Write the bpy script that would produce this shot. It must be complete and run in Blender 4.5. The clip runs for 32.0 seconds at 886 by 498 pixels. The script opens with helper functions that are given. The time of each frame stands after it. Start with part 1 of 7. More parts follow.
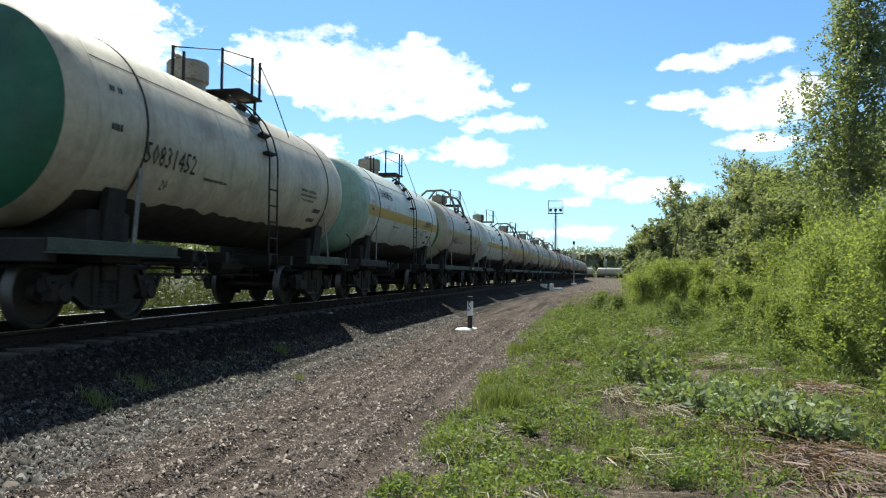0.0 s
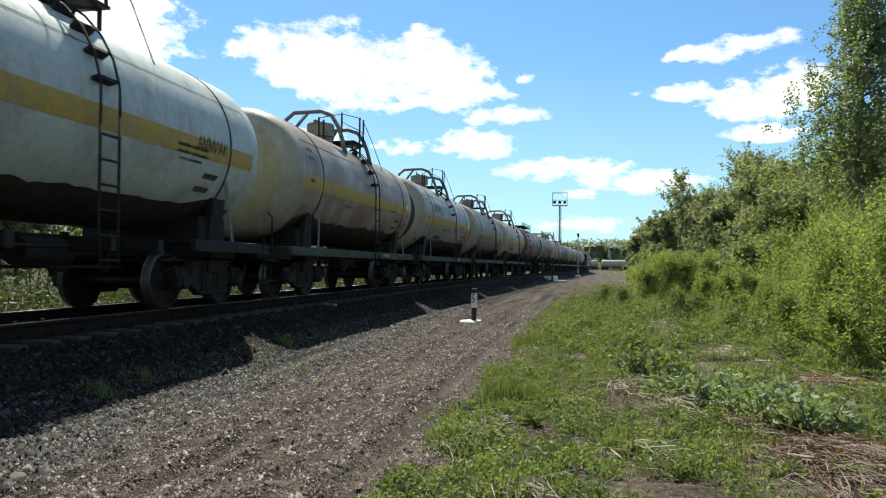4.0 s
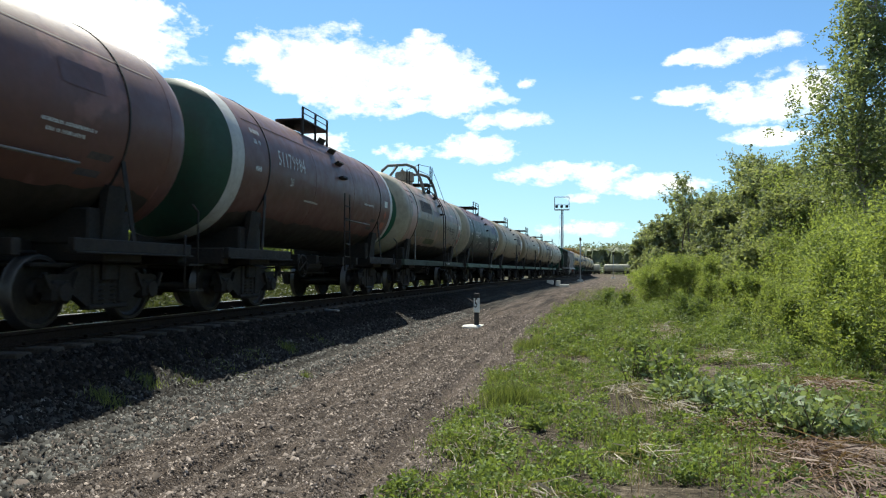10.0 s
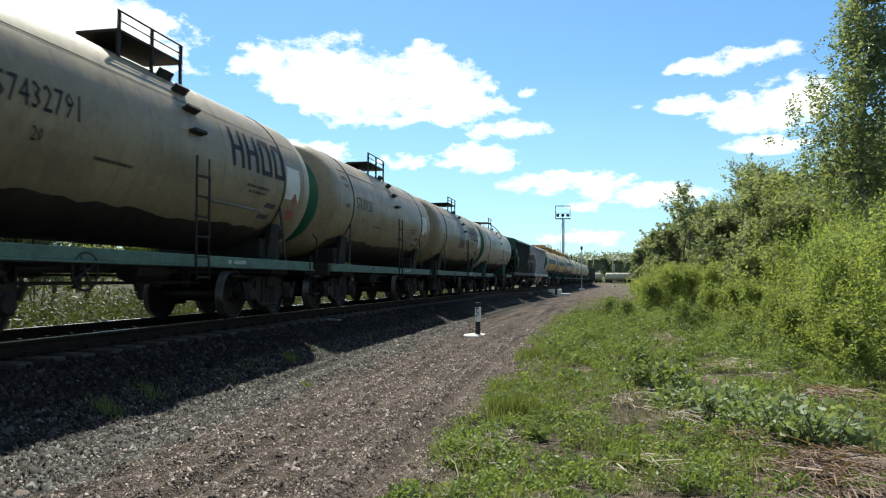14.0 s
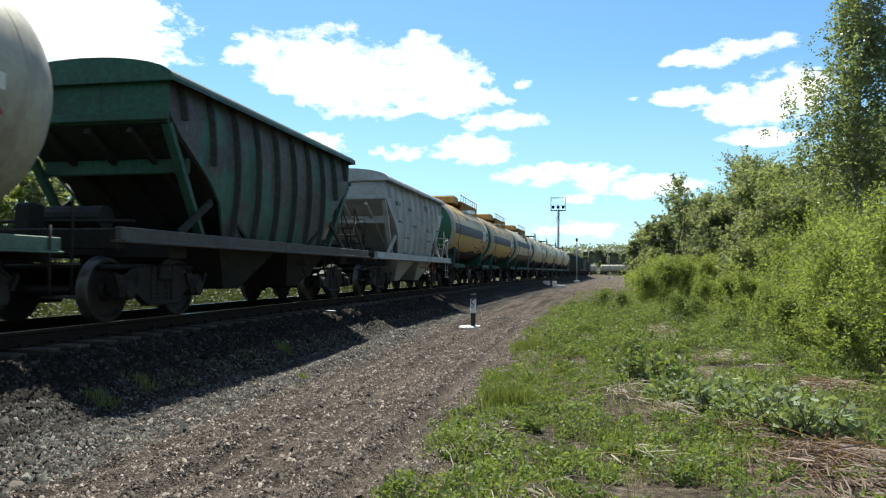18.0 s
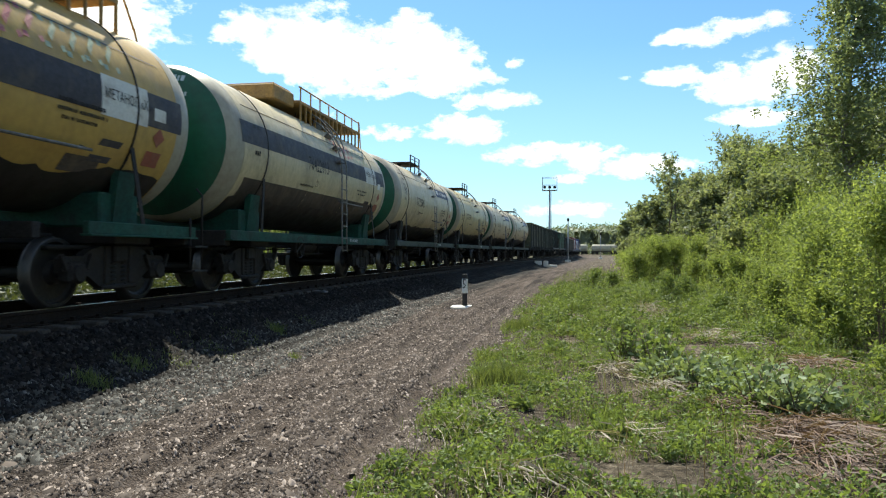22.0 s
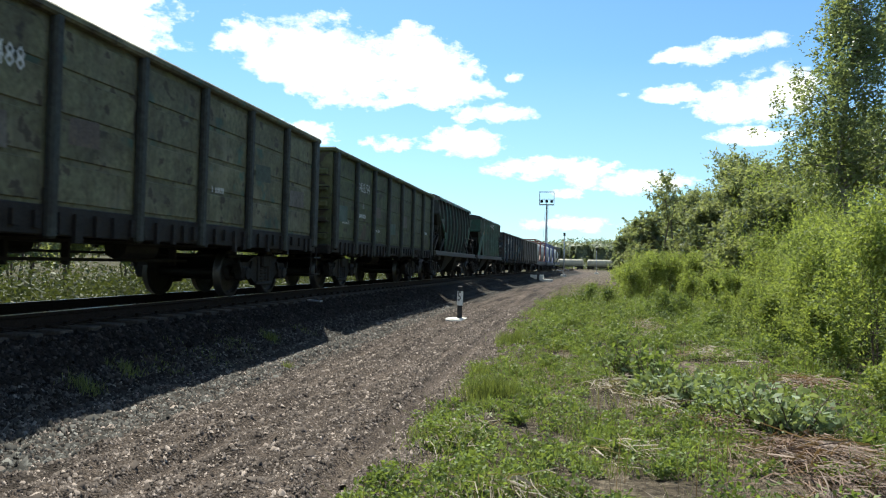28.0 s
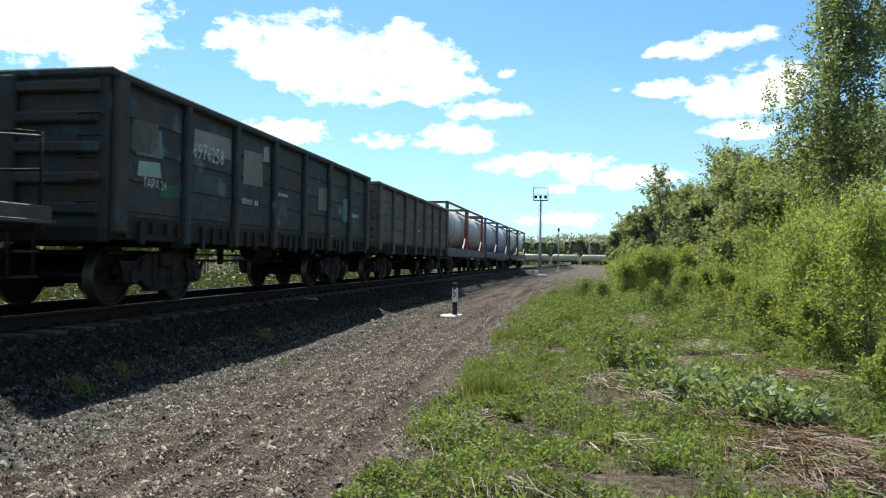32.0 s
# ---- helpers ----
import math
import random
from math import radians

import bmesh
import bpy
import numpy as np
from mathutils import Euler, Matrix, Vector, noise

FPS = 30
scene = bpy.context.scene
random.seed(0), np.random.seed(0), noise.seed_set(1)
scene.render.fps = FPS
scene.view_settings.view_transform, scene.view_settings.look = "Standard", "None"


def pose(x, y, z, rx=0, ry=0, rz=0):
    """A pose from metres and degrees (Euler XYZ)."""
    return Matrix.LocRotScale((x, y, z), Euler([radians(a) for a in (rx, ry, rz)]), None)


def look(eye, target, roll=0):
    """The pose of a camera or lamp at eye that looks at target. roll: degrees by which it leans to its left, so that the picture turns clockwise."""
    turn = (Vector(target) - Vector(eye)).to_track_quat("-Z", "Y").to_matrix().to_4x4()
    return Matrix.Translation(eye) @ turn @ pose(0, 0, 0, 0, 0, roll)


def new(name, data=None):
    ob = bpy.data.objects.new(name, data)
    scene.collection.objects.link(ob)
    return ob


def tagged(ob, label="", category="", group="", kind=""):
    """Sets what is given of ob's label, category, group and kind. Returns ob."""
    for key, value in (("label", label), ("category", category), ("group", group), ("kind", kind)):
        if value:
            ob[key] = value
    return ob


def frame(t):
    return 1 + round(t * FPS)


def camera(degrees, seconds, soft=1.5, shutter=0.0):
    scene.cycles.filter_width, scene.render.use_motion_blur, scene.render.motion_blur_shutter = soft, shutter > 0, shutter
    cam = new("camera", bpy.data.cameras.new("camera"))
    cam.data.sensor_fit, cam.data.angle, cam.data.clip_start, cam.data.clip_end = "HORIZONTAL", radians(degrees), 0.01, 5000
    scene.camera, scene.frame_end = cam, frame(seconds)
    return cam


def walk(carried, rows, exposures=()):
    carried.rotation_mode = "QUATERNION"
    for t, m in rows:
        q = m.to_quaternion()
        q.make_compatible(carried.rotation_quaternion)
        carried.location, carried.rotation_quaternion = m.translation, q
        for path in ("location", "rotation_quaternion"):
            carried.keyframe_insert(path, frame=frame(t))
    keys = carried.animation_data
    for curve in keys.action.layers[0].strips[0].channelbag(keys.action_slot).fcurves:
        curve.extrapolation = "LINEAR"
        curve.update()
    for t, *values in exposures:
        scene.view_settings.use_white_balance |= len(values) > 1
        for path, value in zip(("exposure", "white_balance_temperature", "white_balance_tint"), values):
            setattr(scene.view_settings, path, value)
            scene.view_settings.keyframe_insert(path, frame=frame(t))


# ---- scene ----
cam = camera(64.0, 32.0, soft=1.15, shutter=0.12)
EYE = Vector((7.59, 0.0, 0.79))
# seconds, turn to the left of north, tilt up, lean
AIM = [
    (0.0, 10.31, 1.96, 0.77),
    (0.5, 10.31, 2.02, 0.85),
    (1.0, 10.37, 2.02, 0.84),
    (1.5, 10.41, 1.93, 0.99),
    (2.0, 10.46, 1.81, 1.07),
    (2.5, 10.51, 1.65, 1.12),
    (3.0, 10.48, 1.46, 1.10),
    (3.5, 10.53, 1.33, 0.81),
    (5.5, 10.85, 1.32, 0.80),
    (6.0, 10.92, 1.33, 0.57),
    (6.5, 10.88, 1.34, 0.54),
    (7.0, 10.93, 1.37, 0.33),
    (7.5, 10.95, 1.43, 0.34),
    (8.0, 10.97, 1.50, 0.46),
    (8.5, 10.93, 1.62, 0.46),
    (9.0, 10.90, 1.66, 0.48),
    (9.5, 10.87, 1.69, 0.48),
    (10.0, 10.81, 1.72, 0.47),
    (10.5, 10.85, 1.70, 0.43),
    (11.0, 10.79, 1.78, 0.28),
    (11.5, 10.81, 1.90, 0.22),
    (12.0, 10.84, 2.05, 0.21),
    (12.5, 10.83, 2.22, 0.23),
    (13.0, 10.86, 2.38, 0.35),
    (13.5, 10.92, 2.46, 0.33),
    (14.0, 10.91, 2.45, 0.37),
    (14.5, 10.93, 2.36, 0.41),
    (16.5, 10.66, 1.84, 0.54),
    (17.0, 10.59, 1.82, 0.46),
    (17.5, 10.54, 1.84, 0.51),
    (18.0, 10.53, 1.78, 0.44),
    (18.5, 10.51, 1.83, 0.30),
    (19.0, 10.47, 1.80, 0.06),
    (19.5, 10.45, 1.58, 0.27),
    (20.0, 10.37, 1.22, 0.29),
    (20.5, 10.27, 0.89, 0.28),
    (21.0, 10.09, 0.61, 0.25),
    (21.5, 9.97, 0.36, 0.38),
    (22.0, 9.84, 0.18, 0.31),
    (22.5, 9.70, 0.06, 0.41),
    (23.0, 9.55, 0.07, 0.48),
    (23.5, 9.53, 0.21, 0.31),
    (24.0, 9.42, 0.47, 0.30),
    (24.5, 9.39, 0.62, 0.27),
    (25.0, 9.37, 0.75, 0.54),
    (25.5, 9.38, 0.88, 0.63),
    (27.5, 9.49, 1.17, 1.33),
    (28.0, 9.54, 1.15, 1.52),
    (28.5, 9.54, 1.17, 1.61),
    (29.0, 9.48, 1.16, 1.48),
    (29.5, 9.52, 1.16, 1.50),
    (30.0, 9.54, 1.19, 1.34),
    (30.5, 9.50, 1.19, 1.22),
    (31.0, 9.36, 1.15, 1.26),
    (31.5, 9.24, 1.03, 1.20),
    (32.0, 9.09, 0.89, 0.92),
]


def aim(turn, tilt, lean):
    a, e = radians(turn), radians(tilt)
    way = Vector((-math.sin(a) * math.cos(e), math.cos(a) * math.cos(e), math.sin(e)))
    return look(EYE, EYE + way * 10, lean)


walk(cam, [(t, aim(a, e, r)) for t, a, e, r in AIM], exposures=[(0.0, 0.82, 6600, 2.0), (3.0, 0.69, 6600, 2.0), (9.0, 0.7, 6600, 2.0), (13.0, 0.78, 6600, 2.0), (20.0, 0.86, 6600, 2.0), (25.0, 0.9, 6600, 2.0), (32.0, 0.86, 6600, 2.0)])

# ---- world, sun ----
SUN_TURN, SUN_HIGH = radians(-25), radians(53)   # from north, clockwise positive; height
world = bpy.data.worlds.new("sky")
scene.world = world
world.use_nodes = True


def nodes_of(tree):
    tree.nodes.clear()

    def add(kind, **values):
        n = tree.nodes.new(kind)
        for key, value in values.items():
            if key in ("operation", "blend_type", "data_type", "sky_type", "sun_disc", "sun_elevation", "sun_rotation", "noise_dimensions",
                       "feature", "interpolation_type", "air_density", "dust_density", "ozone_density", "use_clamp", "clamp", "vector_type", "distance"):
                if key == "operation": n.operation = value
                elif key == "blend_type": n.blend_type = value
                elif key == "data_type": n.data_type = value
                elif key == "sky_type": n.sky_type = value
                elif key == "sun_disc": n.sun_disc = value
                elif key == "sun_elevation": n.sun_elevation = value
                elif key == "sun_rotation": n.sun_rotation = value
                elif key == "feature": n.feature = value
                elif key == "interpolation_type": n.interpolation_type = value
                elif key == "air_density": n.air_density = value
                elif key == "dust_density": n.dust_density = value
                elif key == "ozone_density": n.ozone_density = value
                elif key == "use_clamp": n.use_clamp = value
                elif key == "clamp": n.clamp = value
                elif key == "distance": n.distance = value
        return n

    def link(a, b):
        tree.links.new(a, b)
    return add, link


def ramp(add, link, source, stops):
    r = add("ShaderNodeValToRGB")
    e = r.color_ramp.elements
    while len(e) < len(stops):
        e.new(0.5)
    for el, (at, c) in zip(e, stops):
        el.position = at
        el.color = (*c, 1) if len(c) == 3 else c
    link(source, r.inputs["Fac"])
    return r


def sky_nodes():
    add, link = nodes_of(world.node_tree)
    out = add("ShaderNodeOutputWorld")
    back = add("ShaderNodeBackground")
    back.inputs["Strength"].default_value = 0.08
    sky = add("ShaderNodeTexSky", sky_type="NISHITA", sun_disc=False, sun_elevation=SUN_HIGH, sun_rotation=SUN_TURN,
              air_density=1.0, dust_density=0.25, ozone_density=2.5)
    coord = add("ShaderNodeTexCoord")
    sep = add("ShaderNodeSeparateXYZ")
    link(coord.outputs["Generated"], sep.inputs[0])

    def m(op, a, b=None, clamp=False):
        n = add("ShaderNodeMath", operation=op, use_clamp=clamp)
        for i, v in enumerate((a, b)):
            if v is None:
                continue
            if isinstance(v, (int, float)):
                n.inputs[i].default_value = v
            else:
                link(v, n.inputs[i])
        return n.outputs[0]
    az = m("ARCTAN2", sep.outputs[0], sep.outputs[1])      # east of north
    el = m("ARCSINE", sep.outputs[2])
    # billows that fray the clouds' edges
    frame3 = add("ShaderNodeCombineXYZ")
    link(m("MULTIPLY", az, 1.0), frame3.inputs[0])
    link(m("MULTIPLY", el, 1.7), frame3.inputs[1])
    big = add("ShaderNodeTexNoise")
    big.inputs["Scale"].default_value = 14.0
    big.inputs["Detail"].default_value = 8.0
    big.inputs["Roughness"].default_value = 0.7
    link(frame3.outputs[0], big.inputs["Vector"])
    fine_ = add("ShaderNodeTexNoise")
    fine_.inputs["Scale"].default_value = 38.0
    fine_.inputs["Detail"].default_value = 6.0
    link(frame3.outputs[0], fine_.inputs["Vector"])
    fray = m("ADD", m("SUBTRACT", big.outputs["Fac"], 0.5), m("MULTIPLY", m("SUBTRACT", fine_.outputs["Fac"], 0.5), 0.4))
    total = None
    # centre east of north, height, half width, half height (degrees), weight
    for ca, ce, wa, we, s in CLOUDS:
        dx = m("DIVIDE", m("SUBTRACT", az, radians(ca)), radians(wa))
        dy = m("DIVIDE", m("SUBTRACT", el, radians(ce)), radians(we))
        r2 = m("ADD", m("MULTIPLY", dx, dx), m("MULTIPLY", dy, dy))
        v = m("MULTIPLY", m("SUBTRACT", 1.0, r2), s)
        total = v if total is None else m("MAXIMUM", total, v)
    total = m("MAXIMUM", total, -1.2)
    # unseen scattered clouds added outside the view, to whiten the light in the shade
    away = m("SUBTRACT", m("MULTIPLY", m("ABSOLUTE", m("ADD", az, radians(8))), 1.0), radians(48))
    wide = add("ShaderNodeTexNoise")
    wide.inputs["Scale"].default_value = 3.0
    wide.inputs["Detail"].default_value = 3.0
    link(frame3.outputs[0], wide.inputs["Vector"])
    other = m("MULTIPLY", m("SUBTRACT", wide.outputs["Fac"], 0.56), m("MULTIPLY", away, 14.0, True))
    other = m("SUBTRACT", m("MULTIPLY", other, 9.0), m("MULTIPLY", m("SUBTRACT", 1.0, m("MULTIPLY", away, 14.0, True)), 3.0))
    total = m("MAXIMUM", total, other)
    dens = m("ADD", total, m("MULTIPLY", fray, 5.0))
    cover = add("ShaderNodeMapRange")
    cover.inputs["From Min"].default_value = -0.05
    cover.inputs["From Max"].default_value = 0.95
    link(dens, cover.inputs["Value"])
    # whitish towards the horizon
    haze = add("ShaderNodeMapRange")
    haze.inputs["From Min"].default_value = 0.0
    haze.inputs["From Max"].default_value = radians(16)
    haze.inputs["To Min"].default_value = 0.5
    haze.inputs["To Max"].default_value = 0.0
    link(el, haze.inputs["Value"])
    pale = add("ShaderNodeMix", data_type="RGBA")
    link(haze.outputs[0], pale.inputs[0])
    blue = add("ShaderNodeMix", data_type="RGBA", blend_type="MULTIPLY")
    blue.inputs[0].default_value = 1.0
    link(sky.outputs[0], blue.inputs[6])
    blue.inputs[7].default_value = (0.74, 1.0, 1.2, 1)
    link(blue.outputs[2], pale.inputs[6])
    pale.inputs[7].default_value = (4.6, 6.2, 7.6, 1)
    mix = add("ShaderNodeMix", data_type="RGBA")
    link(cover.outputs[0], mix.inputs[0])
    link(pale.outputs[2], mix.inputs[6])
    white = ramp(add, link, wide.outputs["Fac"], [(0.35, (9.4, 9.4, 9.5)), (0.55, (12.4, 12.1, 11.8))])
    link(white.outputs[0], mix.inputs[7])
    link(mix.outputs[2], back.inputs["Color"])
    link(back.outputs[0], out.inputs["Surface"])


def from_view(x, y, w, h, s=1.0):
    """A cloud given by its middle and half size on a plane 1255 away, seen at a turn of 10.47 and a tilt of 1.8 degrees."""
    ca = math.degrees(math.atan((x - 784) / 1255)) - 10.47
    ce = math.degrees(math.atan((441 - y) / math.hypot(1255, x - 784))) + 1.8
    return ca, ce, math.degrees(w * 0.9 / 1255), math.degrees(h * 0.88 / 1255), s


CLOUDS = [from_view(*c) for c in (
    (130, 60, 190, 100, 1.3), (60, 0, 170, 90, 1.2), (40, 255, 110, 40, 1.0), 
    (560, 120, 165, 75, 1.3), (475, 100, 62, 42, 1.0), (640, 170, 160, 45, 1.2), (740, 130, 120, 60, 1.2), (800, 168, 105, 46, 1.2), (880, 214, 88, 22, 1.0),
    (735, 70, 45, 16, 0.7), (832, 264, 92, 30, 1.1), (700, 270, 48, 20, 0.7), (545, 258, 75, 28, 0.8), (925, 148, 20, 10, 0.5),
    (965, 308, 92, 24, 1.0), (1060, 312, 60, 32, 0.8), (1140, 330, 130, 22, 0.9), (1030, 352, 40, 12, 0.7), (1040, 405, 140, 14, 0.6),
    (1240, 103, 85, 17, 0.9), (1340, 82, 85, 18, 0.9), (1330, 178, 85, 40, 1.1), (1205, 170, 70, 18, 0.8), (1340, 245, 75, 17, 0.9), (1410, 165, 60, 50, 1.0))]
sky_nodes()
sun = new("sun", bpy.data.lights.new("sun", "SUN"))
sun.data.energy, sun.data.angle, sun.data.color = 5.0, radians(0.6), (1.0, 0.95, 0.87)
sun_way = Vector((math.sin(SUN_TURN) * math.cos(SUN_HIGH), math.cos(SUN_TURN) * math.cos(SUN_HIGH), math.sin(SUN_HIGH)))
sun.matrix_world = look(sun_way * 100, (0, 0, 0))

# ---- materials ----
def surface(name, base, rough=0.7, metal=0.0, grain=40.0, vary=0.25, stain=(0.1, 0.08, 0.06), stained=0.0, stain_size=1.2, bump=0.3, bump_size=0.01,
            patches=(), streak=0.0, coat=0.0, shine=0.5):
    """Paint, metal, stone or earth: grain, stains and wear of two sizes. patches: (colour, size, share) of repainted or bare areas."""
    m = bpy.data.materials.new(name)
    m.use_nodes = True
    add, link = nodes_of(m.node_tree)
    out, bs = add("ShaderNodeOutputMaterial"), add("ShaderNodeBsdfPrincipled")
    link(bs.outputs[0], out.inputs["Surface"])
    tc, info = add("ShaderNodeTexCoord"), add("ShaderNodeObjectInfo")
    off = add("ShaderNodeVectorMath", operation="MULTIPLY_ADD")
    link(info.outputs["Random"], off.inputs[0])
    off.inputs[1].default_value = (37, 19, 53)
    link(tc.outputs["Object"], off.inputs[2])

    def tex(scale, detail=4.0, rough_=0.6, stretch=None):
        n = add("ShaderNodeTexNoise")
        n.inputs["Scale"].default_value, n.inputs["Detail"].default_value, n.inputs["Roughness"].default_value = scale, detail, rough_
        src = off.outputs[0]
        if stretch:
            mp = add("ShaderNodeVectorMath", operation="MULTIPLY")
            link(src, mp.inputs[0])
            mp.inputs[1].default_value = stretch
            src = mp.outputs[0]
        link(src, n.inputs["Vector"])
        return n.outputs["Fac"]

    def blend(fac, a, b, kind="MIX"):
        n = add("ShaderNodeMix", data_type="RGBA", blend_type=kind)
        for i, v in ((0, fac), (6, a), (7, b)):
            if isinstance(v, (int, float)): n.inputs[i].default_value = v
            elif isinstance(v, tuple): n.inputs[i].default_value = (*v, 1)
            else: link(v, n.inputs[i])
        return n.outputs[2]
    lo, hi = tuple(c * (1 - vary) for c in base), tuple(min(0.95, c * (1 + vary)) for c in base)
    col = ramp(add, link, tex(grain), [(0.3, lo), (0.7, hi)]).outputs[0]
    for i, (pc, size, share) in enumerate(patches):
        cut = 0.5 + (0.5 - share) * 0.36
        f = ramp(add, link, tex(size, 5.0, 0.55), [(cut - 0.025, (0, 0, 0)), (cut + 0.025, (0.85, 0.85, 0.85))]).outputs[0]
        col = blend(f, col, tuple(pc))
    if stained:
        f = ramp(add, link, tex(stain_size, 6.0, 0.7), [(0.62 - stained * 0.35, (0, 0, 0)), (0.85, (1, 1, 1))]).outputs[0]
        col = blend(f, col, tuple(stain))
    if streak:
        f = ramp(add, link, tex(2.2, 4.0, 0.7, (3.0, 3.0, 0.35)), [(0.5, (0, 0, 0)), (0.8, (streak, streak, streak))]).outputs[0]
        col = blend(f, col, tuple(stain))
    link(col, bs.inputs["Base Color"])
    r = ramp(add, link, tex(grain * 0.4), [(0.3, (max(0.05, rough - 0.12),) * 3), (0.7, (min(1, rough + 0.12),) * 3)]).outputs[0]
    link(r, bs.inputs["Roughness"])
    bs.inputs["Metallic"].default_value = metal
    bs.inputs["Specular IOR Level"].default_value = shine
    if coat:
        bs.inputs["Coat Weight"].default_value = coat
    if bump:
        b = add("ShaderNodeBump")
        b.inputs["Strength"].default_value, b.inputs["Distance"].default_value = bump, bump_size
        link(tex(grain * 1.5, 6.0), b.inputs["Height"])
        link(b.outputs[0], bs.inputs["Normal"])
    return m


def foliage(name, dark, light, through_=0.5, rough=0.55, patch=0.9):
    """Leaves: colour from leaf to leaf, part of the light passes through."""
    m = bpy.data.materials.new(name)
    m.use_nodes = True
    add, link = nodes_of(m.node_tree)
    out, bs, tr, mix = add("ShaderNodeOutputMaterial"), add("ShaderNodeBsdfPrincipled"), add("ShaderNodeBsdfTranslucent"), add("ShaderNodeMixShader")
    geo, tc, no = add("ShaderNodeNewGeometry"), add("ShaderNodeTexCoord"), add("ShaderNodeTexNoise")
    no.inputs["Scale"].default_value = patch
    link(tc.outputs["Object"], no.inputs["Vector"])
    am = add("ShaderNodeMath", operation="MULTIPLY_ADD")
    link(geo.outputs["Random Per Island"], am.inputs[0])
    am.inputs[1].default_value = 0.55
    link(no.outputs["Fac"], am.inputs[2])
    c = ramp(add, link, am.outputs[0], [(0.3, dark), (1.0, light)]).outputs[0]
    link(c, bs.inputs["Base Color"])
    bs.inputs["Roughness"].default_value = rough
    bs.inputs["Specular IOR Level"].default_value = 0.22
    warm = add("ShaderNodeMix", data_type="RGBA", blend_type="MULTIPLY")
    warm.inputs[0].default_value = 1.0
    warm.inputs[7].default_value = (1.3, 1.25, 0.6, 1)
    link(c, warm.inputs[6])
    link(warm.outputs[2], tr.inputs["Color"])
    mix.inputs[0].default_value = through_
    link(bs.outputs[0], mix.inputs[1])
    link(tr.outputs[0], mix.inputs[2])
    link(mix.outputs[0], out.inputs["Surface"])
    return m


M = {}
M["steel_dark"] = surface("grimy_steel", (0.02, 0.0175, 0.0155), 0.7, 0.0, 30, 0.4, (0.045, 0.034, 0.026), 0.4, 3.0, 0.4, shine=0.25)
M["wheel_face"] = surface("oily_wheel_steel", (0.022, 0.0195, 0.0175), 0.55, 0.0, 30, 0.4, (0.045, 0.034, 0.027), 0.4, 4.0, shine=0.35)
M["tread"] = surface("polished_tread", (0.1, 0.095, 0.09), 0.45, 0.9, 60, 0.15, bump=0.1)
M["rail_side"] = surface("rusty_rail", (0.03, 0.022, 0.018), 0.8, 0.2, 50, 0.4, (0.02, 0.016, 0.014), 0.5, 6.0, shine=0.08)
M["rail_top"] = surface("worn_rail_top", (0.45, 0.45, 0.46), 0.3, 1.0, 80, 0.1, bump=0.1)
M["sleeper"] = surface("grey_sleeper", (0.07, 0.062, 0.055), 0.9, 0.0, 25, 0.35, (0.05, 0.04, 0.03), 0.6, 4.0, 0.6, shine=0.12)
M["sill_green"] = surface("green_sill_paint", (0.075, 0.1, 0.075), 0.7, 0.0, 20, 0.25, (0.04, 0.035, 0.03), 0.8, 1.6, shine=0.2)
M["sill_deep"] = surface("dark_green_sill_paint", (0.018, 0.075, 0.05), 0.7, 0.0, 20, 0.25, (0.03, 0.027, 0.024), 0.6, 2.0, shine=0.2)
M["sill_bright"] = surface("bright_green_sill_paint", (0.085, 0.165, 0.115), 0.6, 0.0, 20, 0.25, (0.06, 0.05, 0.045), 0.6, 2.0)
M["hopper_green"] = surface("green_hopper_paint", (0.035, 0.12, 0.08), 0.6, 0.0, 14, 0.3, (0.045, 0.04, 0.034), 0.9, 1.0, streak=0.7, shine=0.25)
M["hopper_side"] = surface("grimy_green_hopper_side", (0.1, 0.098, 0.087), 0.65, 0.0, 14, 0.3, (0.04, 0.036, 0.032), 0.6, 1.3, patches=[((0.06, 0.16, 0.115), 0.6, 0.48)], streak=0.6, shine=0.25)
M["hopper_faded"] = surface("faded_green_hopper_side", (0.125, 0.2, 0.145), 0.65, 0.0, 14, 0.25, (0.07, 0.075, 0.06), 0.7, 1.1, patches=[((0.13, 0.15, 0.12), 0.9, 0.35)], streak=0.6, shine=0.25)
# Slope sheets: shade of the recess below the end wall, put into the colour.
M["hopper_shaded"] = surface("shaded_slope_sheet", (0.03, 0.032, 0.028), 0.8, 0.0, 14, 0.4, (0.06, 0.05, 0.04), 0.5, 1.4, streak=0.5, shine=0.12)
M["hopper_rib"] = surface("grimy_rib_paint", (0.05, 0.055, 0.048), 0.7, 0.0, 14, 0.35, (0.03, 0.027, 0.024), 0.6, 1.6, shine=0.2)
M["sill_grey"] = surface("grey_sill_paint", (0.1, 0.096, 0.087), 0.7, 0.0, 14, 0.25, (0.06, 0.05, 0.045), 0.7, 1.6, shine=0.2)
M["hopper_dark"] = surface("faded_green_hopper_paint", (0.05, 0.06, 0.05), 0.65, 0.0, 14, 0.35, (0.06, 0.05, 0.045), 0.9, 1.0, streak=0.6, shine=0.25)
M["hopper_grey"] = surface("pale_grey_hopper_paint", (0.42, 0.42, 0.4), 0.6, 0.0, 14, 0.15, (0.22, 0.19, 0.16), 0.55, 1.2, streak=0.4)
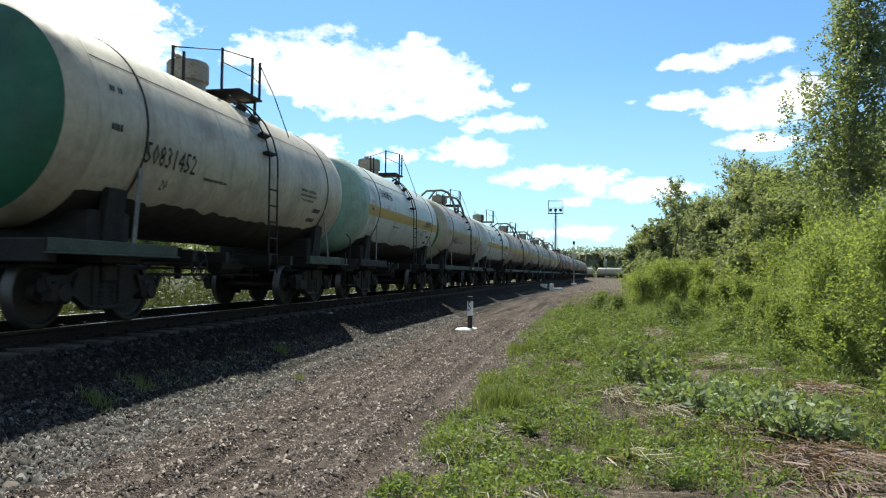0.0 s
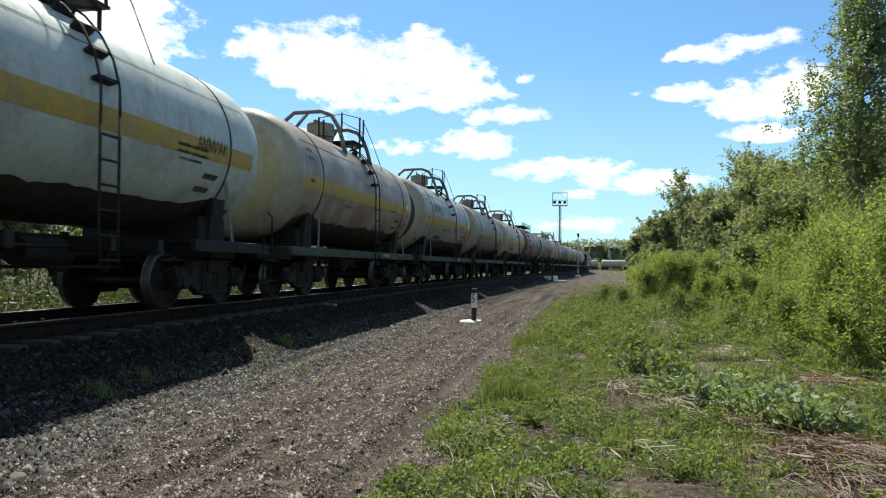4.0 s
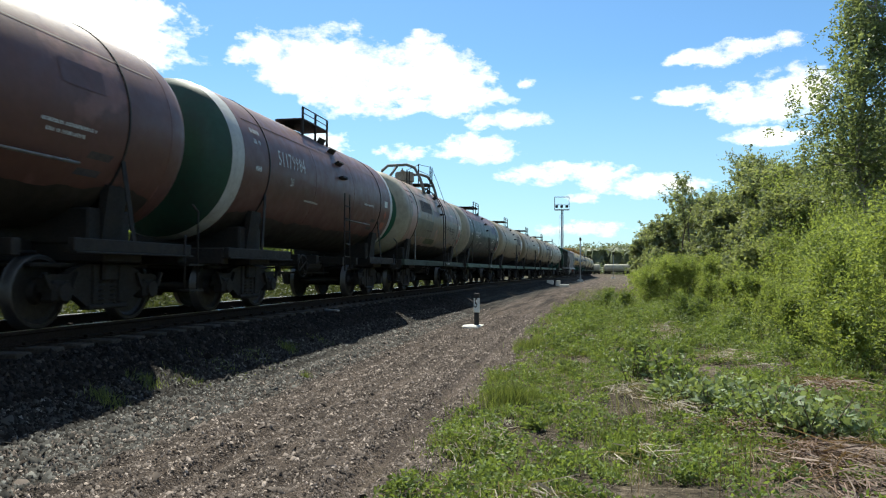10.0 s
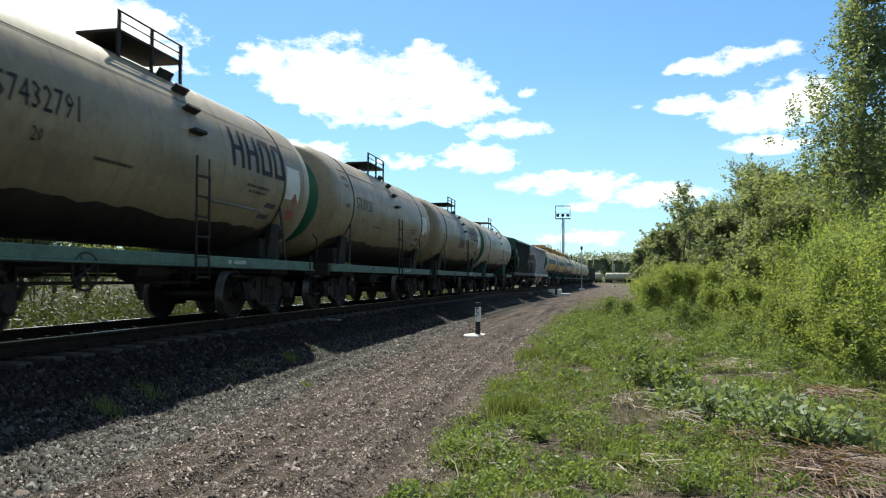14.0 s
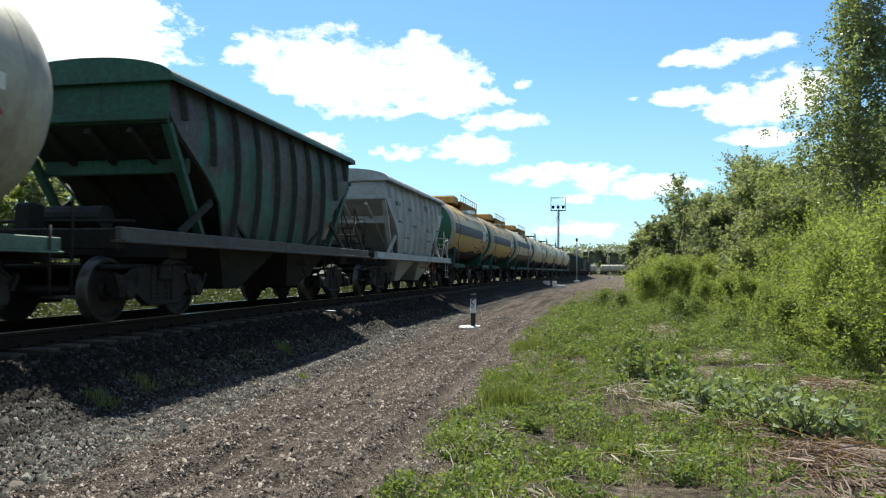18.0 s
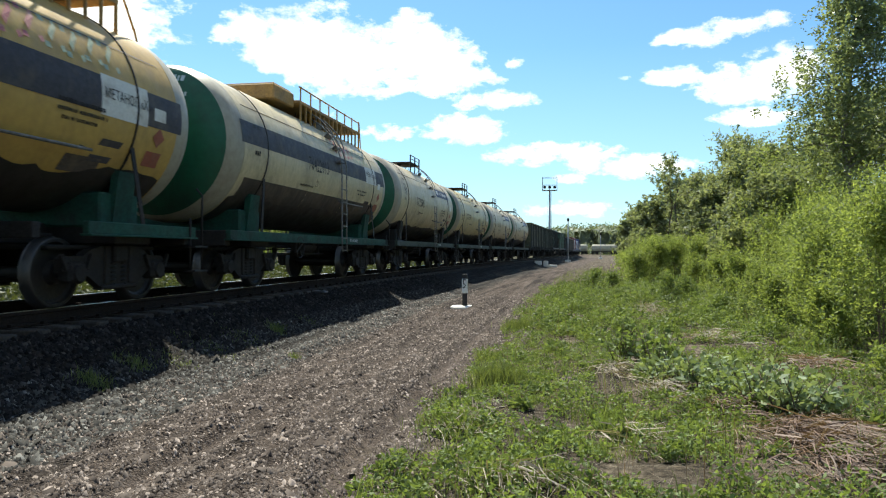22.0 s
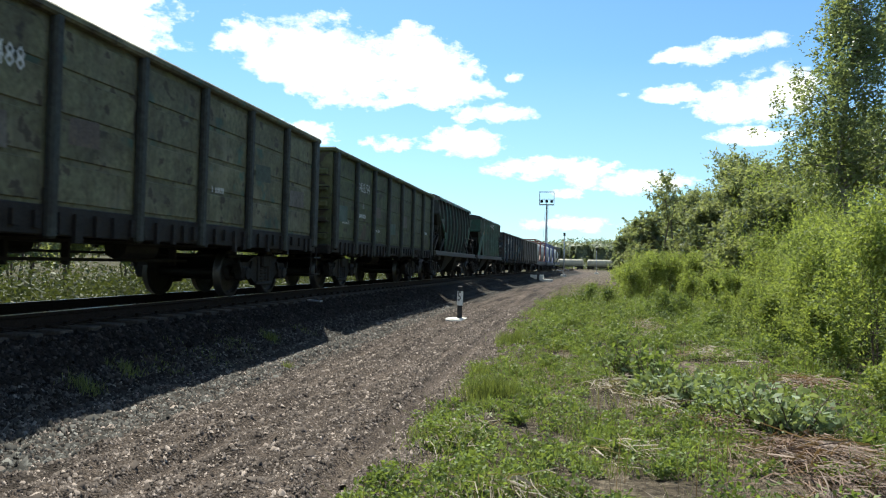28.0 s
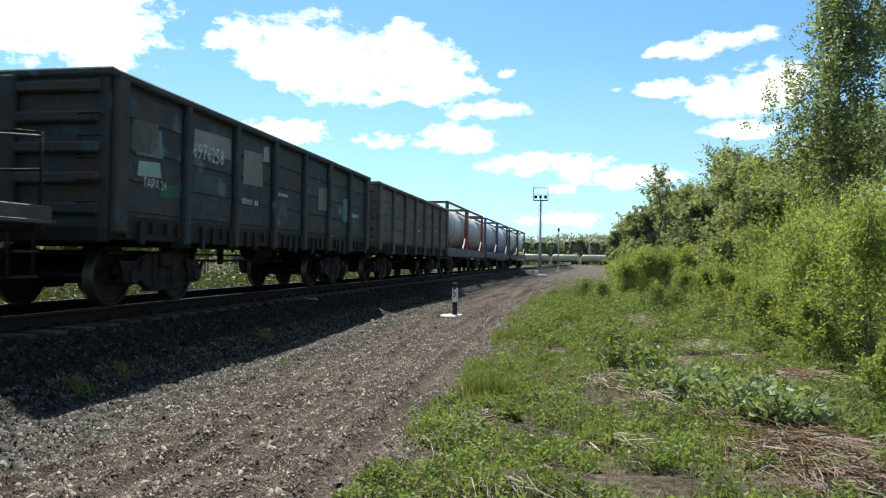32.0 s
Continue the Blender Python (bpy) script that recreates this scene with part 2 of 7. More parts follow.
M["gondola_olive"] = surface("olive_gondola_paint", (0.165, 0.165, 0.095), 0.75, 0.0, 12, 0.35, (0.045, 0.038, 0.03), 0.85, 1.3,
                             patches=[((0.23, 0.22, 0.14), 1.6, 0.3), ((0.05, 0.04, 0.032), 3.2, 0.16), ((0.06, 0.15, 0.12), 1.1, 0.12)], streak=0.6, shine=0.25)
M["gondola_green"] = surface("dark_green_gondola_paint", (0.1, 0.118, 0.055), 0.75, 0.0, 12, 0.3, (0.04, 0.035, 0.03), 0.8, 1.3,
                             patches=[((0.125, 0.135, 0.07), 1.4, 0.3), ((0.05, 0.042, 0.034), 3.0, 0.2), ((0.12, 0.085, 0.06), 0.9, 0.14)], streak=0.6, shine=0.25)
M["gondola_blue"] = surface("grimy_blue_gondola_paint", (0.048, 0.068, 0.08), 0.75, 0.0, 12, 0.3, (0.05, 0.042, 0.035), 0.9, 1.2,
                            patches=[((0.085, 0.066, 0.05), 1.3, 0.45), ((0.05, 0.12, 0.145), 1.6, 0.2), ((0.2, 0.27, 0.28), 1.1, 0.07)], streak=0.6, shine=0.25)
M["gondola_brown"] = surface("grey_brown_gondola_paint", (0.17, 0.155, 0.13), 0.75, 0.0, 12, 0.3, (0.05, 0.04, 0.035), 0.8, 1.3, streak=0.6, shine=0.25)
M["white_paint"] = surface("white_paint", (0.75, 0.75, 0.72), 0.6, 0.0, 30, 0.06, (0.4, 0.37, 0.33), 0.35, 8.0, 0.2)
M["black_paint"] = surface("black_paint", (0.025, 0.025, 0.027), 0.6, 0.0, 30, 0.3, (0.08, 0.07, 0.06), 0.3, 6.0, 0.2, shine=0.25)
M["letter_dark"] = surface("dark_lettering", (0.025, 0.022, 0.02), 0.7, 0.0, 40, 0.2, (0.2, 0.18, 0.14), 0.05, 9.0, 0.0, shine=0.25)
M["letter_pale"] = surface("pale_lettering", (0.55, 0.55, 0.52), 0.7, 0.0, 40, 0.12, (0.25, 0.22, 0.2), 0.3, 9.0, 0.0)
M["plate_white"] = surface("white_plate", (0.66, 0.64, 0.56), 0.6, 0.0, 25, 0.1, (0.35, 0.28, 0.2), 0.4, 4.0, 0.1)
M["hazard_red"] = surface("red_hazard_sign", (0.3, 0.085, 0.05), 0.6, 0.0, 25, 0.2, (0.2, 0.12, 0.08), 0.4, 6.0, 0.1)
M["patch_dark"] = surface("dark_paint_patch", (0.1, 0.08, 0.065), 0.7, 0.0, 25, 0.3, (0.2, 0.15, 0.1), 0.4, 5.0, 0.1, shine=0.25)
M["yellow_band"] = surface("yellow_band", (0.44, 0.29, 0.055), 0.6, 0.0, 18, 0.15, (0.25, 0.18, 0.09), 0.35, 2.0, 0.15)
M["dull_band"] = surface("dull_yellow_band", (0.36, 0.3, 0.12), 0.65, 0.0, 18, 0.2, (0.2, 0.18, 0.13), 0.7, 2.0, 0.15)
M["black_band"] = surface("black_band", (0.055, 0.05, 0.055), 0.6, 0.0, 18, 0.2, (0.15, 0.12, 0.08), 0.4, 2.0, 0.15, shine=0.25)
M["blue_band"] = surface("blue_name_band", (0.035, 0.04, 0.075), 0.6, 0.0, 18, 0.15, (0.2, 0.2, 0.2), 0.3, 3.0, 0.1)
M["orange_steel"] = surface("rusty_orange_steel", (0.42, 0.24, 0.07), 0.7, 0.0, 20, 0.25, (0.15, 0.08, 0.04), 0.5, 3.0)
M["graffiti_red"] = surface("faded_red_spray", (0.45, 0.13, 0.13), 0.7, 0.0, 20, 0.2, (0.5, 0.4, 0.25), 0.5, 5.0, 0.0)
M["graffiti_teal"] = surface("faded_teal_spray", (0.3, 0.36, 0.24), 0.7, 0.0, 20, 0.2, (0.5, 0.4, 0.25), 0.5, 5.0, 0.0)
M["orange_letter"] = surface("faded_orange_spray", (0.4, 0.16, 0.05), 0.7, 0.0, 20, 0.3, (0.12, 0.12, 0.08), 0.6, 5.0, 0.0)
M["frame_blue"] = surface("blue_frame_paint", (0.06, 0.1, 0.25), 0.6, 0.0, 18, 0.2, (0.08, 0.07, 0.06), 0.5, 3.0)
M["frame_red"] = surface("red_frame_paint", (0.22, 0.07, 0.05), 0.6, 0.0, 18, 0.2, (0.08, 0.07, 0.06), 0.5, 3.0)
M["frame_black"] = surface("dark_frame_paint", (0.05, 0.05, 0.055), 0.6, 0.0, 18, 0.3, (0.1, 0.08, 0.06), 0.5, 3.0)
M["galvanised"] = surface("galvanised_steel", (0.36, 0.37, 0.38), 0.5, 0.6, 40, 0.15, (0.2, 0.17, 0.14), 0.4, 5.0)
M["concrete"] = surface("whitewashed_concrete", (0.66, 0.65, 0.6), 0.9, 0.0, 30, 0.12, (0.35, 0.3, 0.25), 0.5, 6.0, 0.5)
M["bark"] = surface("tree_bark", (0.13, 0.1, 0.075), 0.9, 0.0, 20, 0.35, (0.05, 0.04, 0.03), 0.5, 3.0, 0.8, 0.02)
M["birch_bark"] = surface("birch_bark", (0.26, 0.24, 0.21), 0.85, 0.0, 12, 0.2, (0.06, 0.055, 0.05), 0.6, 5.0, 0.6, 0.01)
M["grass"] = foliage("grass_blades", (0.055, 0.075, 0.026), (0.2, 0.245, 0.09), 0.42, patch=1.6)
M["weed"] = foliage("weed_leaves", (0.045, 0.072, 0.026), (0.22, 0.29, 0.1), 0.42, patch=2.0)
M["pale_weed"] = foliage("broad_pale_leaves", (0.09, 0.135, 0.065), (0.3, 0.365, 0.205), 0.34, 0.6)
M["herb"] = foliage("herb_leaves", (0.05, 0.075, 0.028), (0.2, 0.26, 0.09), 0.4, patch=1.2)
M["willow"] = foliage("willow_leaves", (0.1, 0.14, 0.045), (0.28, 0.34, 0.125), 0.52, patch=1.4)
M["bush"] = foliage("dull_bush_leaves", (0.03, 0.042, 0.017), (0.09, 0.108, 0.045), 0.3)
M["tree_leaf"] = foliage("tree_leaves", (0.1, 0.125, 0.075), (0.27, 0.305, 0.19), 0.5)
M["birch_leaf"] = foliage("birch_leaves", (0.09, 0.12, 0.065), (0.24, 0.285, 0.17), 0.5, 0.4)
M["dry_blade"] = foliage("dry_grass_blades", (0.1, 0.082, 0.062), (0.34, 0.29, 0.22), 0.2)
M["red_blade"] = foliage("dead_reddish_stalks", (0.06, 0.04, 0.032), (0.25, 0.17, 0.13), 0.2)
# Leaf colour lightened to stand for the haze over the distance.
M["hazed_far_leaf"] = foliage("hazed_far_wood_leaves", (0.1, 0.125, 0.085), (0.175, 0.205, 0.14), 0.4)


def stone_material(name, dark, light):
    m = bpy.data.materials.new(name)
    m.use_nodes = True
    add, link = nodes_of(m.node_tree)
    out, bs, geo = add("ShaderNodeOutputMaterial"), add("ShaderNodeBsdfPrincipled"), add("ShaderNodeNewGeometry")
    c = ramp(add, link, geo.outputs["Random Per Island"], [(0.0, dark), (0.8, tuple(a * 0.65 + b * 0.35 for a, b in zip(dark, light))), (1.0, light)]).outputs[0]
    link(c, bs.inputs["Base Color"])
    bs.inputs["Roughness"].default_value = 0.95
    bs.inputs["Specular IOR Level"].default_value = 0.12
    link(bs.outputs[0], out.inputs["Surface"])
    return m


# Slope stones: brake dust plus the train's shade, put into the colour.
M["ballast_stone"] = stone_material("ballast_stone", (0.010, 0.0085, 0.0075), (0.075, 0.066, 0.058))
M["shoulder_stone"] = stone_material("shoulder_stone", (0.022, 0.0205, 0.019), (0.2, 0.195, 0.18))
M["road_stone"] = stone_material("road_stone", (0.03, 0.0235, 0.0205), (0.36, 0.3, 0.262))


def tank_paint(name, base, stain=(0.16, 0.12, 0.085), stained=0.45, patches=(), streak=0.45, vary=0.1):
    M[name] = surface(name, base, 0.5, 0.0, 9, vary, stain, stained, 0.8, 0.12, 0.01, patches, streak, coat=0.06, shine=0.3)
    return M[name]


tank_paint("tank_cream", (0.44, 0.385, 0.28))
tank_paint("tank_mint", (0.47, 0.505, 0.45), stained=0.3)
tank_paint("tank_grey", (0.33, 0.31, 0.26), stained=0.5)
tank_paint("tank_rusty", (0.280, 0.221, 0.157), stain=(0.2, 0.11, 0.07), stained=0.7, patches=[((0.4, 0.38, 0.33), 0.9, 0.4)])
tank_paint("tank_silver", (0.300, 0.300, 0.274), stained=0.45, patches=[((0.36, 0.31, 0.22), 0.8, 0.25)])
tank_paint("tank_olive", (0.153, 0.147, 0.107), stained=0.5)
tank_paint("tank_patched", (0.318, 0.276, 0.192), stain=(0.3, 0.16, 0.08), stained=0.6, patches=[((0.42, 0.42, 0.38), 0.9, 0.45)])
tank_paint("tank_red", (0.13, 0.06, 0.046), stain=(0.1, 0.05, 0.04), stained=0.6, patches=[((0.27, 0.13, 0.105), 0.7, 0.3)])
tank_paint("tank_red_dull", (0.127, 0.057, 0.046), stain=(0.09, 0.05, 0.04), stained=0.6)
tank_paint("tank_motley", (0.255, 0.2, 0.135), stain=(0.2, 0.13, 0.09), stained=0.5, patches=[((0.2, 0.2, 0.18), 0.75, 0.4), ((0.48, 0.3, 0.25), 0.9, 0.25)])
tank_paint("tank_teal", (0.024, 0.045, 0.041), stain=(0.05, 0.045, 0.04), stained=0.5, patches=[((0.035, 0.075, 0.06), 0.8, 0.4)])
tank_paint("tank_maroon", (0.133, 0.057, 0.052), stained=0.5)
tank_paint("tank_sand", (0.285, 0.225, 0.132), stain=(0.1, 0.075, 0.05), stained=0.6)
tank_paint("tank_bone", (0.395, 0.356, 0.258), stained=0.35)
tank_paint("tank_ochre", (0.5, 0.32, 0.085), stain=(0.28, 0.17, 0.06), stained=0.5)
tank_paint("tank_ivory", (0.56, 0.46, 0.27), stained=0.4)
tank_paint("tank_lemon", (0.53, 0.43, 0.2), stained=0.4)
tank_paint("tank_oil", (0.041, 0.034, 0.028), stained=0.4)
# Belly sheet: grime, made darker still by the shade of the underside.
tank_paint("tank_belly_dark", (0.035, 0.029, 0.024), stain=(0.08, 0.065, 0.05), stained=0.5)
tank_paint("rim_cream", (0.356, 0.320, 0.236), stained=0.35)
tank_paint("end_green", (0.020, 0.106, 0.055), stain=(0.03, 0.04, 0.03), stained=0.5)
tank_paint("end_dark", (0.021, 0.061, 0.040), stain=(0.03, 0.03, 0.025), stained=0.5)
tank_paint("end_olive", (0.067, 0.094, 0.042), stain=(0.08, 0.07, 0.05), stained=0.5)
tank_paint("end_mint", (0.280, 0.386, 0.312), stained=0.3)
tank_paint("end_sand", (0.333, 0.280, 0.176), stained=0.4)
tank_paint("faded_teal", (0.12, 0.2, 0.21), stain=(0.07, 0.065, 0.06), stained=0.6)
tank_paint("primer_mauve", (0.2, 0.145, 0.13), stained=0.5)
tank_paint("primer_grey", (0.235, 0.222, 0.19), stained=0.6)
tank_paint("primer_tan", (0.27, 0.225, 0.155), stain=(0.2, 0.12, 0.07), stained=0.6)
tank_paint("container_white", (0.439, 0.439, 0.410), stained=0.3)


# ---- mesh building ----
class Shape:
    """Collects faces; done() links them as one mesh object. Equal keys share one mesh."""
    cache = {}

    def __init__(self):
        self.v, self.f, self.smooth = [], [], []

    def add(self, verts, faces, smooth=False):
        n = len(self.v)
        self.v += [tuple(p) for p in verts]
        self.f += [tuple(i + n for i in q) for q in faces]
        self.smooth += [smooth] * len(faces)
        return self

    def box(self, x0, x1, y0, y1, z0, z1, bevel=0.0, m=None):
        b = min(bevel, (x1 - x0) / 3, (y1 - y0) / 3, (z1 - z0) / 3)
        if b <= 0:
            vs = [(x, y, z) for x in (x0, x1) for y in (y0, y1) for z in (z0, z1)]
            fs = [(0, 1, 3, 2), (4, 6, 7, 5), (0, 4, 5, 1), (2, 3, 7, 6), (0, 2, 6, 4), (1, 5, 7, 3)]
        else:
            bm = bmesh.new()
            bmesh.ops.create_cube(bm, size=1.0, matrix=Matrix.Translation(((x0 + x1) / 2, (y0 + y1) / 2, (z0 + z1) / 2)) @ Matrix.Diagonal((x1 - x0, y1 - y0, z1 - z0, 1)))
            bmesh.ops.bevel(bm, geom=bm.edges[:], offset=b, segments=1, affect="EDGES")
            bm.verts.index_update()
            vs, fs = [v.co[:] for v in bm.verts], [[v.index for v in f.verts] for f in bm.faces]
            bm.free()
        if m:
            vs = [m @ Vector(p) for p in vs]
        return self.add(vs, fs)

    def beam(self, a, b, w, h=None, up=(0, 0, 1)):
        """A bar of rectangular section from a to b."""
        a, b, h = Vector(a), Vector(b), h or w
        d = (b - a).normalized()
        u = Vector(up)
        if abs(d.dot(u)) > 0.98:
            u = Vector((1, 0, 0))
        s = d.cross(u).normalized() * w / 2
        u = s.cross(d).normalized() * h / 2
        vs = [p + i * s + j * u for p in (a, b) for i, j in ((-1, -1), (1, -1), (1, 1), (-1, 1))]
        return self.add(vs, [(3, 2, 1, 0), (4, 5, 6, 7), (0, 1, 5, 4), (1, 2, 6, 5), (2, 3, 7, 6), (3, 0, 4, 7)])

    def pipe(self, points, r, seg=6, closed=False):
        pts = [Vector(p) for p in points]
        rings = []
        for i, p in enumerate(pts):
            d = (pts[min(i + 1, len(pts) - 1)] - pts[max(i - 1, 0)]).normalized()
            u = Vector((0, 0, 1)) if abs(d.z) < 0.9 else Vector((1, 0, 0))
            s = d.cross(u).normalized()
            u = s.cross(d)
            rr = r[i] if isinstance(r, (list, tuple)) else r
            rings.append([p + rr * (math.cos(2 * math.pi * k / seg) * s + math.sin(2 * math.pi * k / seg) * u) for k in range(seg)])
        fs = [(i * seg + k, i * seg + (k + 1) % seg, (i + 1) * seg + (k + 1) % seg, (i + 1) * seg + k) for i in range(len(pts) - 1) for k in range(seg)]
        self.add([p for ring in rings for p in ring], fs, True)
        n = len(self.v) - seg * len(pts)
        self.f += [tuple(n + k for k in reversed(range(seg))), tuple(n + (len(pts) - 1) * seg + k for k in range(seg))]
        self.smooth += [False, False]
        return self

    def lathe(self, profile, axis="y", centre=(0, 0, 0), seg=48, a0=0.0, a1=360.0, smooth=True):
        """Turns (along, radius) round an axis; angles from +x (or from +y for axis x) towards +z."""
        full = abs(a1 - a0) >= 359.9
        n = seg if full else seg + 1
        vs, fs = [], []
        for along, r in profile:
            for k in range(n):
                a = radians(a0 + (a1 - a0) * k / seg)
                c, s = r * math.cos(a), r * math.sin(a)
                q = {"y": (c, along, s), "x": (along, c, s), "z": (c, s, along)}[axis]
                vs.append((q[0] + centre[0], q[1] + centre[1], q[2] + centre[2]))
        for i in range(len(profile) - 1):
            for k in range(seg):
                k2 = (k + 1) % n
                fs.append((i * n + k, i * n + k2, (i + 1) * n + k2, (i + 1) * n + k))
        return self.add(vs, fs, smooth)

    def mesh(self, name, material, key=None):
        if key and key in Shape.cache:
            return Shape.cache[key]
        me = bpy.data.meshes.new(name)
        me.from_pydata(self.v, [], self.f)
        me.polygons.foreach_set("use_smooth", self.smooth)
        me.materials.append(material)
        me.update()
        if key:
            Shape.cache[key] = me
        return me


def part(name, shape, material, parent, label="", at=None):
    me = shape if isinstance(shape, bpy.types.Mesh) else shape.mesh(name, material)
    ob = new(name, me)
    ob.parent = parent
    if at is not None:
        ob.matrix_basis = at
    return tagged(ob, label) if label else ob


def thing(name, label, category, group="", kind="", shape=None, material=None, at=None):
    ob = new(name, shape.mesh(name, material) if shape else None)
    if at is not None:
        ob.matrix_basis = at
    return tagged(ob, label, category, group, kind)


# ---- the line of the track: metres along it -> place and heading ----
BENDS = [(0.0, 0.0), (65.0, 1 / 1020.0), (184.0, 0.0), (330.0, -1 / 260.0), (900.0, 0.0)]
TABLE = []


def lay_track():
    x, y, h, s, k = 0.0, 0.0, 0.0, 0.0, 0
    while s <= 700:
        TABLE.append((x, y, h))
        while s >= BENDS[k][0]:
            k += 1
        h += BENDS[k][1]
        x, y, s = x + math.sin(h - BENDS[k][1] / 2), y + math.cos(h - BENDS[k][1] / 2), s + 1.0


lay_track()


def on_track(s, side=0.0):
    """x, y and heading (clockwise from north) at s metres, moved sideways."""
    if s < 0:
        return side, s, 0.0
    i = min(int(s), len(TABLE) - 2)
    a, b, f = TABLE[i], TABLE[i + 1], s - i
    x, y, h = (a[j] + (b[j] - a[j]) * f for j in range(3))
    return x + side * math.cos(h), y - side * math.sin(h), h


def track_x(y):
    """The centre line's x at a given y, up to where it turns away."""
    if y < 0:
        return 0.0
    y = min(y, 182.0)
    return y * y / 2040.0 if y < 65 else 65 * 65 / 2040.0 + (y - 65) * 0.0638


def riding(s):
    x, y, h = on_track(s)
    return Matrix.Translation((x, y, 0)) @ Matrix.Rotation(-h, 4, "Z")


def run(t):
    """How far the train has come at t seconds."""
    return -6.61 + 10.119 * t + 0.02667 * t * t - 0.27 * math.exp(-t / 0.8)


# ---- ground ----
PROFILE = [(-400, 1.0), (-60, -0.6), (-14, -1.0), (-5, -0.9), (-3.4, -0.84), (-2.7, -0.76), (-1.55, -0.25), (1.55, -0.25), (2.62, -0.74), (3.1, -0.80), (4.6, -0.83), (6.3, -0.80),
           (7.6, -0.74), (9.0, -0.70), (13.0, -0.55), (30.0, -0.3), (70.0, 0.0), (400.0, 1.0)]
PD, PZ = np.array([p[0] for p in PROFILE]), np.array([p[1] for p in PROFILE])


def ground_z(x, y):
    """The height of the ground, without its small bumps."""
    return float(np.interp(x - track_x(y), PD, PZ))


def bumps(x, y):
    d = x - track_x(y)
    v = 0.0
    if 2.9 < d < 6.6:      # ruts of the gravel road, along it
        v += 0.085 * noise.noise((d * 2.6, y * 0.08, 0)) + 0.075 * noise.noise((d * 5.0, y * 0.12, 3)) + 0.05 * noise.noise((x * 5, y * 3, 7))
    elif d >= 6.6:
        v += 0.06 * noise.noise((x * 0.7, y * 0.7, 1)) + 0.03 * noise.noise((x * 3, y * 3, 2))
    else:
        v += 0.02 * noise.noise((x * 6, y * 6, 4)) if abs(d) > 1.5 else 0.0
    return v


def spread(marks):
    """Grid lines from (from, to, step) stretches."""
    out = []
    for a, b, step in marks:
        out += list(np.arange(a, b, step))
    return out


def build_ground():
    ds = spread([(-2600, -400, 440), (-400, -60, 68), (-60, -8, 4), (-8, -1.6, 0.4), (-1.6, 1.6, 0.4), (1.6, 8, 0.1), (8, 16, 0.25), (16, 40, 2), (40, 400, 60), (400, 2601, 440)])
    ys = spread([(-300, -20, 40), (-20, 1, 1.0), (1, 14, 0.1), (14, 30, 0.25), (30, 60, 0.75), (60, 200, 4), (200, 600, 40), (600, 3001, 240)])
    vs, dv = [], []
    for y in ys:
        bend = track_x(y)
        for d in ds:
            x = d + bend * max(0.0, 1 - abs(d) / 400)
            near = 1.0 if y < 60 and abs(d) < 40 else 0.0
            vs.append((x, y, float(np.interp(d, PD, PZ)) + (bumps(x, y) if near else 0.0)))
            dv.append(d)
    n = len(ds)
    fs = [(j * n + i, j * n + i + 1, (j + 1) * n + i + 1, (j + 1) * n + i) for j in range(len(ys) - 1) for i in range(n - 1)]
    me = bpy.data.meshes.new("ground")
    me.from_pydata(vs, [], fs)
    me.polygons.foreach_set("use_smooth", [True] * len(fs))
    at = me.attributes.new("aside", "FLOAT", "POINT")
    at.data.foreach_set("value", dv)
    m = bpy.data.materials.new("gravel_and_soil")
    m.use_nodes = True
    add, link = nodes_of(m.node_tree)
    out, bs = add("ShaderNodeOutputMaterial"), add("ShaderNodeBsdfPrincipled")
    link(bs.outputs[0], out.inputs["Surface"])
    bs.inputs["Roughness"].default_value = 0.95
    bs.inputs["Specular IOR Level"].default_value = 0.1
    att = add("ShaderNodeAttribute")
    att.attribute_name = "aside"
    tc = add("ShaderNodeTexCoord")

    def tex(scale, detail=5.0, kind="ShaderNodeTexNoise"):
        nd = add(kind)
        nd.inputs["Scale"].default_value = scale
        if kind == "ShaderNodeTexNoise":
            nd.inputs["Detail"].default_value = detail
        link(tc.outputs["Object"], nd.inputs["Vector"])
        return nd
    wob = add("ShaderNodeMath", operation="MULTIPLY_ADD")
    link(tex(1.3).outputs["Fac"], wob.inputs[0])
    wob.inputs[1].default_value = 1.5
    link(att.outputs["Fac"], wob.inputs[2])
    stones = tex(34, kind="ShaderNodeTexVoronoi")
    small = tex(75, kind="ShaderNodeTexVoronoi")
    # ballast slope, darkened for brake dust and for the train's shade
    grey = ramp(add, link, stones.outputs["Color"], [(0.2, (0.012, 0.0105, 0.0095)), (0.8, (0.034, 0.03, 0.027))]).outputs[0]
    brown = ramp(add, link, small.outputs["Color"], [(0.15, (0.055, 0.044, 0.038)), (0.85, (0.175, 0.142, 0.123))]).outputs[0]
    soil = ramp(add, link, tex(14.0, 10).outputs["Fac"], [(0.3, (0.045, 0.038, 0.03)), (0.5, (0.12, 0.1, 0.075)), (0.75, (0.25, 0.21, 0.165))]).outputs[0]

    def between(lo, hi, a, b):
        f = add("ShaderNodeMapRange")
        f.inputs["From Min"].default_value, f.inputs["From Max"].default_value = lo, hi
        link(wob.outputs[0], f.inputs["Value"])
        x = add("ShaderNodeMix", data_type="RGBA")
        link(f.outputs[0], x.inputs[0])
        link(a, x.inputs[6])
        link(b, x.inputs[7])
        return x.outputs[2]
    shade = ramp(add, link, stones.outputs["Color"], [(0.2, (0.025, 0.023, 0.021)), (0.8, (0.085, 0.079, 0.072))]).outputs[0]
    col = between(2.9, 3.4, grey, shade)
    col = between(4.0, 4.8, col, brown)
    col = between(6.7, 7.4, col, soil)
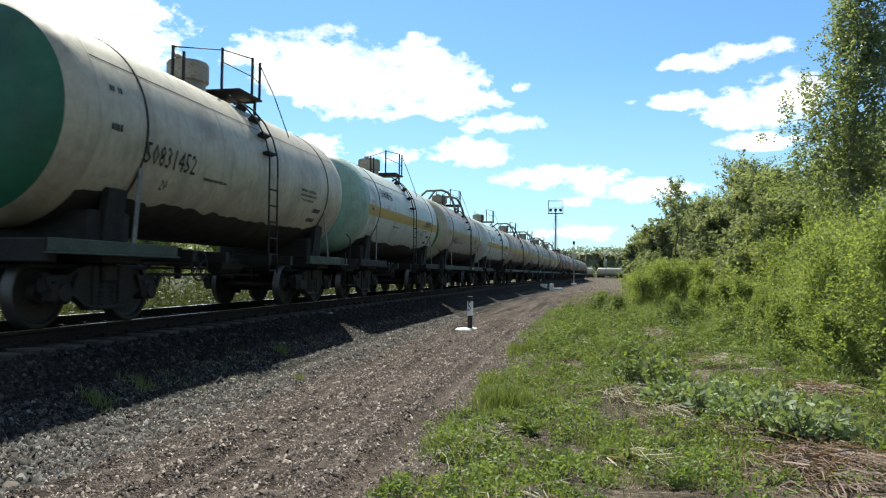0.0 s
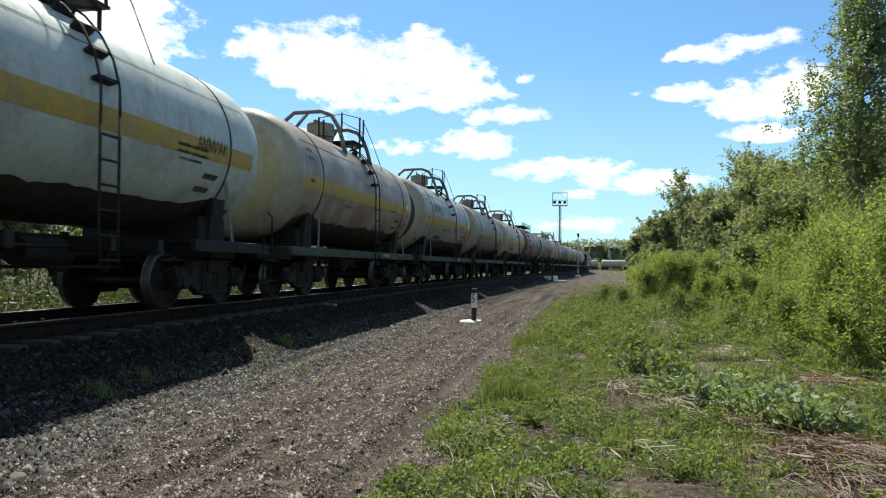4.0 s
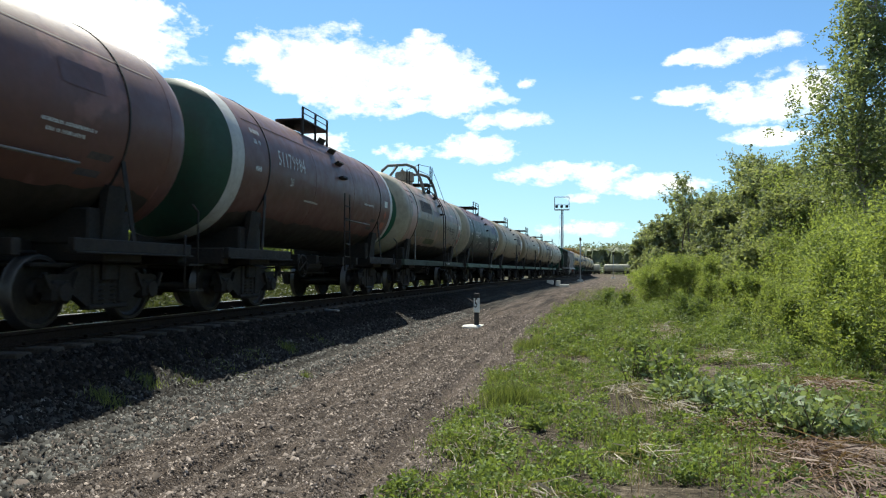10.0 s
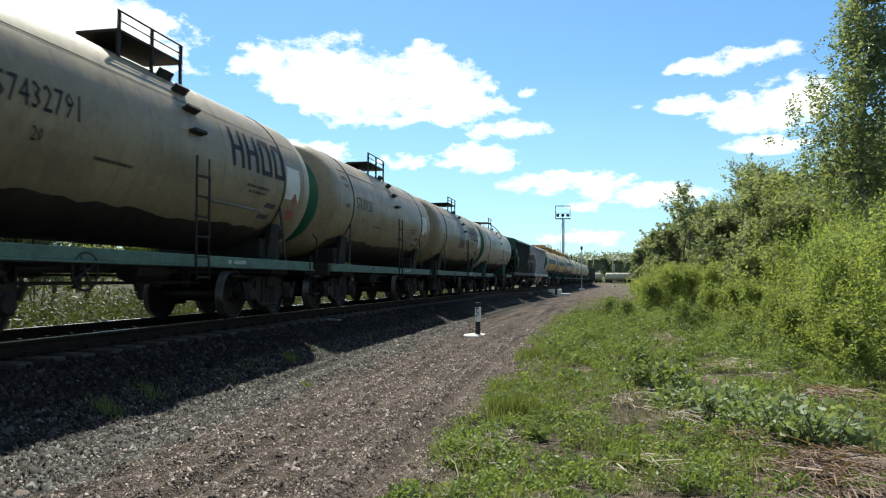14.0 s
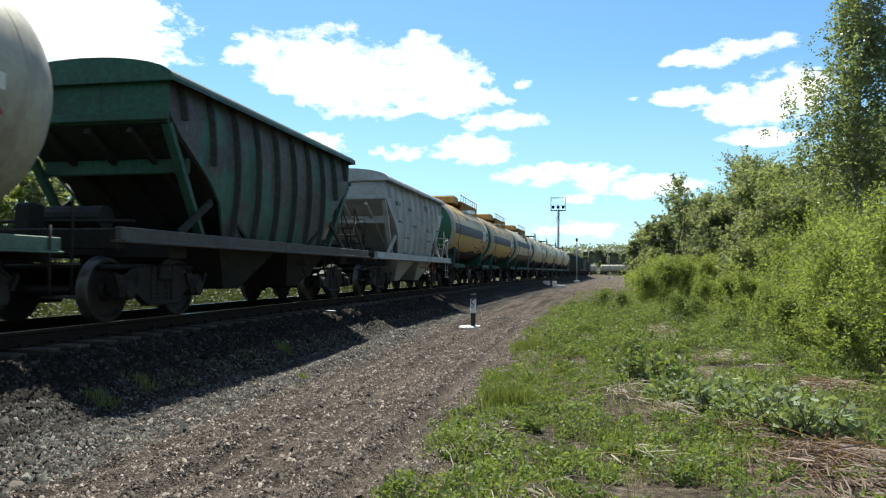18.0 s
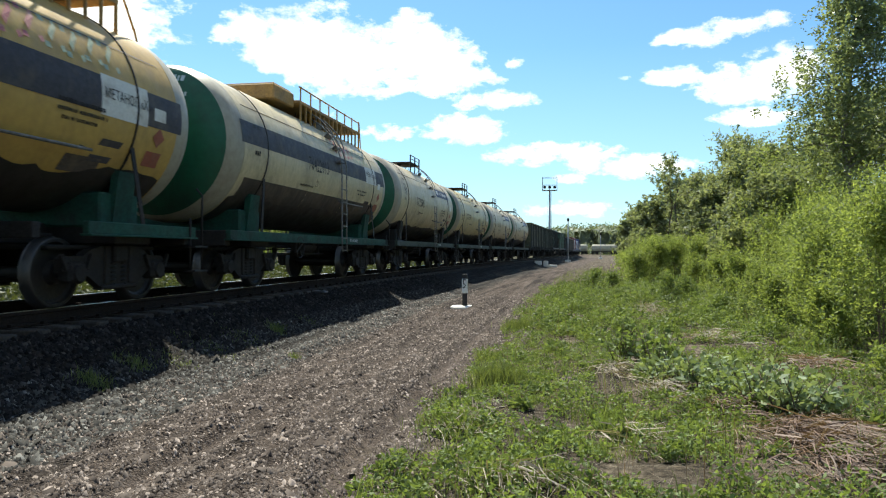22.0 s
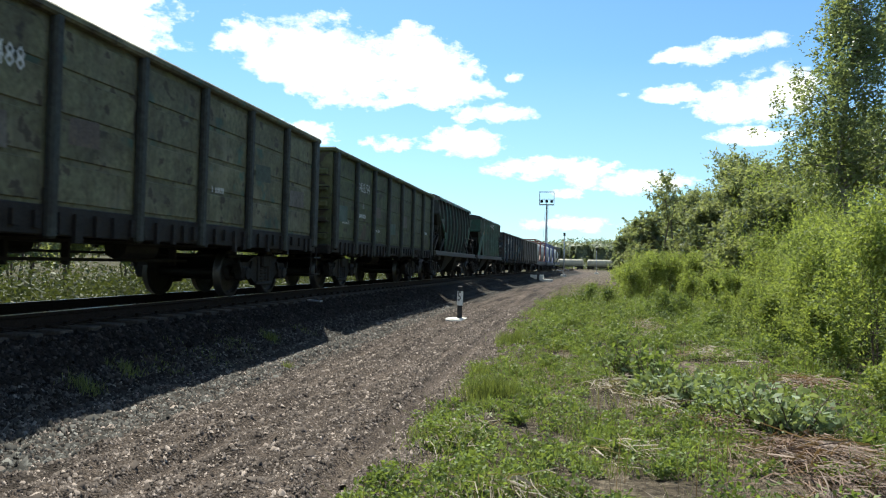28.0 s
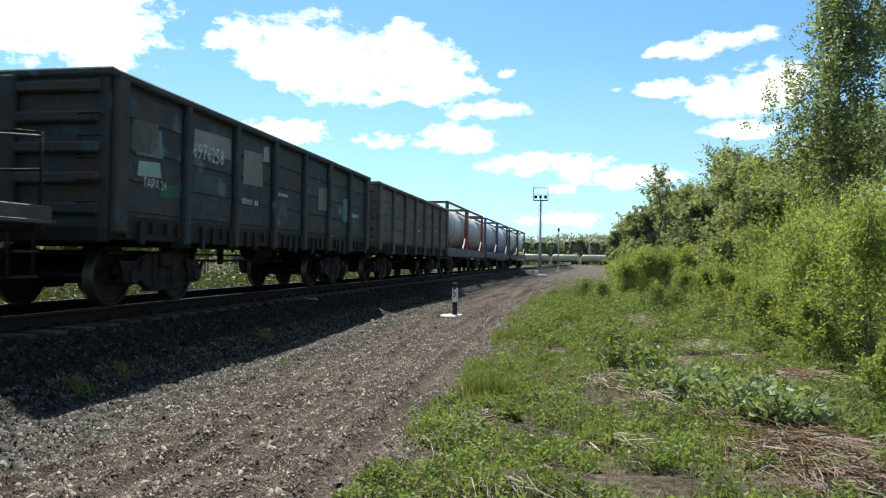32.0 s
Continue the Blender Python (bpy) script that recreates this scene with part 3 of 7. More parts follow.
    field = ramp(add, link, tex(0.35, 8).outputs["Fac"], [(0.3, (0.04, 0.045, 0.022)), (0.5, (0.07, 0.068, 0.036)), (0.75, (0.13, 0.11, 0.07))]).outputs[0]
    col = between(-3.6, -2.9, field, col)
    col = between(13.0, 15.0, col, field)
    # wheel tracks and graded rows along the road
    rows_ = add("ShaderNodeCombineXYZ")
    sep = add("ShaderNodeSeparateXYZ")
    link(tc.outputs["Object"], sep.inputs[0])
    for k, (src, f) in enumerate(((att.outputs["Fac"], 4.0), (sep.outputs[1], 0.12))):
        q = add("ShaderNodeMath", operation="MULTIPLY")
        q.inputs[1].default_value = f
        link(src, q.inputs[0])
        link(q.outputs[0], rows_.inputs[k])
    worn = add("ShaderNodeTexNoise")
    worn.inputs["Scale"].default_value, worn.inputs["Detail"].default_value = 1.0, 5.0
    link(rows_.outputs[0], worn.inputs["Vector"])
    worn = ramp(add, link, worn.outputs["Fac"], [(0.36, (0.42, 0.41, 0.4)), (0.62, (1.15, 1.13, 1.1))]).outputs[0]
    dust = add("ShaderNodeMix", data_type="RGBA", blend_type="MULTIPLY")
    dust.inputs[0].default_value = 1.0
    link(col, dust.inputs[6])
    link(worn, dust.inputs[7])
    col = dust.outputs[2]
    stain = ramp(add, link, tex(0.8, 6).outputs["Fac"], [(0.35, (0.72, 0.7, 0.68)), (0.65, (1.1, 1.08, 1.05))]).outputs[0]
    mul = add("ShaderNodeMix", data_type="RGBA", blend_type="MULTIPLY")
    mul.inputs[0].default_value = 1.0
    link(col, mul.inputs[6])
    link(stain, mul.inputs[7])
    link(mul.outputs[2], bs.inputs["Base Color"])
    b = add("ShaderNodeBump")
    b.inputs["Strength"].default_value, b.inputs["Distance"].default_value = 0.9, 0.025
    link(small.outputs["Distance"], b.inputs["Height"])
    link(b.outputs[0], bs.inputs["Normal"])
    me.materials.append(m)
    tagged(new("ground", me), "gravel road, ballast slope and grassy soil along a railway", "ground", kind="structure")


build_ground()


# ---- track ----
def build_track():
    head = [(-0.036, -0.012), (-0.03, 0.0), (0.03, 0.0), (0.036, -0.012), (0.036, -0.04), (0.009, -0.055), (0.009, -0.15), (0.066, -0.165), (0.066, -0.18),
            (-0.066, -0.18), (-0.066, -0.165), (-0.009, -0.15), (-0.009, -0.055), (-0.036, -0.04)]
    stops = [-60 + 2.0 * i for i in range(195)]
    for side in (-0.796, 0.796):
        s, top = Shape(), Shape()
        for sh, ring in ((s, head),):
            vs = []
            for u in stops:
                for dx, z in ring:
                    x, y, _ = on_track(u, side + dx)
                    vs.append((x, y, z))
            n = len(ring)
            fs = [(i * n + k, i * n + (k + 1) % n, (i + 1) * n + (k + 1) % n, (i + 1) * n + k) for i in range(len(stops) - 1) for k in range(n)]
            sh.add(vs, fs)
        vs = []
        for u in stops:
            for dx in (-0.03, 0.03):
                x, y, _ = on_track(u, side + dx)
                vs += [(x, y, 0.0), (x, y, 0.004)]
        top.add(vs, [(4 * i + 1, 4 * i + 3, 4 * i + 7, 4 * i + 5) for i in range(len(stops) - 1)] + [(4 * i + 2, 4 * i + 6, 4 * i + 7, 4 * i + 3) for i in range(len(stops) - 1)]
                + [(4 * i, 4 * i + 1, 4 * i + 5, 4 * i + 4) for i in range(len(stops) - 1)])
        rail = thing("rail", "rusty steel rail with a polished running surface", "rail", "rails", "structure", s, M["rail_side"])
        part("running_surface", top, M["rail_top"], rail)
    bed = thing("track_bed", "weathered sleepers in grey ballast under the rails", "railway track", kind="structure")
    sl = Shape().box(-1.36, 1.36, -0.125, 0.125, -0.36, -0.186, 0.015)
    me = sl.mesh("sleeper", M["sleeper"])
    cl = Shape()
    for x in (-0.796, 0.796):
        cl.box(x - 0.17, x + 0.17, -0.09, 0.09, -0.19, -0.172, 0.004)
        for q in (-0.11, 0.11):
            cl.box(x + q - 0.03, x + q + 0.03, -0.04, 0.04, -0.175, -0.13, 0.006)
    ce = cl.mesh("rail_clamp", M["rail_side"])
    for i in range(300):
        u = -6 + 0.545 * i
        x, y, h = on_track(u)
        m = Matrix.Translation((x, y, random.uniform(-0.008, 0.004))) @ Matrix.Rotation(-h + random.uniform(-0.012, 0.012), 4, "Z")
        o = part("sleeper", me, None, bed, at=m)
        if u < 40:
            part("rail_clamp", ce, None, o)


build_track()


# ---- parts that all wagons share ----
R_WHEEL = 0.475


def wheelset_mesh():
    s = Shape()
    for q in (-1, 1):
        prof = [(0.70, 0.10), (0.715, 0.16), (0.735, 0.36), (0.725, 0.40), (0.70, 0.42), (0.695, 0.50), (0.715, 0.505), (0.735, 0.478), (0.84, 0.470), (0.845, 0.415), (0.80, 0.40), (0.775, 0.36),
                (0.79, 0.17), (0.87, 0.14), (0.87, 0.075), (1.05, 0.075), (1.05, 0.0)]
        s.lathe([(q * a, r) for a, r in prof], "x", seg=28, smooth=False)
    s.lathe([(-0.72, 0.085), (0.72, 0.085)], "x", seg=10)
    return s.mesh("wheelset", M["wheel_face"])


def tread_mesh():
    return Shape().lathe([(0.712, 0.508), (0.737, 0.482), (0.838, 0.4745), (0.846, 0.455)], "x", seg=28).mesh("tread", M["tread"])


def side_frame_mesh():
    """Cast bogie side frame: boxes over the axles, arch bars and the spring window."""
    s = Shape()
    x0, x1 = 1.0, 1.13
    out = [(-1.16, 0.50), (-1.16, 0.66), (-1.08, 0.70), (-0.76, 0.70), (-0.62, 0.78), (-0.35, 0.84), (0.35, 0.84), (0.62, 0.78), (0.76, 0.70), (1.08, 0.70), (1.16, 0.66), (1.16, 0.50),
           (1.06, 0.50), (1.04, 0.60), (0.81, 0.60), (0.79, 0.48), (0.70, 0.45), (0.36, 0.24), (-0.36, 0.24), (-0.70, 0.45), (-0.79, 0.48), (-0.81, 0.60), (-1.04, 0.60), (-1.06, 0.50)]
    bm = bmesh.new()
    vs = [bm.verts.new((x0, y, z)) for y, z in out]
    f = bm.faces.new(vs)
    ex = bmesh.ops.extrude_face_region(bm, geom=[f])
    bmesh.ops.translate(bm, vec=(x1 - x0, 0, 0), verts=[g for g in ex["geom"] if isinstance(g, bmesh.types.BMVert)])
    bmesh.ops.recalc_face_normals(bm, faces=bm.faces[:])
    bm.verts.index_update()
    s.add([v.co[:] for v in bm.verts], [[v.index for v in q.verts] for q in bm.faces])
    bm.free()
    for q in (-0.925, 0.925):     # axle boxes with their covers
        s.box(0.98, 1.2, q - 0.17, q + 0.17, 0.34, 0.62, 0.04)
        s.lathe([(1.2, 0.13), (1.235, 0.115), (1.235, 0.0)], "x", (0, q, 0.475), 12, smooth=False)
        s.beam((1.16, q - 0.2, 0.52), (1.16, q - 0.3, 0.72), 0.05)
        s.beam((1.16, q + 0.2, 0.52), (1.16, q + 0.3, 0.72), 0.05)
    for q in (-0.27, 0.27):       # ribs round the spring window
        s.box(1.0, 1.16, q - 0.05, q + 0.05, 0.3, 0.84, 0.015)
    s.box(0.99, 1.17, -0.4, 0.4, 0.22, 0.29, 0.02)
    s.box(0.85, 1.2, -0.16, 0.16, 0.60, 0.86, 0.03)
    return s.mesh("side_frame", M["steel_dark"])


def spring_mesh():
    s = Shape()
    for q in (-0.12, 0.12):
        pts = [(1.08 + 0.07 * math.cos(a), q + 0.07 * math.sin(a), 0.29 + 0.31 * a / (10 * math.pi)) for a in np.linspace(0, 10 * math.pi, 60)]
        s.pipe(pts, 0.017, 5)
    return s.mesh("spring", M["steel_dark"])


def bolster_mesh():
    s = Shape().box(-1.0, 1.0, -0.3, 0.3, 0.5, 0.86, 0.04)
    s.box(-0.95, 0.95, -1.2, 1.2, 0.78, 0.85, 0.02)
    s.lathe([(0.82, 0.3), (0.98, 0.3)], "z", seg=16)
    for y in (-0.5, 0.5):
        s.box(-0.85, 0.85, y - 0.05, y + 0.05, 0.32, 0.44, 0.02)
    for x in (-0.79, 0.79):
        for y in (-0.45, 0.45):
            s.box(x - 0.06, x + 0.06, y - 0.06, y + 0.06, 0.3, 0.62, 0.02)
    return s.mesh("bolster", M["steel_dark"])


KIT = {"wheelset": wheelset_mesh(), "tread": tread_mesh(), "side_frame": side_frame_mesh(), "spring": spring_mesh(), "bolster": bolster_mesh()}
SPIN = []        # wheelsets with the train coordinate of their axle
TRAIN = []       # wagons with the train coordinate of their middle
ROLL180 = Matrix.Rotation(math.pi, 4, "Z")


def bogies(wagon, base, middle):
    for q in (-1, 1):
        at = Matrix.Translation((0, q * base / 2, 0))
        b = part("bolster", KIT["bolster"], None, wagon, at=at)
        for m in (Matrix.Identity(4), ROLL180):
            f = part("side_frame", KIT["side_frame"], None, b, "cast steel bogie side frame with axle boxes", at=m)
            part("spring", KIT["spring"], None, b, at=m)
        for a in (-0.925, 0.925):
            w = part("wheelset", KIT["wheelset"], None, wagon, at=Matrix.Translation((0, q * base / 2 + a, R_WHEEL)))
            part("tread", KIT["tread"], None, w, "polished wheel tread")
            part("tread", KIT["tread"], None, w, "polished wheel tread", ROLL180)
            SPIN.append((w, (0, q * base / 2 + a, R_WHEEL), middle + q * base / 2 + a))


def couplers(wagon, half):
    key = "coupler%.2f" % half
    for q, m in ((1, Matrix.Identity(4)), (-1, ROLL180)):
        s = Shape()
        if key not in Shape.cache:
            s.box(-0.1, 0.1, half - 0.75, half - 0.2, 0.95, 1.17, 0.03).box(-0.16, 0.2, half - 0.25, half + 0.04, 0.88, 1.24, 0.05)
            s.box(-0.25, -0.08, half - 0.18, half + 0.1, 0.94, 1.18, 0.04)
            s.pipe([(0.35, half - 0.6, 1.1), (0.4, half - 0.3, 0.75), (0.3, half, 0.62)], 0.03)
        part("coupler", s.mesh("coupler", M["steel_dark"], key), None, wagon, at=m)


def brake_gear(wagon, low=0.62):
    s = Shape()
    if "brake" not in Shape.cache:
        s.lathe([(-0.45, 0.0), (-0.45, 0.2), (0.45, 0.2), (0.45, 0.0)], "y", (0.55, 0.5, 0.92), 12, smooth=False)
        s.lathe([(-0.3, 0.0), (-0.3, 0.18), (0.25, 0.18), (0.25, 0.0)], "y", (-0.5, -0.9, 0.95), 12, smooth=False)
        s.beam((0.3, -2.6, 0.7), (0.3, 2.6, 0.7), 0.05).beam((-0.2, -2.8, 0.82), (-0.2, 2.8, 0.82), 0.04)
        s.pipe([(0.75, -3.0, 0.98), (0.75, 3.0, 0.98)], 0.025)
        for y in (-1.9, -0.7, 1.3, 2.2):
            s.box(0.2, 0.32, y - 0.03, y + 0.03, low, 1.2)
    part("brake_gear", s.mesh("brake_gear", M["steel_dark"], "brake"), None, wagon)


def end_rails(wagon, y, height=1.0, key="r"):
    """Hand rail and step at a corner on both sides of one end."""
    for x in (-1.52, 1.52):
        s = Shape()
        k = "endrail%s%.2f%.2f" % (key, y, x)
        if k not in Shape.cache:
            s.pipe([(x, y - 0.05, 0.45), (x, y - 0.05, 1.3 + height), (x * 0.93, y - 0.05, 1.42 + height)], 0.018, 5)
            s.pipe([(x, y - 0.42, 0.45), (x, y - 0.42, 1.3)], 0.018, 5)
            s.box(x - 0.1, x + 0.1, y - 0.44, y - 0.03, 0.43, 0.46)
            s.box(x - 0.1, x + 0.1, y - 0.44, y - 0.03, 0.83, 0.86)
        part("hand_rail", s.mesh("hand_rail", M["steel_dark"], k), None, wagon, "thin steel hand rail with steps")


# ---- lettering ----
def letters(text, size, spacing=1.0):
    """A flat mesh of words in the built-in font, x to the right, y up; verts and faces."""
    cu = bpy.data.curves.new("letters", "FONT")
    cu.body, cu.size, cu.resolution_u, cu.space_character = text, size, 1, spacing
    cu.align_x, cu.align_y = "LEFT", "BOTTOM"
    ob = bpy.data.objects.new("letters", cu)
    me = ob.to_mesh()
    vs, fs = [v.co[:] for v in me.vertices], [tuple(p.vertices) for p in me.polygons]
    ob.to_mesh_clear()
    bpy.data.objects.remove(ob)
    bpy.data.curves.remove(cu)
    return vs, fs


TANK_Z = 2.82


def on_shell(s, flat, y0, angle, r, squeeze=0.8):
    """Lays a flat drawing on the shell's track side: starts at y0, its foot line at the angle."""
    vs, fs = flat
    out = []
    for x, y, _ in vs:
        a = radians(angle) + y / r
        out.append((r * math.cos(a), y0 + x * squeeze, TANK_Z + r * math.sin(a)))
    s.add(out, fs)


def bars(count, width, height, gap=0.35):
    """Writing that cannot be read: a row of plain, uneven bars."""
    vs, fs, rb = [], [], random.Random(int(count * 1000 * width + height * 977))
    x = 0.0
    while x < width - 0.02:
        w = height * rb.uniform(0.25, 0.6)
        n = len(vs)
        if rb.random() > 0.14:
            h = height * rb.uniform(0.8, 1.0)
            vs += [(x, 0, 0), (x + w, 0, 0), (x + w, h, 0), (x, h, 0)]
            fs.append((n, n + 1, n + 2, n + 3))
        x += w + height * gap * rb.uniform(0.5, 1.0)
    return vs, fs


def shell_patch(wagon, name, y0, y1, a0, a1, material, r=1.505, label="", at=0.0):
    """A painted field on the shell, a few millimetres proud."""
    n = max(2, int(abs(a1 - a0) / 6))
    s = Shape().lathe([(y0, r), (y1, r)], "y", (0, 0, TANK_Z), n, a0, a1)
    return part(name, s, material, wagon, label)


def drawn(wagon, name, flat, y0, angle, material, r=1.511, squeeze=0.8, label=""):
    s = Shape()
    on_shell(s, flat, y0, angle, r, squeeze)
    return tagged(part(name, s, material, wagon, label), kind="stuff" if len(flat[1]) > 3 else "")


# ---- tank wagons ----
R_TANK = 1.5
HEAD_LINE = [(4.62, 1.5), (4.86, 1.495), (5.02, 1.46), (5.14, 1.385), (5.215, 1.3), (5.29, 1.17), (5.35, 1.02), (5.41, 0.75), (5.44, 0.5), (5.455, 0.0)]


def head_at(r):
    """How far out the dished end of a long barrel lies at a radius."""
    return float(np.interp(r, [q[1] for q in reversed(HEAD_LINE)], [q[0] for q in reversed(HEAD_LINE)])) + 4.62 * 0.045


def drum_gear(wagon, colour, hoops):
    """Tall hatch drum with platform and rail on the crown, with or without the pipe hoops."""
    top = TANK_Z + R_TANK
    s = Shape()
    if "drum" + colour not in Shape.cache:
        s.lathe([(top - 0.06, 0.36), (top + 0.16, 0.34), (top + 0.18, 0.40), (top + 0.52, 0.40), (top + 0.56, 0.38), (top + 0.58, 0.0)], "z", (0, -0.1, 0), 20, smooth=False)
        s.box(-0.05, 0.05, -0.55, 0.35, top + 0.56, top + 0.62, 0.01)
    part("hatch", s.mesh("hatch", M[colour], "drum" + colour), None, wagon, "round hatch drum on the crown")
    def piece(name, key, build, parent, label=""):
        s = Shape()
        if "drum_" + key not in Shape.cache:
            build(s)
        return part(name, s.mesh(name, M["steel_dark"], "drum_" + key), None, parent, label)
    deck = piece("platform", "deck", lambda s: s.box(-0.55, 0.9, 0.32, 1.35, top + 0.1, top + 0.15, 0.01), wagon, "small steel platform on the crown")
    for i, (a, b) in enumerate((((0.75, 0.4, top - 0.15), (0.75, 1.3, top + 0.1)), ((0.75, 1.3, top - 0.22), (0.75, 1.3, top + 0.1)), ((-0.4, 0.4, top - 0.1), (-0.4, 0.4, top + 0.1)))):
        piece("bracket", "bracket%d" % i, lambda s: s.beam(a, b, 0.05), deck)
    for i, (x, y, z0, z1) in enumerate(((0.85, 1.3, 0.1, 0.95), (-0.5, 1.3, 0.1, 0.95), (0.85, 0.95, 0.1, 0.95), (0.45, -1.35, -0.15, 0.5), (0.45, -1.0, -0.15, 0.5), (0.5, 0.32, 0.1, 0.98))):
        piece("post", "post%d" % i, lambda s: s.beam((x, y, top + z0), (x, y, top + z1), 0.042), deck)
    for i, line in enumerate(([(0.45, -1.35, 0.48), (0.5, 0.35, 0.95), (0.85, 0.95, 0.93)], [(0.5, 0.35, 0.7), (0.85, 0.95, 0.55), (0.85, 1.3, 0.5)], [(0.85, 1.3, 0.9), (1.05, 1.6, 0.3), (1.35, 1.75, -0.6)])):
        piece("guard_rail", "rail%d" % i, lambda s: s.pipe([(x, y, top + z) for x, y, z in line], 0.012, 4), deck)
    if hoops:
        for y0, dy, k in ((-0.85, -0.45, 1.08), (1.45, 0.12, 0.95)):
            pts = [(-0.95, y0, top - 0.35), (-0.88, y0, top + 0.2 * k), (-0.75, y0, top + 0.52 * k), (-0.5, y0, top + 0.7 * k), (0.3, y0, top + 0.72 * k), (0.62, y0, top + 0.6 * k), (0.82, y0, top + 0.3 * k), (0.95, y0, top - 0.05), (1.05, y0, top - 0.45)]
            s = Shape()
            if "hoop%.2f" % y0 not in Shape.cache:
                s.pipe(pts, 0.062, 7)
                s.pipe([(-0.55, y0 + dy, top - 0.1), (-0.1, y0, top + 0.68 * k)], 0.05, 6)
            part("hoop", s.mesh("hoop", M["hoop_grey"], "hoop%.2f" % y0), None, wagon, "bent pipe hoop over the crown")


M["hoop_grey"] = surface("grey_pipe", (0.16, 0.155, 0.14), 0.65, 0.0, 20, 0.3, (0.08, 0.06, 0.04), 0.5, 4.0)
M["seam_dark"] = surface("weathered_joint", (0.09, 0.075, 0.06), 0.7, 0.0, 20, 0.3, (0.05, 0.04, 0.03), 0.5, 4.0)
M["hatch_tan"] = surface("tan_hatch_paint", (0.3, 0.26, 0.2), 0.65, 0.0, 20, 0.25, (0.12, 0.08, 0.05), 0.5, 4.0)


def deck_gear(wagon, length=1.5, y0=-0.2, colour="steel_dark"):
    """Low walkway beside the hatch with a rail along its outer edge."""
    top = TANK_Z + R_TANK
    key = "deck%.2f%.2f%s" % (length, y0, colour)
    k = max(2, int(length / 0.75) + 1)
    for x in (-1, 1):
        s = Shape()
        a, b = min(x * 0.15, x * 0.88), max(x * 0.15, x * 0.88)
        if key + "d%d" % x not in Shape.cache:
            s.box(a, b, y0 - length / 2, y0 + length / 2, top + 0.1, top + 0.15, 0.008)
        deck = part("platform", s.mesh("platform", M[colour], key + "d%d" % x), None, wagon, "steel walkway on the crown")
        for i in range(k):
            y = y0 - length / 2 + 0.04 + (length - 0.08) * i / (k - 1)
            s = Shape().beam((0, 0, -0.28), (0, 0, 0.42), 0.045) if "deckpost" + colour not in Shape.cache else Shape()
            part("post", s.mesh("post", M[colour], "deckpost" + colour), None, deck, at=Matrix.Translation((x * 0.86, y, top)))
        for z, r in ((0.42, 0.016), (0.28, 0.012)):
            s = Shape()
            if key + "r%.2f%d" % (z, x) not in Shape.cache:
                s.pipe([(x * 0.86, y0 - length / 2, top + z), (x * 0.86, y0 + length / 2, top + z)], r, 5)
            part("guard_rail", s.mesh("guard_rail", M[colour], key + "r%.2f%d" % (z, x)), None, deck)
    s = Shape()
    if key + "h" not in Shape.cache:
        s.lathe([(top - 0.05, 0.3), (top + 0.16, 0.3), (top + 0.2, 0.27), (top + 0.22, 0.0)], "z", (0, y0 - 0.1, 0), 16, smooth=False)
    part("hatch", s.mesh("hatch", M[colour], key + "h"), None, wagon, "round hatch lid")


def long_gear(wagon, colour="orange_steel", length=5.0):
    """Raised box and a long walkway with rail, as on methanol tanks."""
    top = TANK_Z + R_TANK
    key = "long" + colour
    s = Shape()
    if key not in Shape.cache:
        s.box(-0.75, 0.75, -1.9, -0.7, top + 0.02, top + 0.38, 0.03)
        s.box(-0.7, 0.7, -1.8, -0.8, top + 0.38, top + 0.42, 0.01)
        s.box(-0.9, 0.9, -0.7, 4.2, top + 0.14, top + 0.22, 0.01)
        for i in range(15):
            y = -0.6 + 0.34 * i
            for x in (-0.88, 0.88):
                s.beam((x, y, top - 0.3), (x, y, top + 0.14), 0.04)
                if i % 2 == 0:
                    s.beam((x, y, top + 0.2), (x, y, top + 0.55), 0.03)
        for x in (-0.88, 0.88):
            s.pipe([(x, -0.7, top + 0.55), (x, 4.2, top + 0.5), (x * 0.8, 4.9, top - 0.05), (x * 0.7, 5.3, top - 0.7)], 0.02, 5)
    part("walkway", s.mesh("walkway", M[colour], key), None, wagon, "long rusty orange walkway with a box")


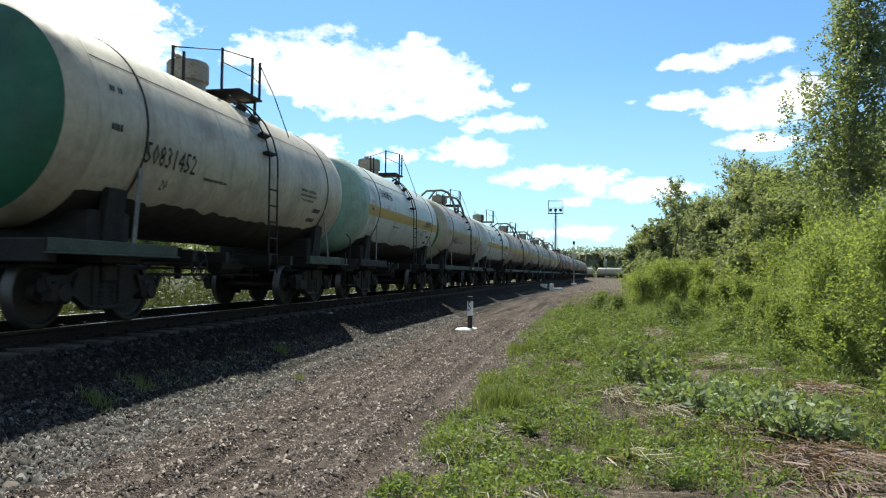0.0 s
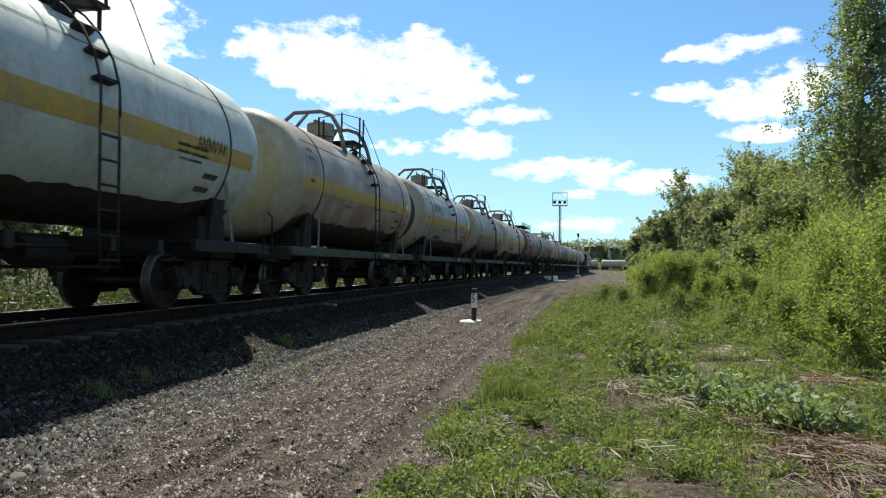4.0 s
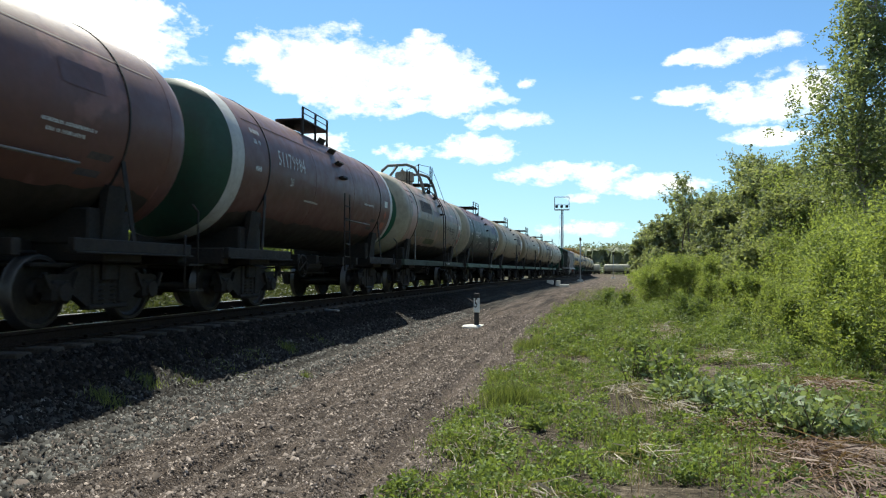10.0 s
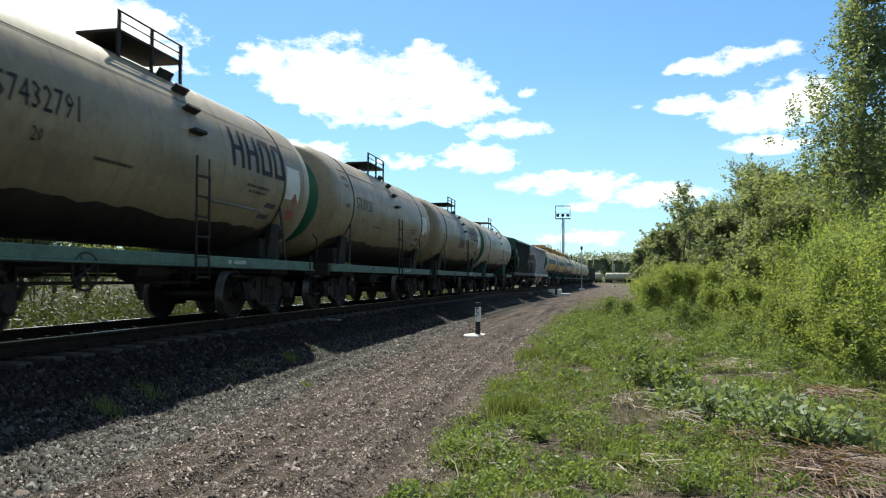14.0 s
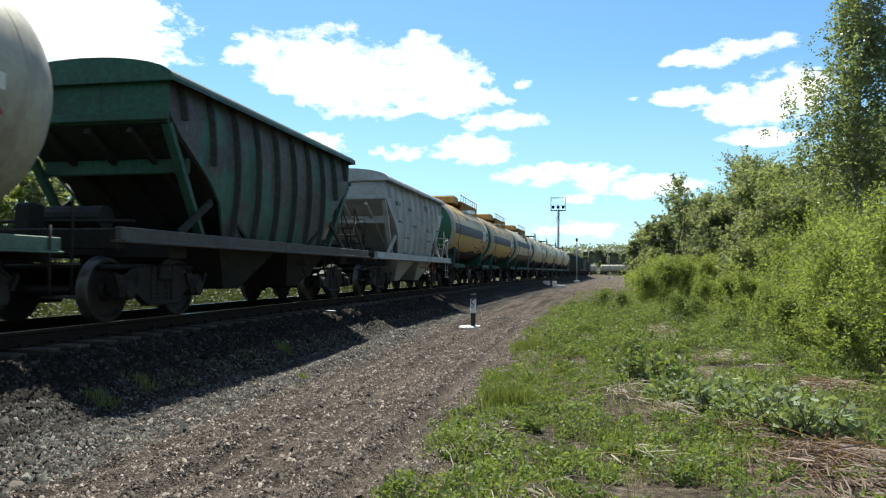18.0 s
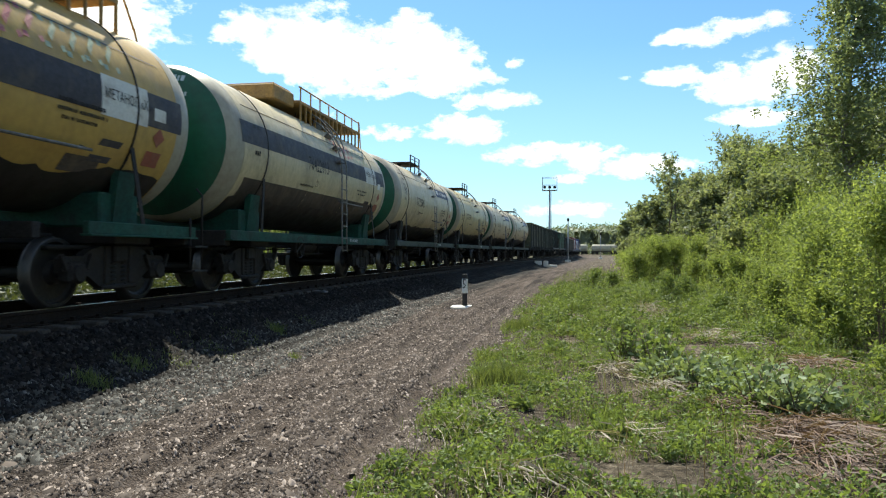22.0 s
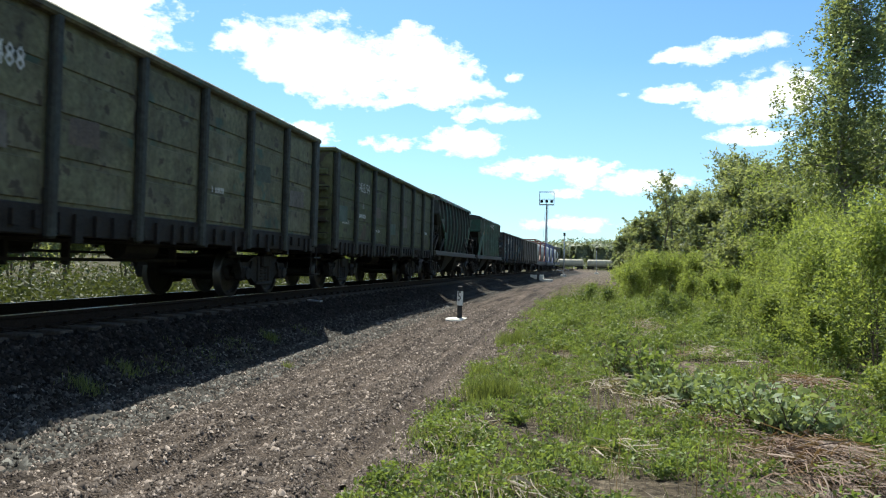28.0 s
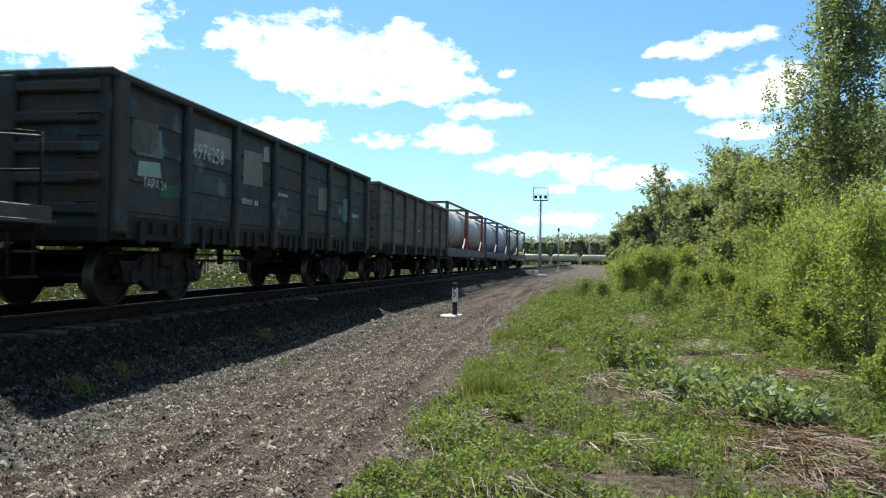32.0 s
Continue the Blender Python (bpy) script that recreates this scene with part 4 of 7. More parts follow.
def ladder(wagon, y, low, material, curved=True, key=""):
    """Ladder up the shell's flank; the upper rungs are brackets on the shell."""
    r = R_TANK
    for side in (1, -1):
        k = "ladder%.2f%.2f%s%d%d" % (y, low, material, curved, side)
        s = Shape()
        if k not in Shape.cache:
            for q in (-0.19, 0.19):
                pts = [(side * (r + 0.16), y + q, low), (side * (r + 0.14), y + q, 1.2), (side * (r + 0.13), y + q, TANK_Z - 0.1)]
                s.pipe(pts, 0.02, 5)
                if not curved:
                    s.pipe([(side * (r + 0.14) * math.cos(a), y + q, TANK_Z + (r + 0.14) * math.sin(a)) for a in np.linspace(-0.08, 0.62 if key == "short" else 1.1, 6)], 0.018, 5)
            n = int((TANK_Z - 0.2 - low) / 0.32)
            for i in range(n + 1):
                z = low + 0.05 + i * 0.32
                s.beam((side * (r + 0.15), y - 0.19, z), (side * (r + 0.15), y + 0.19, z), 0.03)
        own = part("ladder", s.mesh("ladder", M[material], k), None, wagon, "steel ladder up the flank")
        if material == "hoop_grey":
            for q in (-0.24, 0.24):
                kg = "grab%.2f%d%.2f" % (y, side, q)
                b = Shape()
                if kg not in Shape.cache:
                    b.pipe([(side * (r + h_) * math.cos(a), y + q, TANK_Z + (r + h_) * math.sin(a)) for a, h_ in ((0.42, 0.02), (0.44, 0.2), (0.7, 0.24), (0.95, 0.26), (1.2, 0.28), (1.34, 0.3), (1.36, 0.02))], 0.017, 5)
                    for a in (0.7, 1.0):
                        b.beam((side * r * math.cos(a), y + q, TANK_Z + r * math.sin(a)), (side * (r + 0.25) * math.cos(a), y + q, TANK_Z + (r + 0.25) * math.sin(a)), 0.02)
                part("grab_rail", b.mesh("grab_rail", M[material], kg), None, own, "curved grab rail over the shoulder")
        for i in range(4):
            a = 0.2 + i * 0.25
            c, d = math.cos(a), math.sin(a)
            kb = "bracket%.2f%s%d%d" % (y, material, side, i)
            b = Shape()
            if kb not in Shape.cache:
                b.beam((side * (r - 0.01) * c, y, TANK_Z + (r - 0.01) * d), (side * (r + 0.12) * c, y, TANK_Z + (r + 0.15) * d), 0.05, 0.36, up=(0, 1, 0))
            part("step_bracket", b.mesh("step_bracket", M[material], kb), None, own)


def tank_wagon(body, end, rim, middle, label, gear="deck", sill="full", sill_paint="sill_green", stripe=None, number="", number_at=(-3.2, 8.0), pale=False, group="freight train",
               straps=None, ladder_at=0.4, deck=(1.7, 0.1), ladder_paint="steel_dark", split=5, saddle_paint="steel_dark"):
    w = thing("tank_wagon", label, "tank wagon", group)
    TRAIN.append((w, middle))
    seg = 72
    lk = 1.045 if gear in ("deck", "long") else 1.0
    if straps is None:
        straps = (-3.8, 3.8) if lk > 1 else (-3.6, 3.85)
    key = "barrel%s%.2f" % (body, lk)
    s = Shape()
    if key not in Shape.cache:
        s.lathe([(y * lk, R_TANK) for y in (-4.62, -3.0, -1.5, 0, 1.5, 3.0, 4.62)], "y", (0, 0, TANK_Z), seg)
    part("barrel", s.mesh("barrel", M[body], key), None, w)
    for q in (-1, 1):
        for nm, prof, paint in (("end_rim", HEAD_LINE[:split + 1], rim), ("end_disc", HEAD_LINE[split:], end)):
            key = "%s%s%d%d%.2f" % (nm, paint, q, split, lk)
            s = Shape()
            if key not in Shape.cache:
                s.lathe([(q * (a + 4.62 * (lk - 1)), r) for a, r in prof], "y", (0, 0, TANK_Z), seg)
            part(nm, s.mesh(nm, M[paint], key), None, w)
    for y in straps:
        s = Shape()
        if "strap%.2f" % y not in Shape.cache:
            s.lathe([(y - 0.02, R_TANK), (y - 0.02, R_TANK + 0.012), (y + 0.02, R_TANK + 0.012), (y + 0.02, R_TANK)], "y", (0, 0, TANK_Z), seg, -150, 330)
        part("strap", s.mesh("strap", M["steel_dark"], "strap%.2f" % y), None, w, "thin steel hold-down strap")
    for y in (-1.35, 1.35, -4.62 * lk, 4.62 * lk):      # weld seams
        s = Shape()
        if "seam%.2f" % y not in Shape.cache:
            s.lathe([(y - 0.012, R_TANK), (y - 0.004, R_TANK + 0.004), (y + 0.004, R_TANK + 0.004), (y + 0.012, R_TANK)], "y", (0, 0, TANK_Z), seg)
        part("weld_seam", s.mesh("weld_seam", M[body], "seam%s%.2f" % (body, y)), None, w)
    # saddles and sills
    for q in (-1, 1):
        s = Shape()
        if "saddle" + saddle_paint not in Shape.cache:
            s.box(-1.15, 1.15, -0.45, 0.45, 1.1, TANK_Z - 1.22, 0.03)
            for x in (-1.05, 1.05):
                s.beam((x * 1.05, 0, 1.12), (x * 1.16, 0, TANK_Z - 0.9), 0.4, 0.12, up=(1, 0, 0))
        part("saddle", s.mesh("saddle", M[saddle_paint], "saddle" + saddle_paint), None, w, at=Matrix.Translation((0, q * 3.9, 0)))
    def bar(name, x, y0, y1, z0, z1, bevel=0.02):
        k = "%s%.2f%.2f%.2f" % (name, x, y0, y1)
        part(name, (Shape() if k in Shape.cache else Shape().box(-x, x, y0, y1, z0, z1, bevel)).mesh(name, M["steel_dark"], k), None, w)
    bar("centre_sill", 0.28, -5.35, 5.35, 0.86, 1.16)
    for q in (-1, 1):
        bar("headstock", 1.4, q * 5.3 - 0.1, q * 5.3 + 0.1, 0.862, 1.158)
        bar("body_bolster", 1.38, q * 3.9 - 0.42, q * 3.9 + 0.42, 0.864, 1.14)
        bar("end_deck", 1.3, q * 4.8 - 0.48, q * 4.8 + 0.4, 1.082, 1.142, 0.005)
        for y in (0.9, 2.0):
            bar("cross_bearer", 1.37, q * y - 0.07, q * y + 0.07, 0.92, 1.12, 0.01)
    for x in (-1.46, 1.46):
        for a, b in ((-5.4, 5.4),) if sill == "full" else ((-5.4, -2.75), (2.75, 5.4)):
            key = "sill%.2f%.2f%s" % (x, a, sill + sill_paint)
            s = Shape()
            if key not in Shape.cache:
                s.box(x - 0.05, x + 0.05, a, b, 0.99, 1.16, 0.012).box(x - 0.09, x + 0.09, a, b, 0.965, 0.995, 0.008)
                for y in (-1.9, 1.9) if sill == "full" else ((a + b) / 2,):
                    s.beam((x, y, 1.06), (x * 0.1, y, 1.04), 0.12)
            part("side_sill", s.mesh("side_sill", M[sill_paint], key), None, w, "painted side sill")
    if sill == "full":
        tagged(part("bars_on_sill", _sill_bars(), None, w, "pale unreadable stencil"), kind="stuff")
    # ragged dark sheet on the belly: grime and painted-in shade together
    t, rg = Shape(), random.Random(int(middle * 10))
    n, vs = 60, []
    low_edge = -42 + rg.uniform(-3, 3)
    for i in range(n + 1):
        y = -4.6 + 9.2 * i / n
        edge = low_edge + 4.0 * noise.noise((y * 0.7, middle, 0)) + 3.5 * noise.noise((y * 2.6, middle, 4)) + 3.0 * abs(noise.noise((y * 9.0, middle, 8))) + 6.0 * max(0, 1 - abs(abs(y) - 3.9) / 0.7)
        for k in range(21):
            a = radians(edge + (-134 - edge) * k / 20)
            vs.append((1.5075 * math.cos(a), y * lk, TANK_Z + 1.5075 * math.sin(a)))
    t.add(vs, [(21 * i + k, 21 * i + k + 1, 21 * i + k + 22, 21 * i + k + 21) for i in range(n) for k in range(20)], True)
    part("belly_grime", t, M["tank_belly_dark"], w, "black belly sheet, oily grime and underside shade in one colour")
    # straps run on to the frame; plate joint along the crown
    for y in straps:
        for x in (-1, 1):
            k = "tie%.2f%d" % (y, x)
            t = Shape()
            if k not in Shape.cache:
                a = radians(-22)
                t.beam((x * 1.515 * math.cos(a), y, TANK_Z + 1.515 * math.sin(a)), (x * 1.46, y * 1.055, 1.12), 0.09, 0.014, up=(1, 0, 0))
            part("strap_tie", t.mesh("strap_tie", M["hoop_grey" if lk == 1 else "steel_dark"], k), None, w)
    for x in (1, -1):
        k = "joint%s%d" % (body, x)
        t = Shape()
        if k not in Shape.cache:
            a0 = 32 if x > 0 else 148
            t.lathe([(-4.6, R_TANK + 0.001), (-4.6, R_TANK + 0.006), (4.6, R_TANK + 0.006), (4.6, R_TANK + 0.001)], "y", (0, 0, TANK_Z), 1, a0 - 0.4, a0 + 0.4)
        part("plate_joint", t.mesh("plate_joint", M["seam_dark"], k), None, w)
        if gear in ("deck", "long"):
            k = "rod%d" % x
            t = Shape()
            if k not in Shape.cache:
                a = radians(-27)
                q = (x * 1.6 * math.cos(a), TANK_Z + 1.6 * math.sin(a))
                t.pipe([(q[0], 0.9, q[1]), (q[0], 2.9, q[1])], 0.022, 6)
                for y in (1.0, 2.8):
                    t.beam((q[0], y, q[1]), (q[0] * 0.93, y, q[1] + 0.05), 0.03)
            part("hand_rail", t.mesh("hand_rail", M["hoop_grey"], k), None, w, "straight grab rail on the flank")
    t = Shape()
    if "handbrake" not in Shape.cache:
        t.pipe([(1.5, -2.1 + 0.24 * math.cos(a), 0.86 + 0.24 * math.sin(a)) for a in np.linspace(0, 2 * math.pi, 21)], 0.018, 5)
        for a in (0.5, 2.07, 3.64, 5.21):
            t.beam((1.5, -2.1, 0.86), (1.5, -2.1 + 0.23 * math.cos(a), 0.86 + 0.23 * math.sin(a)), 0.022)
        t.beam((1.5, -2.1, 0.86), (0.9, -2.1, 0.86), 0.04)
    part("hand_wheel", t.mesh("hand_wheel", M["steel_dark"], "handbrake"), None, w, "spoked hand brake wheel")
    bogies(w, 7.8, middle)
    couplers(w, 6.01)
    brake_gear(w)
    end_rails(w, 5.62, 0.4)
    if gear == "drum": drum_gear(w, "hatch_tan", False)
    elif gear == "hoops": drum_gear(w, "hatch_tan", True)
    elif gear == "long": long_gear(w)
    else: deck_gear(w, deck[0], deck[1])
    if ladder_at is not None:
        ladder(w, ladder_at if gear != "long" else 0.6, 0.75, ladder_paint, curved=gear not in ("long", "hoops", "drum"))
    if stripe:
        paint, a0, a1 = stripe
        for f in (0, 1):
            s = Shape()
            if "stripe%s%d%d" % (paint, a0, f) not in Shape.cache:
                b0, b1 = (a0, a1) if f == 0 else (180 - a1, 180 - a0)
                s.lathe([(-4.7, 1.5045), (4.7, 1.5045)], "y", (0, 0, TANK_Z), 6, b0, b1)
            part("stripe", s.mesh("stripe", M[paint], "stripe%s%d%d" % (paint, a0, f)), None, w, "painted band along the flank")
    ink = M["letter_pale" if pale else "letter_dark"]
    if number:
        drawn(w, "number", letters(number, 0.46), number_at[0], number_at[1], ink, 1.511, 0.76)
        drawn(w, "number", letters("20", 0.25), number_at[0] + 0.6, number_at[1] - 12, ink, 1.511, 0.76)
    return w


def _sill_bars():
    if "sillbars" not in Shape.cache:
        s = Shape()
        vs, fs = bars(8, 0.62, 0.075, 0.4)
        s.add([(1.512, 1.5 + x, 1.04 + y) for x, y, _ in vs], fs)
        s.mesh("bars", M["letter_pale"], "sillbars")
    return Shape.cache["sillbars"]


def notices(w, pale=False, danger=True, seed=0):
    """Unreadable stencils on the flank and hazard plates at the trailing end."""
    rnd = random.Random(seed)
    ink = M["letter_pale" if pale else "letter_dark"]
    for y, a, n, wd, h in ((-4.45, 22, 4, 0.45, 0.1), (-4.4, 14, 3, 0.36, 0.1), (-4.4, -6, 3, 0.3, 0.1), (2.2, -8, 9, 1.1, 0.06), (2.2, -12, 11, 1.2, 0.05), (2.3, -16, 8, 0.9, 0.05), (-1.9, -20, 8, 1.0, 0.05)):
        if rnd.random() < 0.8:
            drawn(w, "small_writing", bars(n, wd, h), y, a, ink)
    if danger:
        for y, a, size, paint in ((4.2, -4, 0.25, "plate_white"), (4.22, -19, 0.3, "hazard_red"), (4.16, -31, 0.32, "hazard_red")):
            if paint == "hazard_red" and a > -25:
                flat = ([(0, size / 2, 0), (size / 2, 0, 0), (size, size / 2, 0), (size / 2, size, 0)], [(0, 1, 2, 3)])
            else:
                flat = ([(0, 0, 0), (size * 1.2, 0, 0), (size * 1.2, size * 0.75, 0), (0, size * 0.75, 0)], [(0, 1, 2, 3)])
            drawn(w, "hazard_plate", flat, y, a, M[paint], 1.509, 1.0, "hazard plate" if paint == "plate_white" else "red hazard plate")
    for y, h in ((3.0, 0.35),):
        flat = ([(0, 0, 0), (0.45, 0, 0), (0.6, h, 0), (0.15, h, 0)], [(0, 1, 2, 3)])
        drawn(w, "dark_mark", flat, y, -34, M["black_band"], 1.508, 1.0)


# ---- hopper wagons ----
def hopper_wagon(paint, middle, label, sill_paint="steel_dark", eave=3.75, crown=4.1, ribs=10, half=4.28, foot=2.35, knee=(2.7, 2.05), roof_paint=None, overhang=0.1, rib_paint=None, end_low=3.05,
                 width=1.44, end_paint=None, slope_paint=None, angular=False, railed=(-1, 1)):
    w = thing("hopper_wagon", label, "hopper wagon", "freight train")
    TRAIN.append((w, middle))
    P, roof_paint, rib_paint = M[paint], M[roof_paint or paint], M[rib_paint or paint]
    E_, S_ = M[end_paint or paint], M[slope_paint or paint]
    # flanks: bulged sheets that draw in towards the eaves and the sill
    levels = [1.36 + (eave - 1.36) * i / 8 for i in range(9)]
    zs_, ys_ = [1.36, knee[1], end_low, eave], [foot, knee[0], half - 0.1, half]

    def bulge(z):
        return width if angular else width - 0.13 * ((z - 2.55) / 1.2) ** 2
    for x in (-1, 1):
        s = Shape()
        vs = []
        for z in levels:
            e = float(np.interp(z, zs_, ys_))
            vs += [(x * bulge(z), -e, z), (x * bulge(z), e, z), (x * (bulge(z) - 0.05), e, z), (x * (bulge(z) - 0.05), -e, z)]
        s.add(vs, [(4 * i + k, 4 * i + (k + 1) % 4, 4 * i + 4 + (k + 1) % 4, 4 * i + 4 + k) for i in range(8) for k in range(4)] + [(3, 2, 1, 0), (32, 33, 34, 35)])
        flank = part("side_wall", s, P, w)
        for i in range(ribs):
            y = -half + 0.42 + (2 * half - 0.84) * i / (ribs - 1)
            line = [z for z in levels if float(np.interp(z, zs_, ys_)) > abs(y) + 0.03]
            if len(line) > 2:
                vs = []
                for z in line:
                    q = bulge(z) + 0.02
                    g = 1.6 if angular else 1.0
                    vs += [(x * (q - 0.03), y - 0.045 * g, z), (x * (q + 0.085 * g), y - 0.02 * g, z), (x * (q + 0.085 * g), y + 0.02 * g, z), (x * (q - 0.03), y + 0.045 * g, z)]
                n = len(line)
                part("rib", Shape().add(vs, [(4 * i_ + k, 4 * i_ + k + 1, 4 * i_ + 5 + k, 4 * i_ + 4 + k) for i_ in range(n - 1) for k in range(3)]), rib_paint, flank)
    # roof
    s = Shape()
    arc = [(width + overhang, eave - 0.08), (width + overhang, eave - 0.02)] + [((width + overhang) * math.cos(radians(a)), eave - 0.02 + (crown - eave) * math.sin(radians(a))) for a in range(10, 171, 10)] + [(-width - overhang, eave - 0.02), (-width - overhang, eave - 0.08)]
    L = half + overhang
    vs = [(x, -L, z) for x, z in arc] + [(x, L, z) for x, z in arc]
    n = len(arc)
    s.add(vs, [(i, i + 1, n + i + 1, n + i) for i in range(n - 1)] + [tuple(range(n - 1, -1, -1)), tuple(range(n, 2 * n))])
    roof = part("roof", s, roof_paint, w)
    for y in (-3.0, -1.0, 1.0, 3.0):
        part("hatch", Shape().box(-0.5, 0.5, y - 0.55, y + 0.55, crown - 0.05, crown + 0.06, 0.03), roof_paint, roof)
    # ends
    for q in (-1, 1):
        y = q * (half - 0.02)
        s = Shape()
        ring = [(-width + 0.05, end_low - 0.0), (width - 0.05, end_low - 0.0), (width - 0.05, eave)] + [((width - 0.05) * math.cos(radians(a)), eave + (crown - eave - 0.02) * math.sin(radians(a))) for a in range(15, 171, 15)] + [(-width + 0.05, eave)]
        n = len(ring)
        s.add([(x, y, z) for x, z in ring] + [(x, y - q * 0.05, z) for x, z in ring], [tuple(range(n)), tuple(range(2 * n - 1, n - 1, -1))] + [(i, (i + 1) % n, n + (i + 1) % n, n + i) for i in range(n)])
        e = part("end_wall", s, E_, w)
        part("edge_beam", Shape().box(-width, width, min(y, y + q * 0.09), max(y, y + q * 0.09), end_low + 0.02, end_low + 0.16, 0.02), E_, e)
        part("inspection_plate", Shape().box(-0.35, 0.25, min(y, y + q * 0.05), max(y, y + q * 0.05), crown - 0.42, crown - 0.18, 0.015), S_, e)
        # slope sheet and its stiffeners
        s = Shape()
        a, b = Vector((0, y, end_low)), Vector((0, q * 1.5, 1.3))
        s.add([(-width + 0.06, a.y, a.z), (width - 0.06, a.y, a.z), (width - 0.06, b.y, b.z), (-width + 0.06, b.y, b.z),
               (-width + 0.06, a.y - q * 0.06, a.z + 0.04), (width - 0.06, a.y - q * 0.06, a.z + 0.04), (width - 0.06, b.y - q * 0.06, b.z + 0.04), (-width + 0.06, b.y - q * 0.06, b.z + 0.04)],
              [(0, 1, 2, 3), (7, 6, 5, 4), (0, 4, 5, 1), (1, 5, 6, 2), (2, 6, 7, 3), (3, 7, 4, 0)])
        part("slope_sheet", s, S_, w)
        for x in (-0.75, 0.0, 0.75):
            part("stiffener", Shape().beam((x, a.y + q * 0.02, a.z - 0.1), (x, b.y + q * 0.1, b.z + 0.1), 0.09, 0.1), S_, e)
        part("end_beam", Shape().box(-width + 0.1, width - 0.1, min(q * 3.5, q * 3.6), max(q * 3.5, q * 3.6), 2.35, 2.6, 0.02), E_ if not angular else S_, e)
        for x in (-1, 1):
            part("strut", Shape().beam((x * (width - 0.1), y - q * 0.06, end_low), (x * 1.25, q * 3.0, 1.32), 0.14, 0.1), rib_paint if angular else E_, w)
            part("gusset", Shape().beam((x * 1.4, q * 3.9, 1.35), (x * 1.38, q * 2.9, 1.95), 0.05, 0.12), S_, w)
            if angular:
                part("strut", Shape().beam((x * (width + 0.05), q * 3.2, eave - 0.25), (x * 1.45, q * 4.45, 1.34), 0.12, 0.1), rib_paint, w)
                part("strut", Shape().beam((x * 0.85, y + q * 0.04, eave - 0.15), (x * 0.55, q * 4.4, 1.34), 0.1, 0.1), rib_paint, w)
        if angular:
            lad = Shape()
            for x in (-0.55, -0.2):
                lad.pipe([(x, q * 4.36, 1.34), (x, q * 4.34, end_low), (x, q * 4.3, eave)], 0.018, 5)
            for i in range(7):
                lad.beam((-0.55, q * 4.35, 1.55 + 0.3 * i), (-0.2, q * 4.35, 1.55 + 0.3 * i), 0.025)
            part("ladder", lad, M["sill_grey"], w, "pale steel ladder at the end")
            part("hoop", Shape().pipe([(-0.6, q * 4.0, crown - 0.05), (-0.6, q * 4.1, crown + 0.22), (-0.2, q * 4.1, crown + 0.26), (-0.1, q * 4.1, crown + 0.02)], 0.015, 5), M["sill_grey"], roof)
        s = Shape()
        s.lathe([(-0.5, 0.0), (-0.5, 0.19), (0.5, 0.19), (0.5, 0.0)], "x", (-0.1, q * 4.3, 1.58), 14, smooth=False)
        s.pipe([(-1.1, q * 4.7, 1.5), (1.1, q * 4.6, 1.5)], 0.03)
        s.box(-0.6, -0.3, q * 4.9 - 0.15, q * 4.9 + 0.15, 1.35, 1.75, 0.03)
        part("brake_cylinder", s, M["steel_dark"], w)
        pale = M["hopper_grey"] if paint == "hopper_grey" else M["steel_dark"]
        for x in (-1.45, 1.45) if q in railed else ():
            part("hand_rail", Shape().pipe([(x, q * 5.5, 1.3), (x, q * 5.5, 2.25), (x * 0.75, q * 5.5, 2.28), (x * 0.45, q * 5.5, 2.25), (x * 0.45, q * 5.5, 1.3)], 0.02, 5), pale, w, "bent pipe railing")
            part("cross_rail", Shape().pipe([(x, q * 5.5, 1.8), (x * 0.45, q * 5.5, 1.8)], 0.015, 5), pale, w)
            part("hand_rail", Shape().pipe([(x, q * 5.5, 2.2), (x, q * 4.7, 2.1), (x, q * 4.2, 1.35)], 0.02, 5), pale, w, "bent pipe railing")
            if not angular:
                for dx in (0.0, 0.36):
                    xx = x - math.copysign(dx, x)
                    part("stringer", Shape().beam((xx, q * 5.45, 1.37), (xx, q * 4.62, 2.02), 0.04, 0.1), pale, w)
                    part("stair_rail", Shape().pipe([(xx, q * 5.4, 1.4), (xx, q * 5.35, 1.95), (xx, q * 5.1, 2.02), (xx, q * 4.62, 2.5), (xx, q * 4.6, 2.02)], 0.017, 5), pale, w)
                for k in range(3):
                    part("tread", Shape().box(min(x, x - math.copysign(0.36, x)), max(x, x - math.copysign(0.36, x)), q * (5.25 - 0.25 * k) - 0.09, q * (5.25 - 0.25 * k) + 0.09, 1.54 + 0.2 * k, 1.57 + 0.2 * k), pale, w)
            s = Shape().pipe([(x, q * 5.4, 0.5), (x, q * 5.4, 1.2)], 0.018, 5).pipe([(x, q * 5.0, 0.5), (x, q * 5.0, 1.2)], 0.018, 5)
            for z in (0.5, 0.8):
                s.box(x - 0.08, x + 0.08, q * 5.2 - 0.2, q * 5.2 + 0.2, z, z + 0.03)
            part("step", s, pale, w, "two-rung entry step")
    # frame
    s = Shape().box(-0.28, 0.28, -5.5, 5.5, 0.98, 1.3, 0.02)
    for q in (-1, 1):
        part("headstock", Shape().box(-1.5, 1.5, q * 5.45 - 0.1, q * 5.45 + 0.1, 1.05, 1.34, 0.02), M["steel_dark"], w)
        part("cross_bearer", Shape().box(-1.4, 1.4, q * 3.9 - 0.25, q * 3.9 + 0.25, 0.95, 1.3, 0.02), M["steel_dark"], w)
    part("centre_sill", s, M["steel_dark"], w)
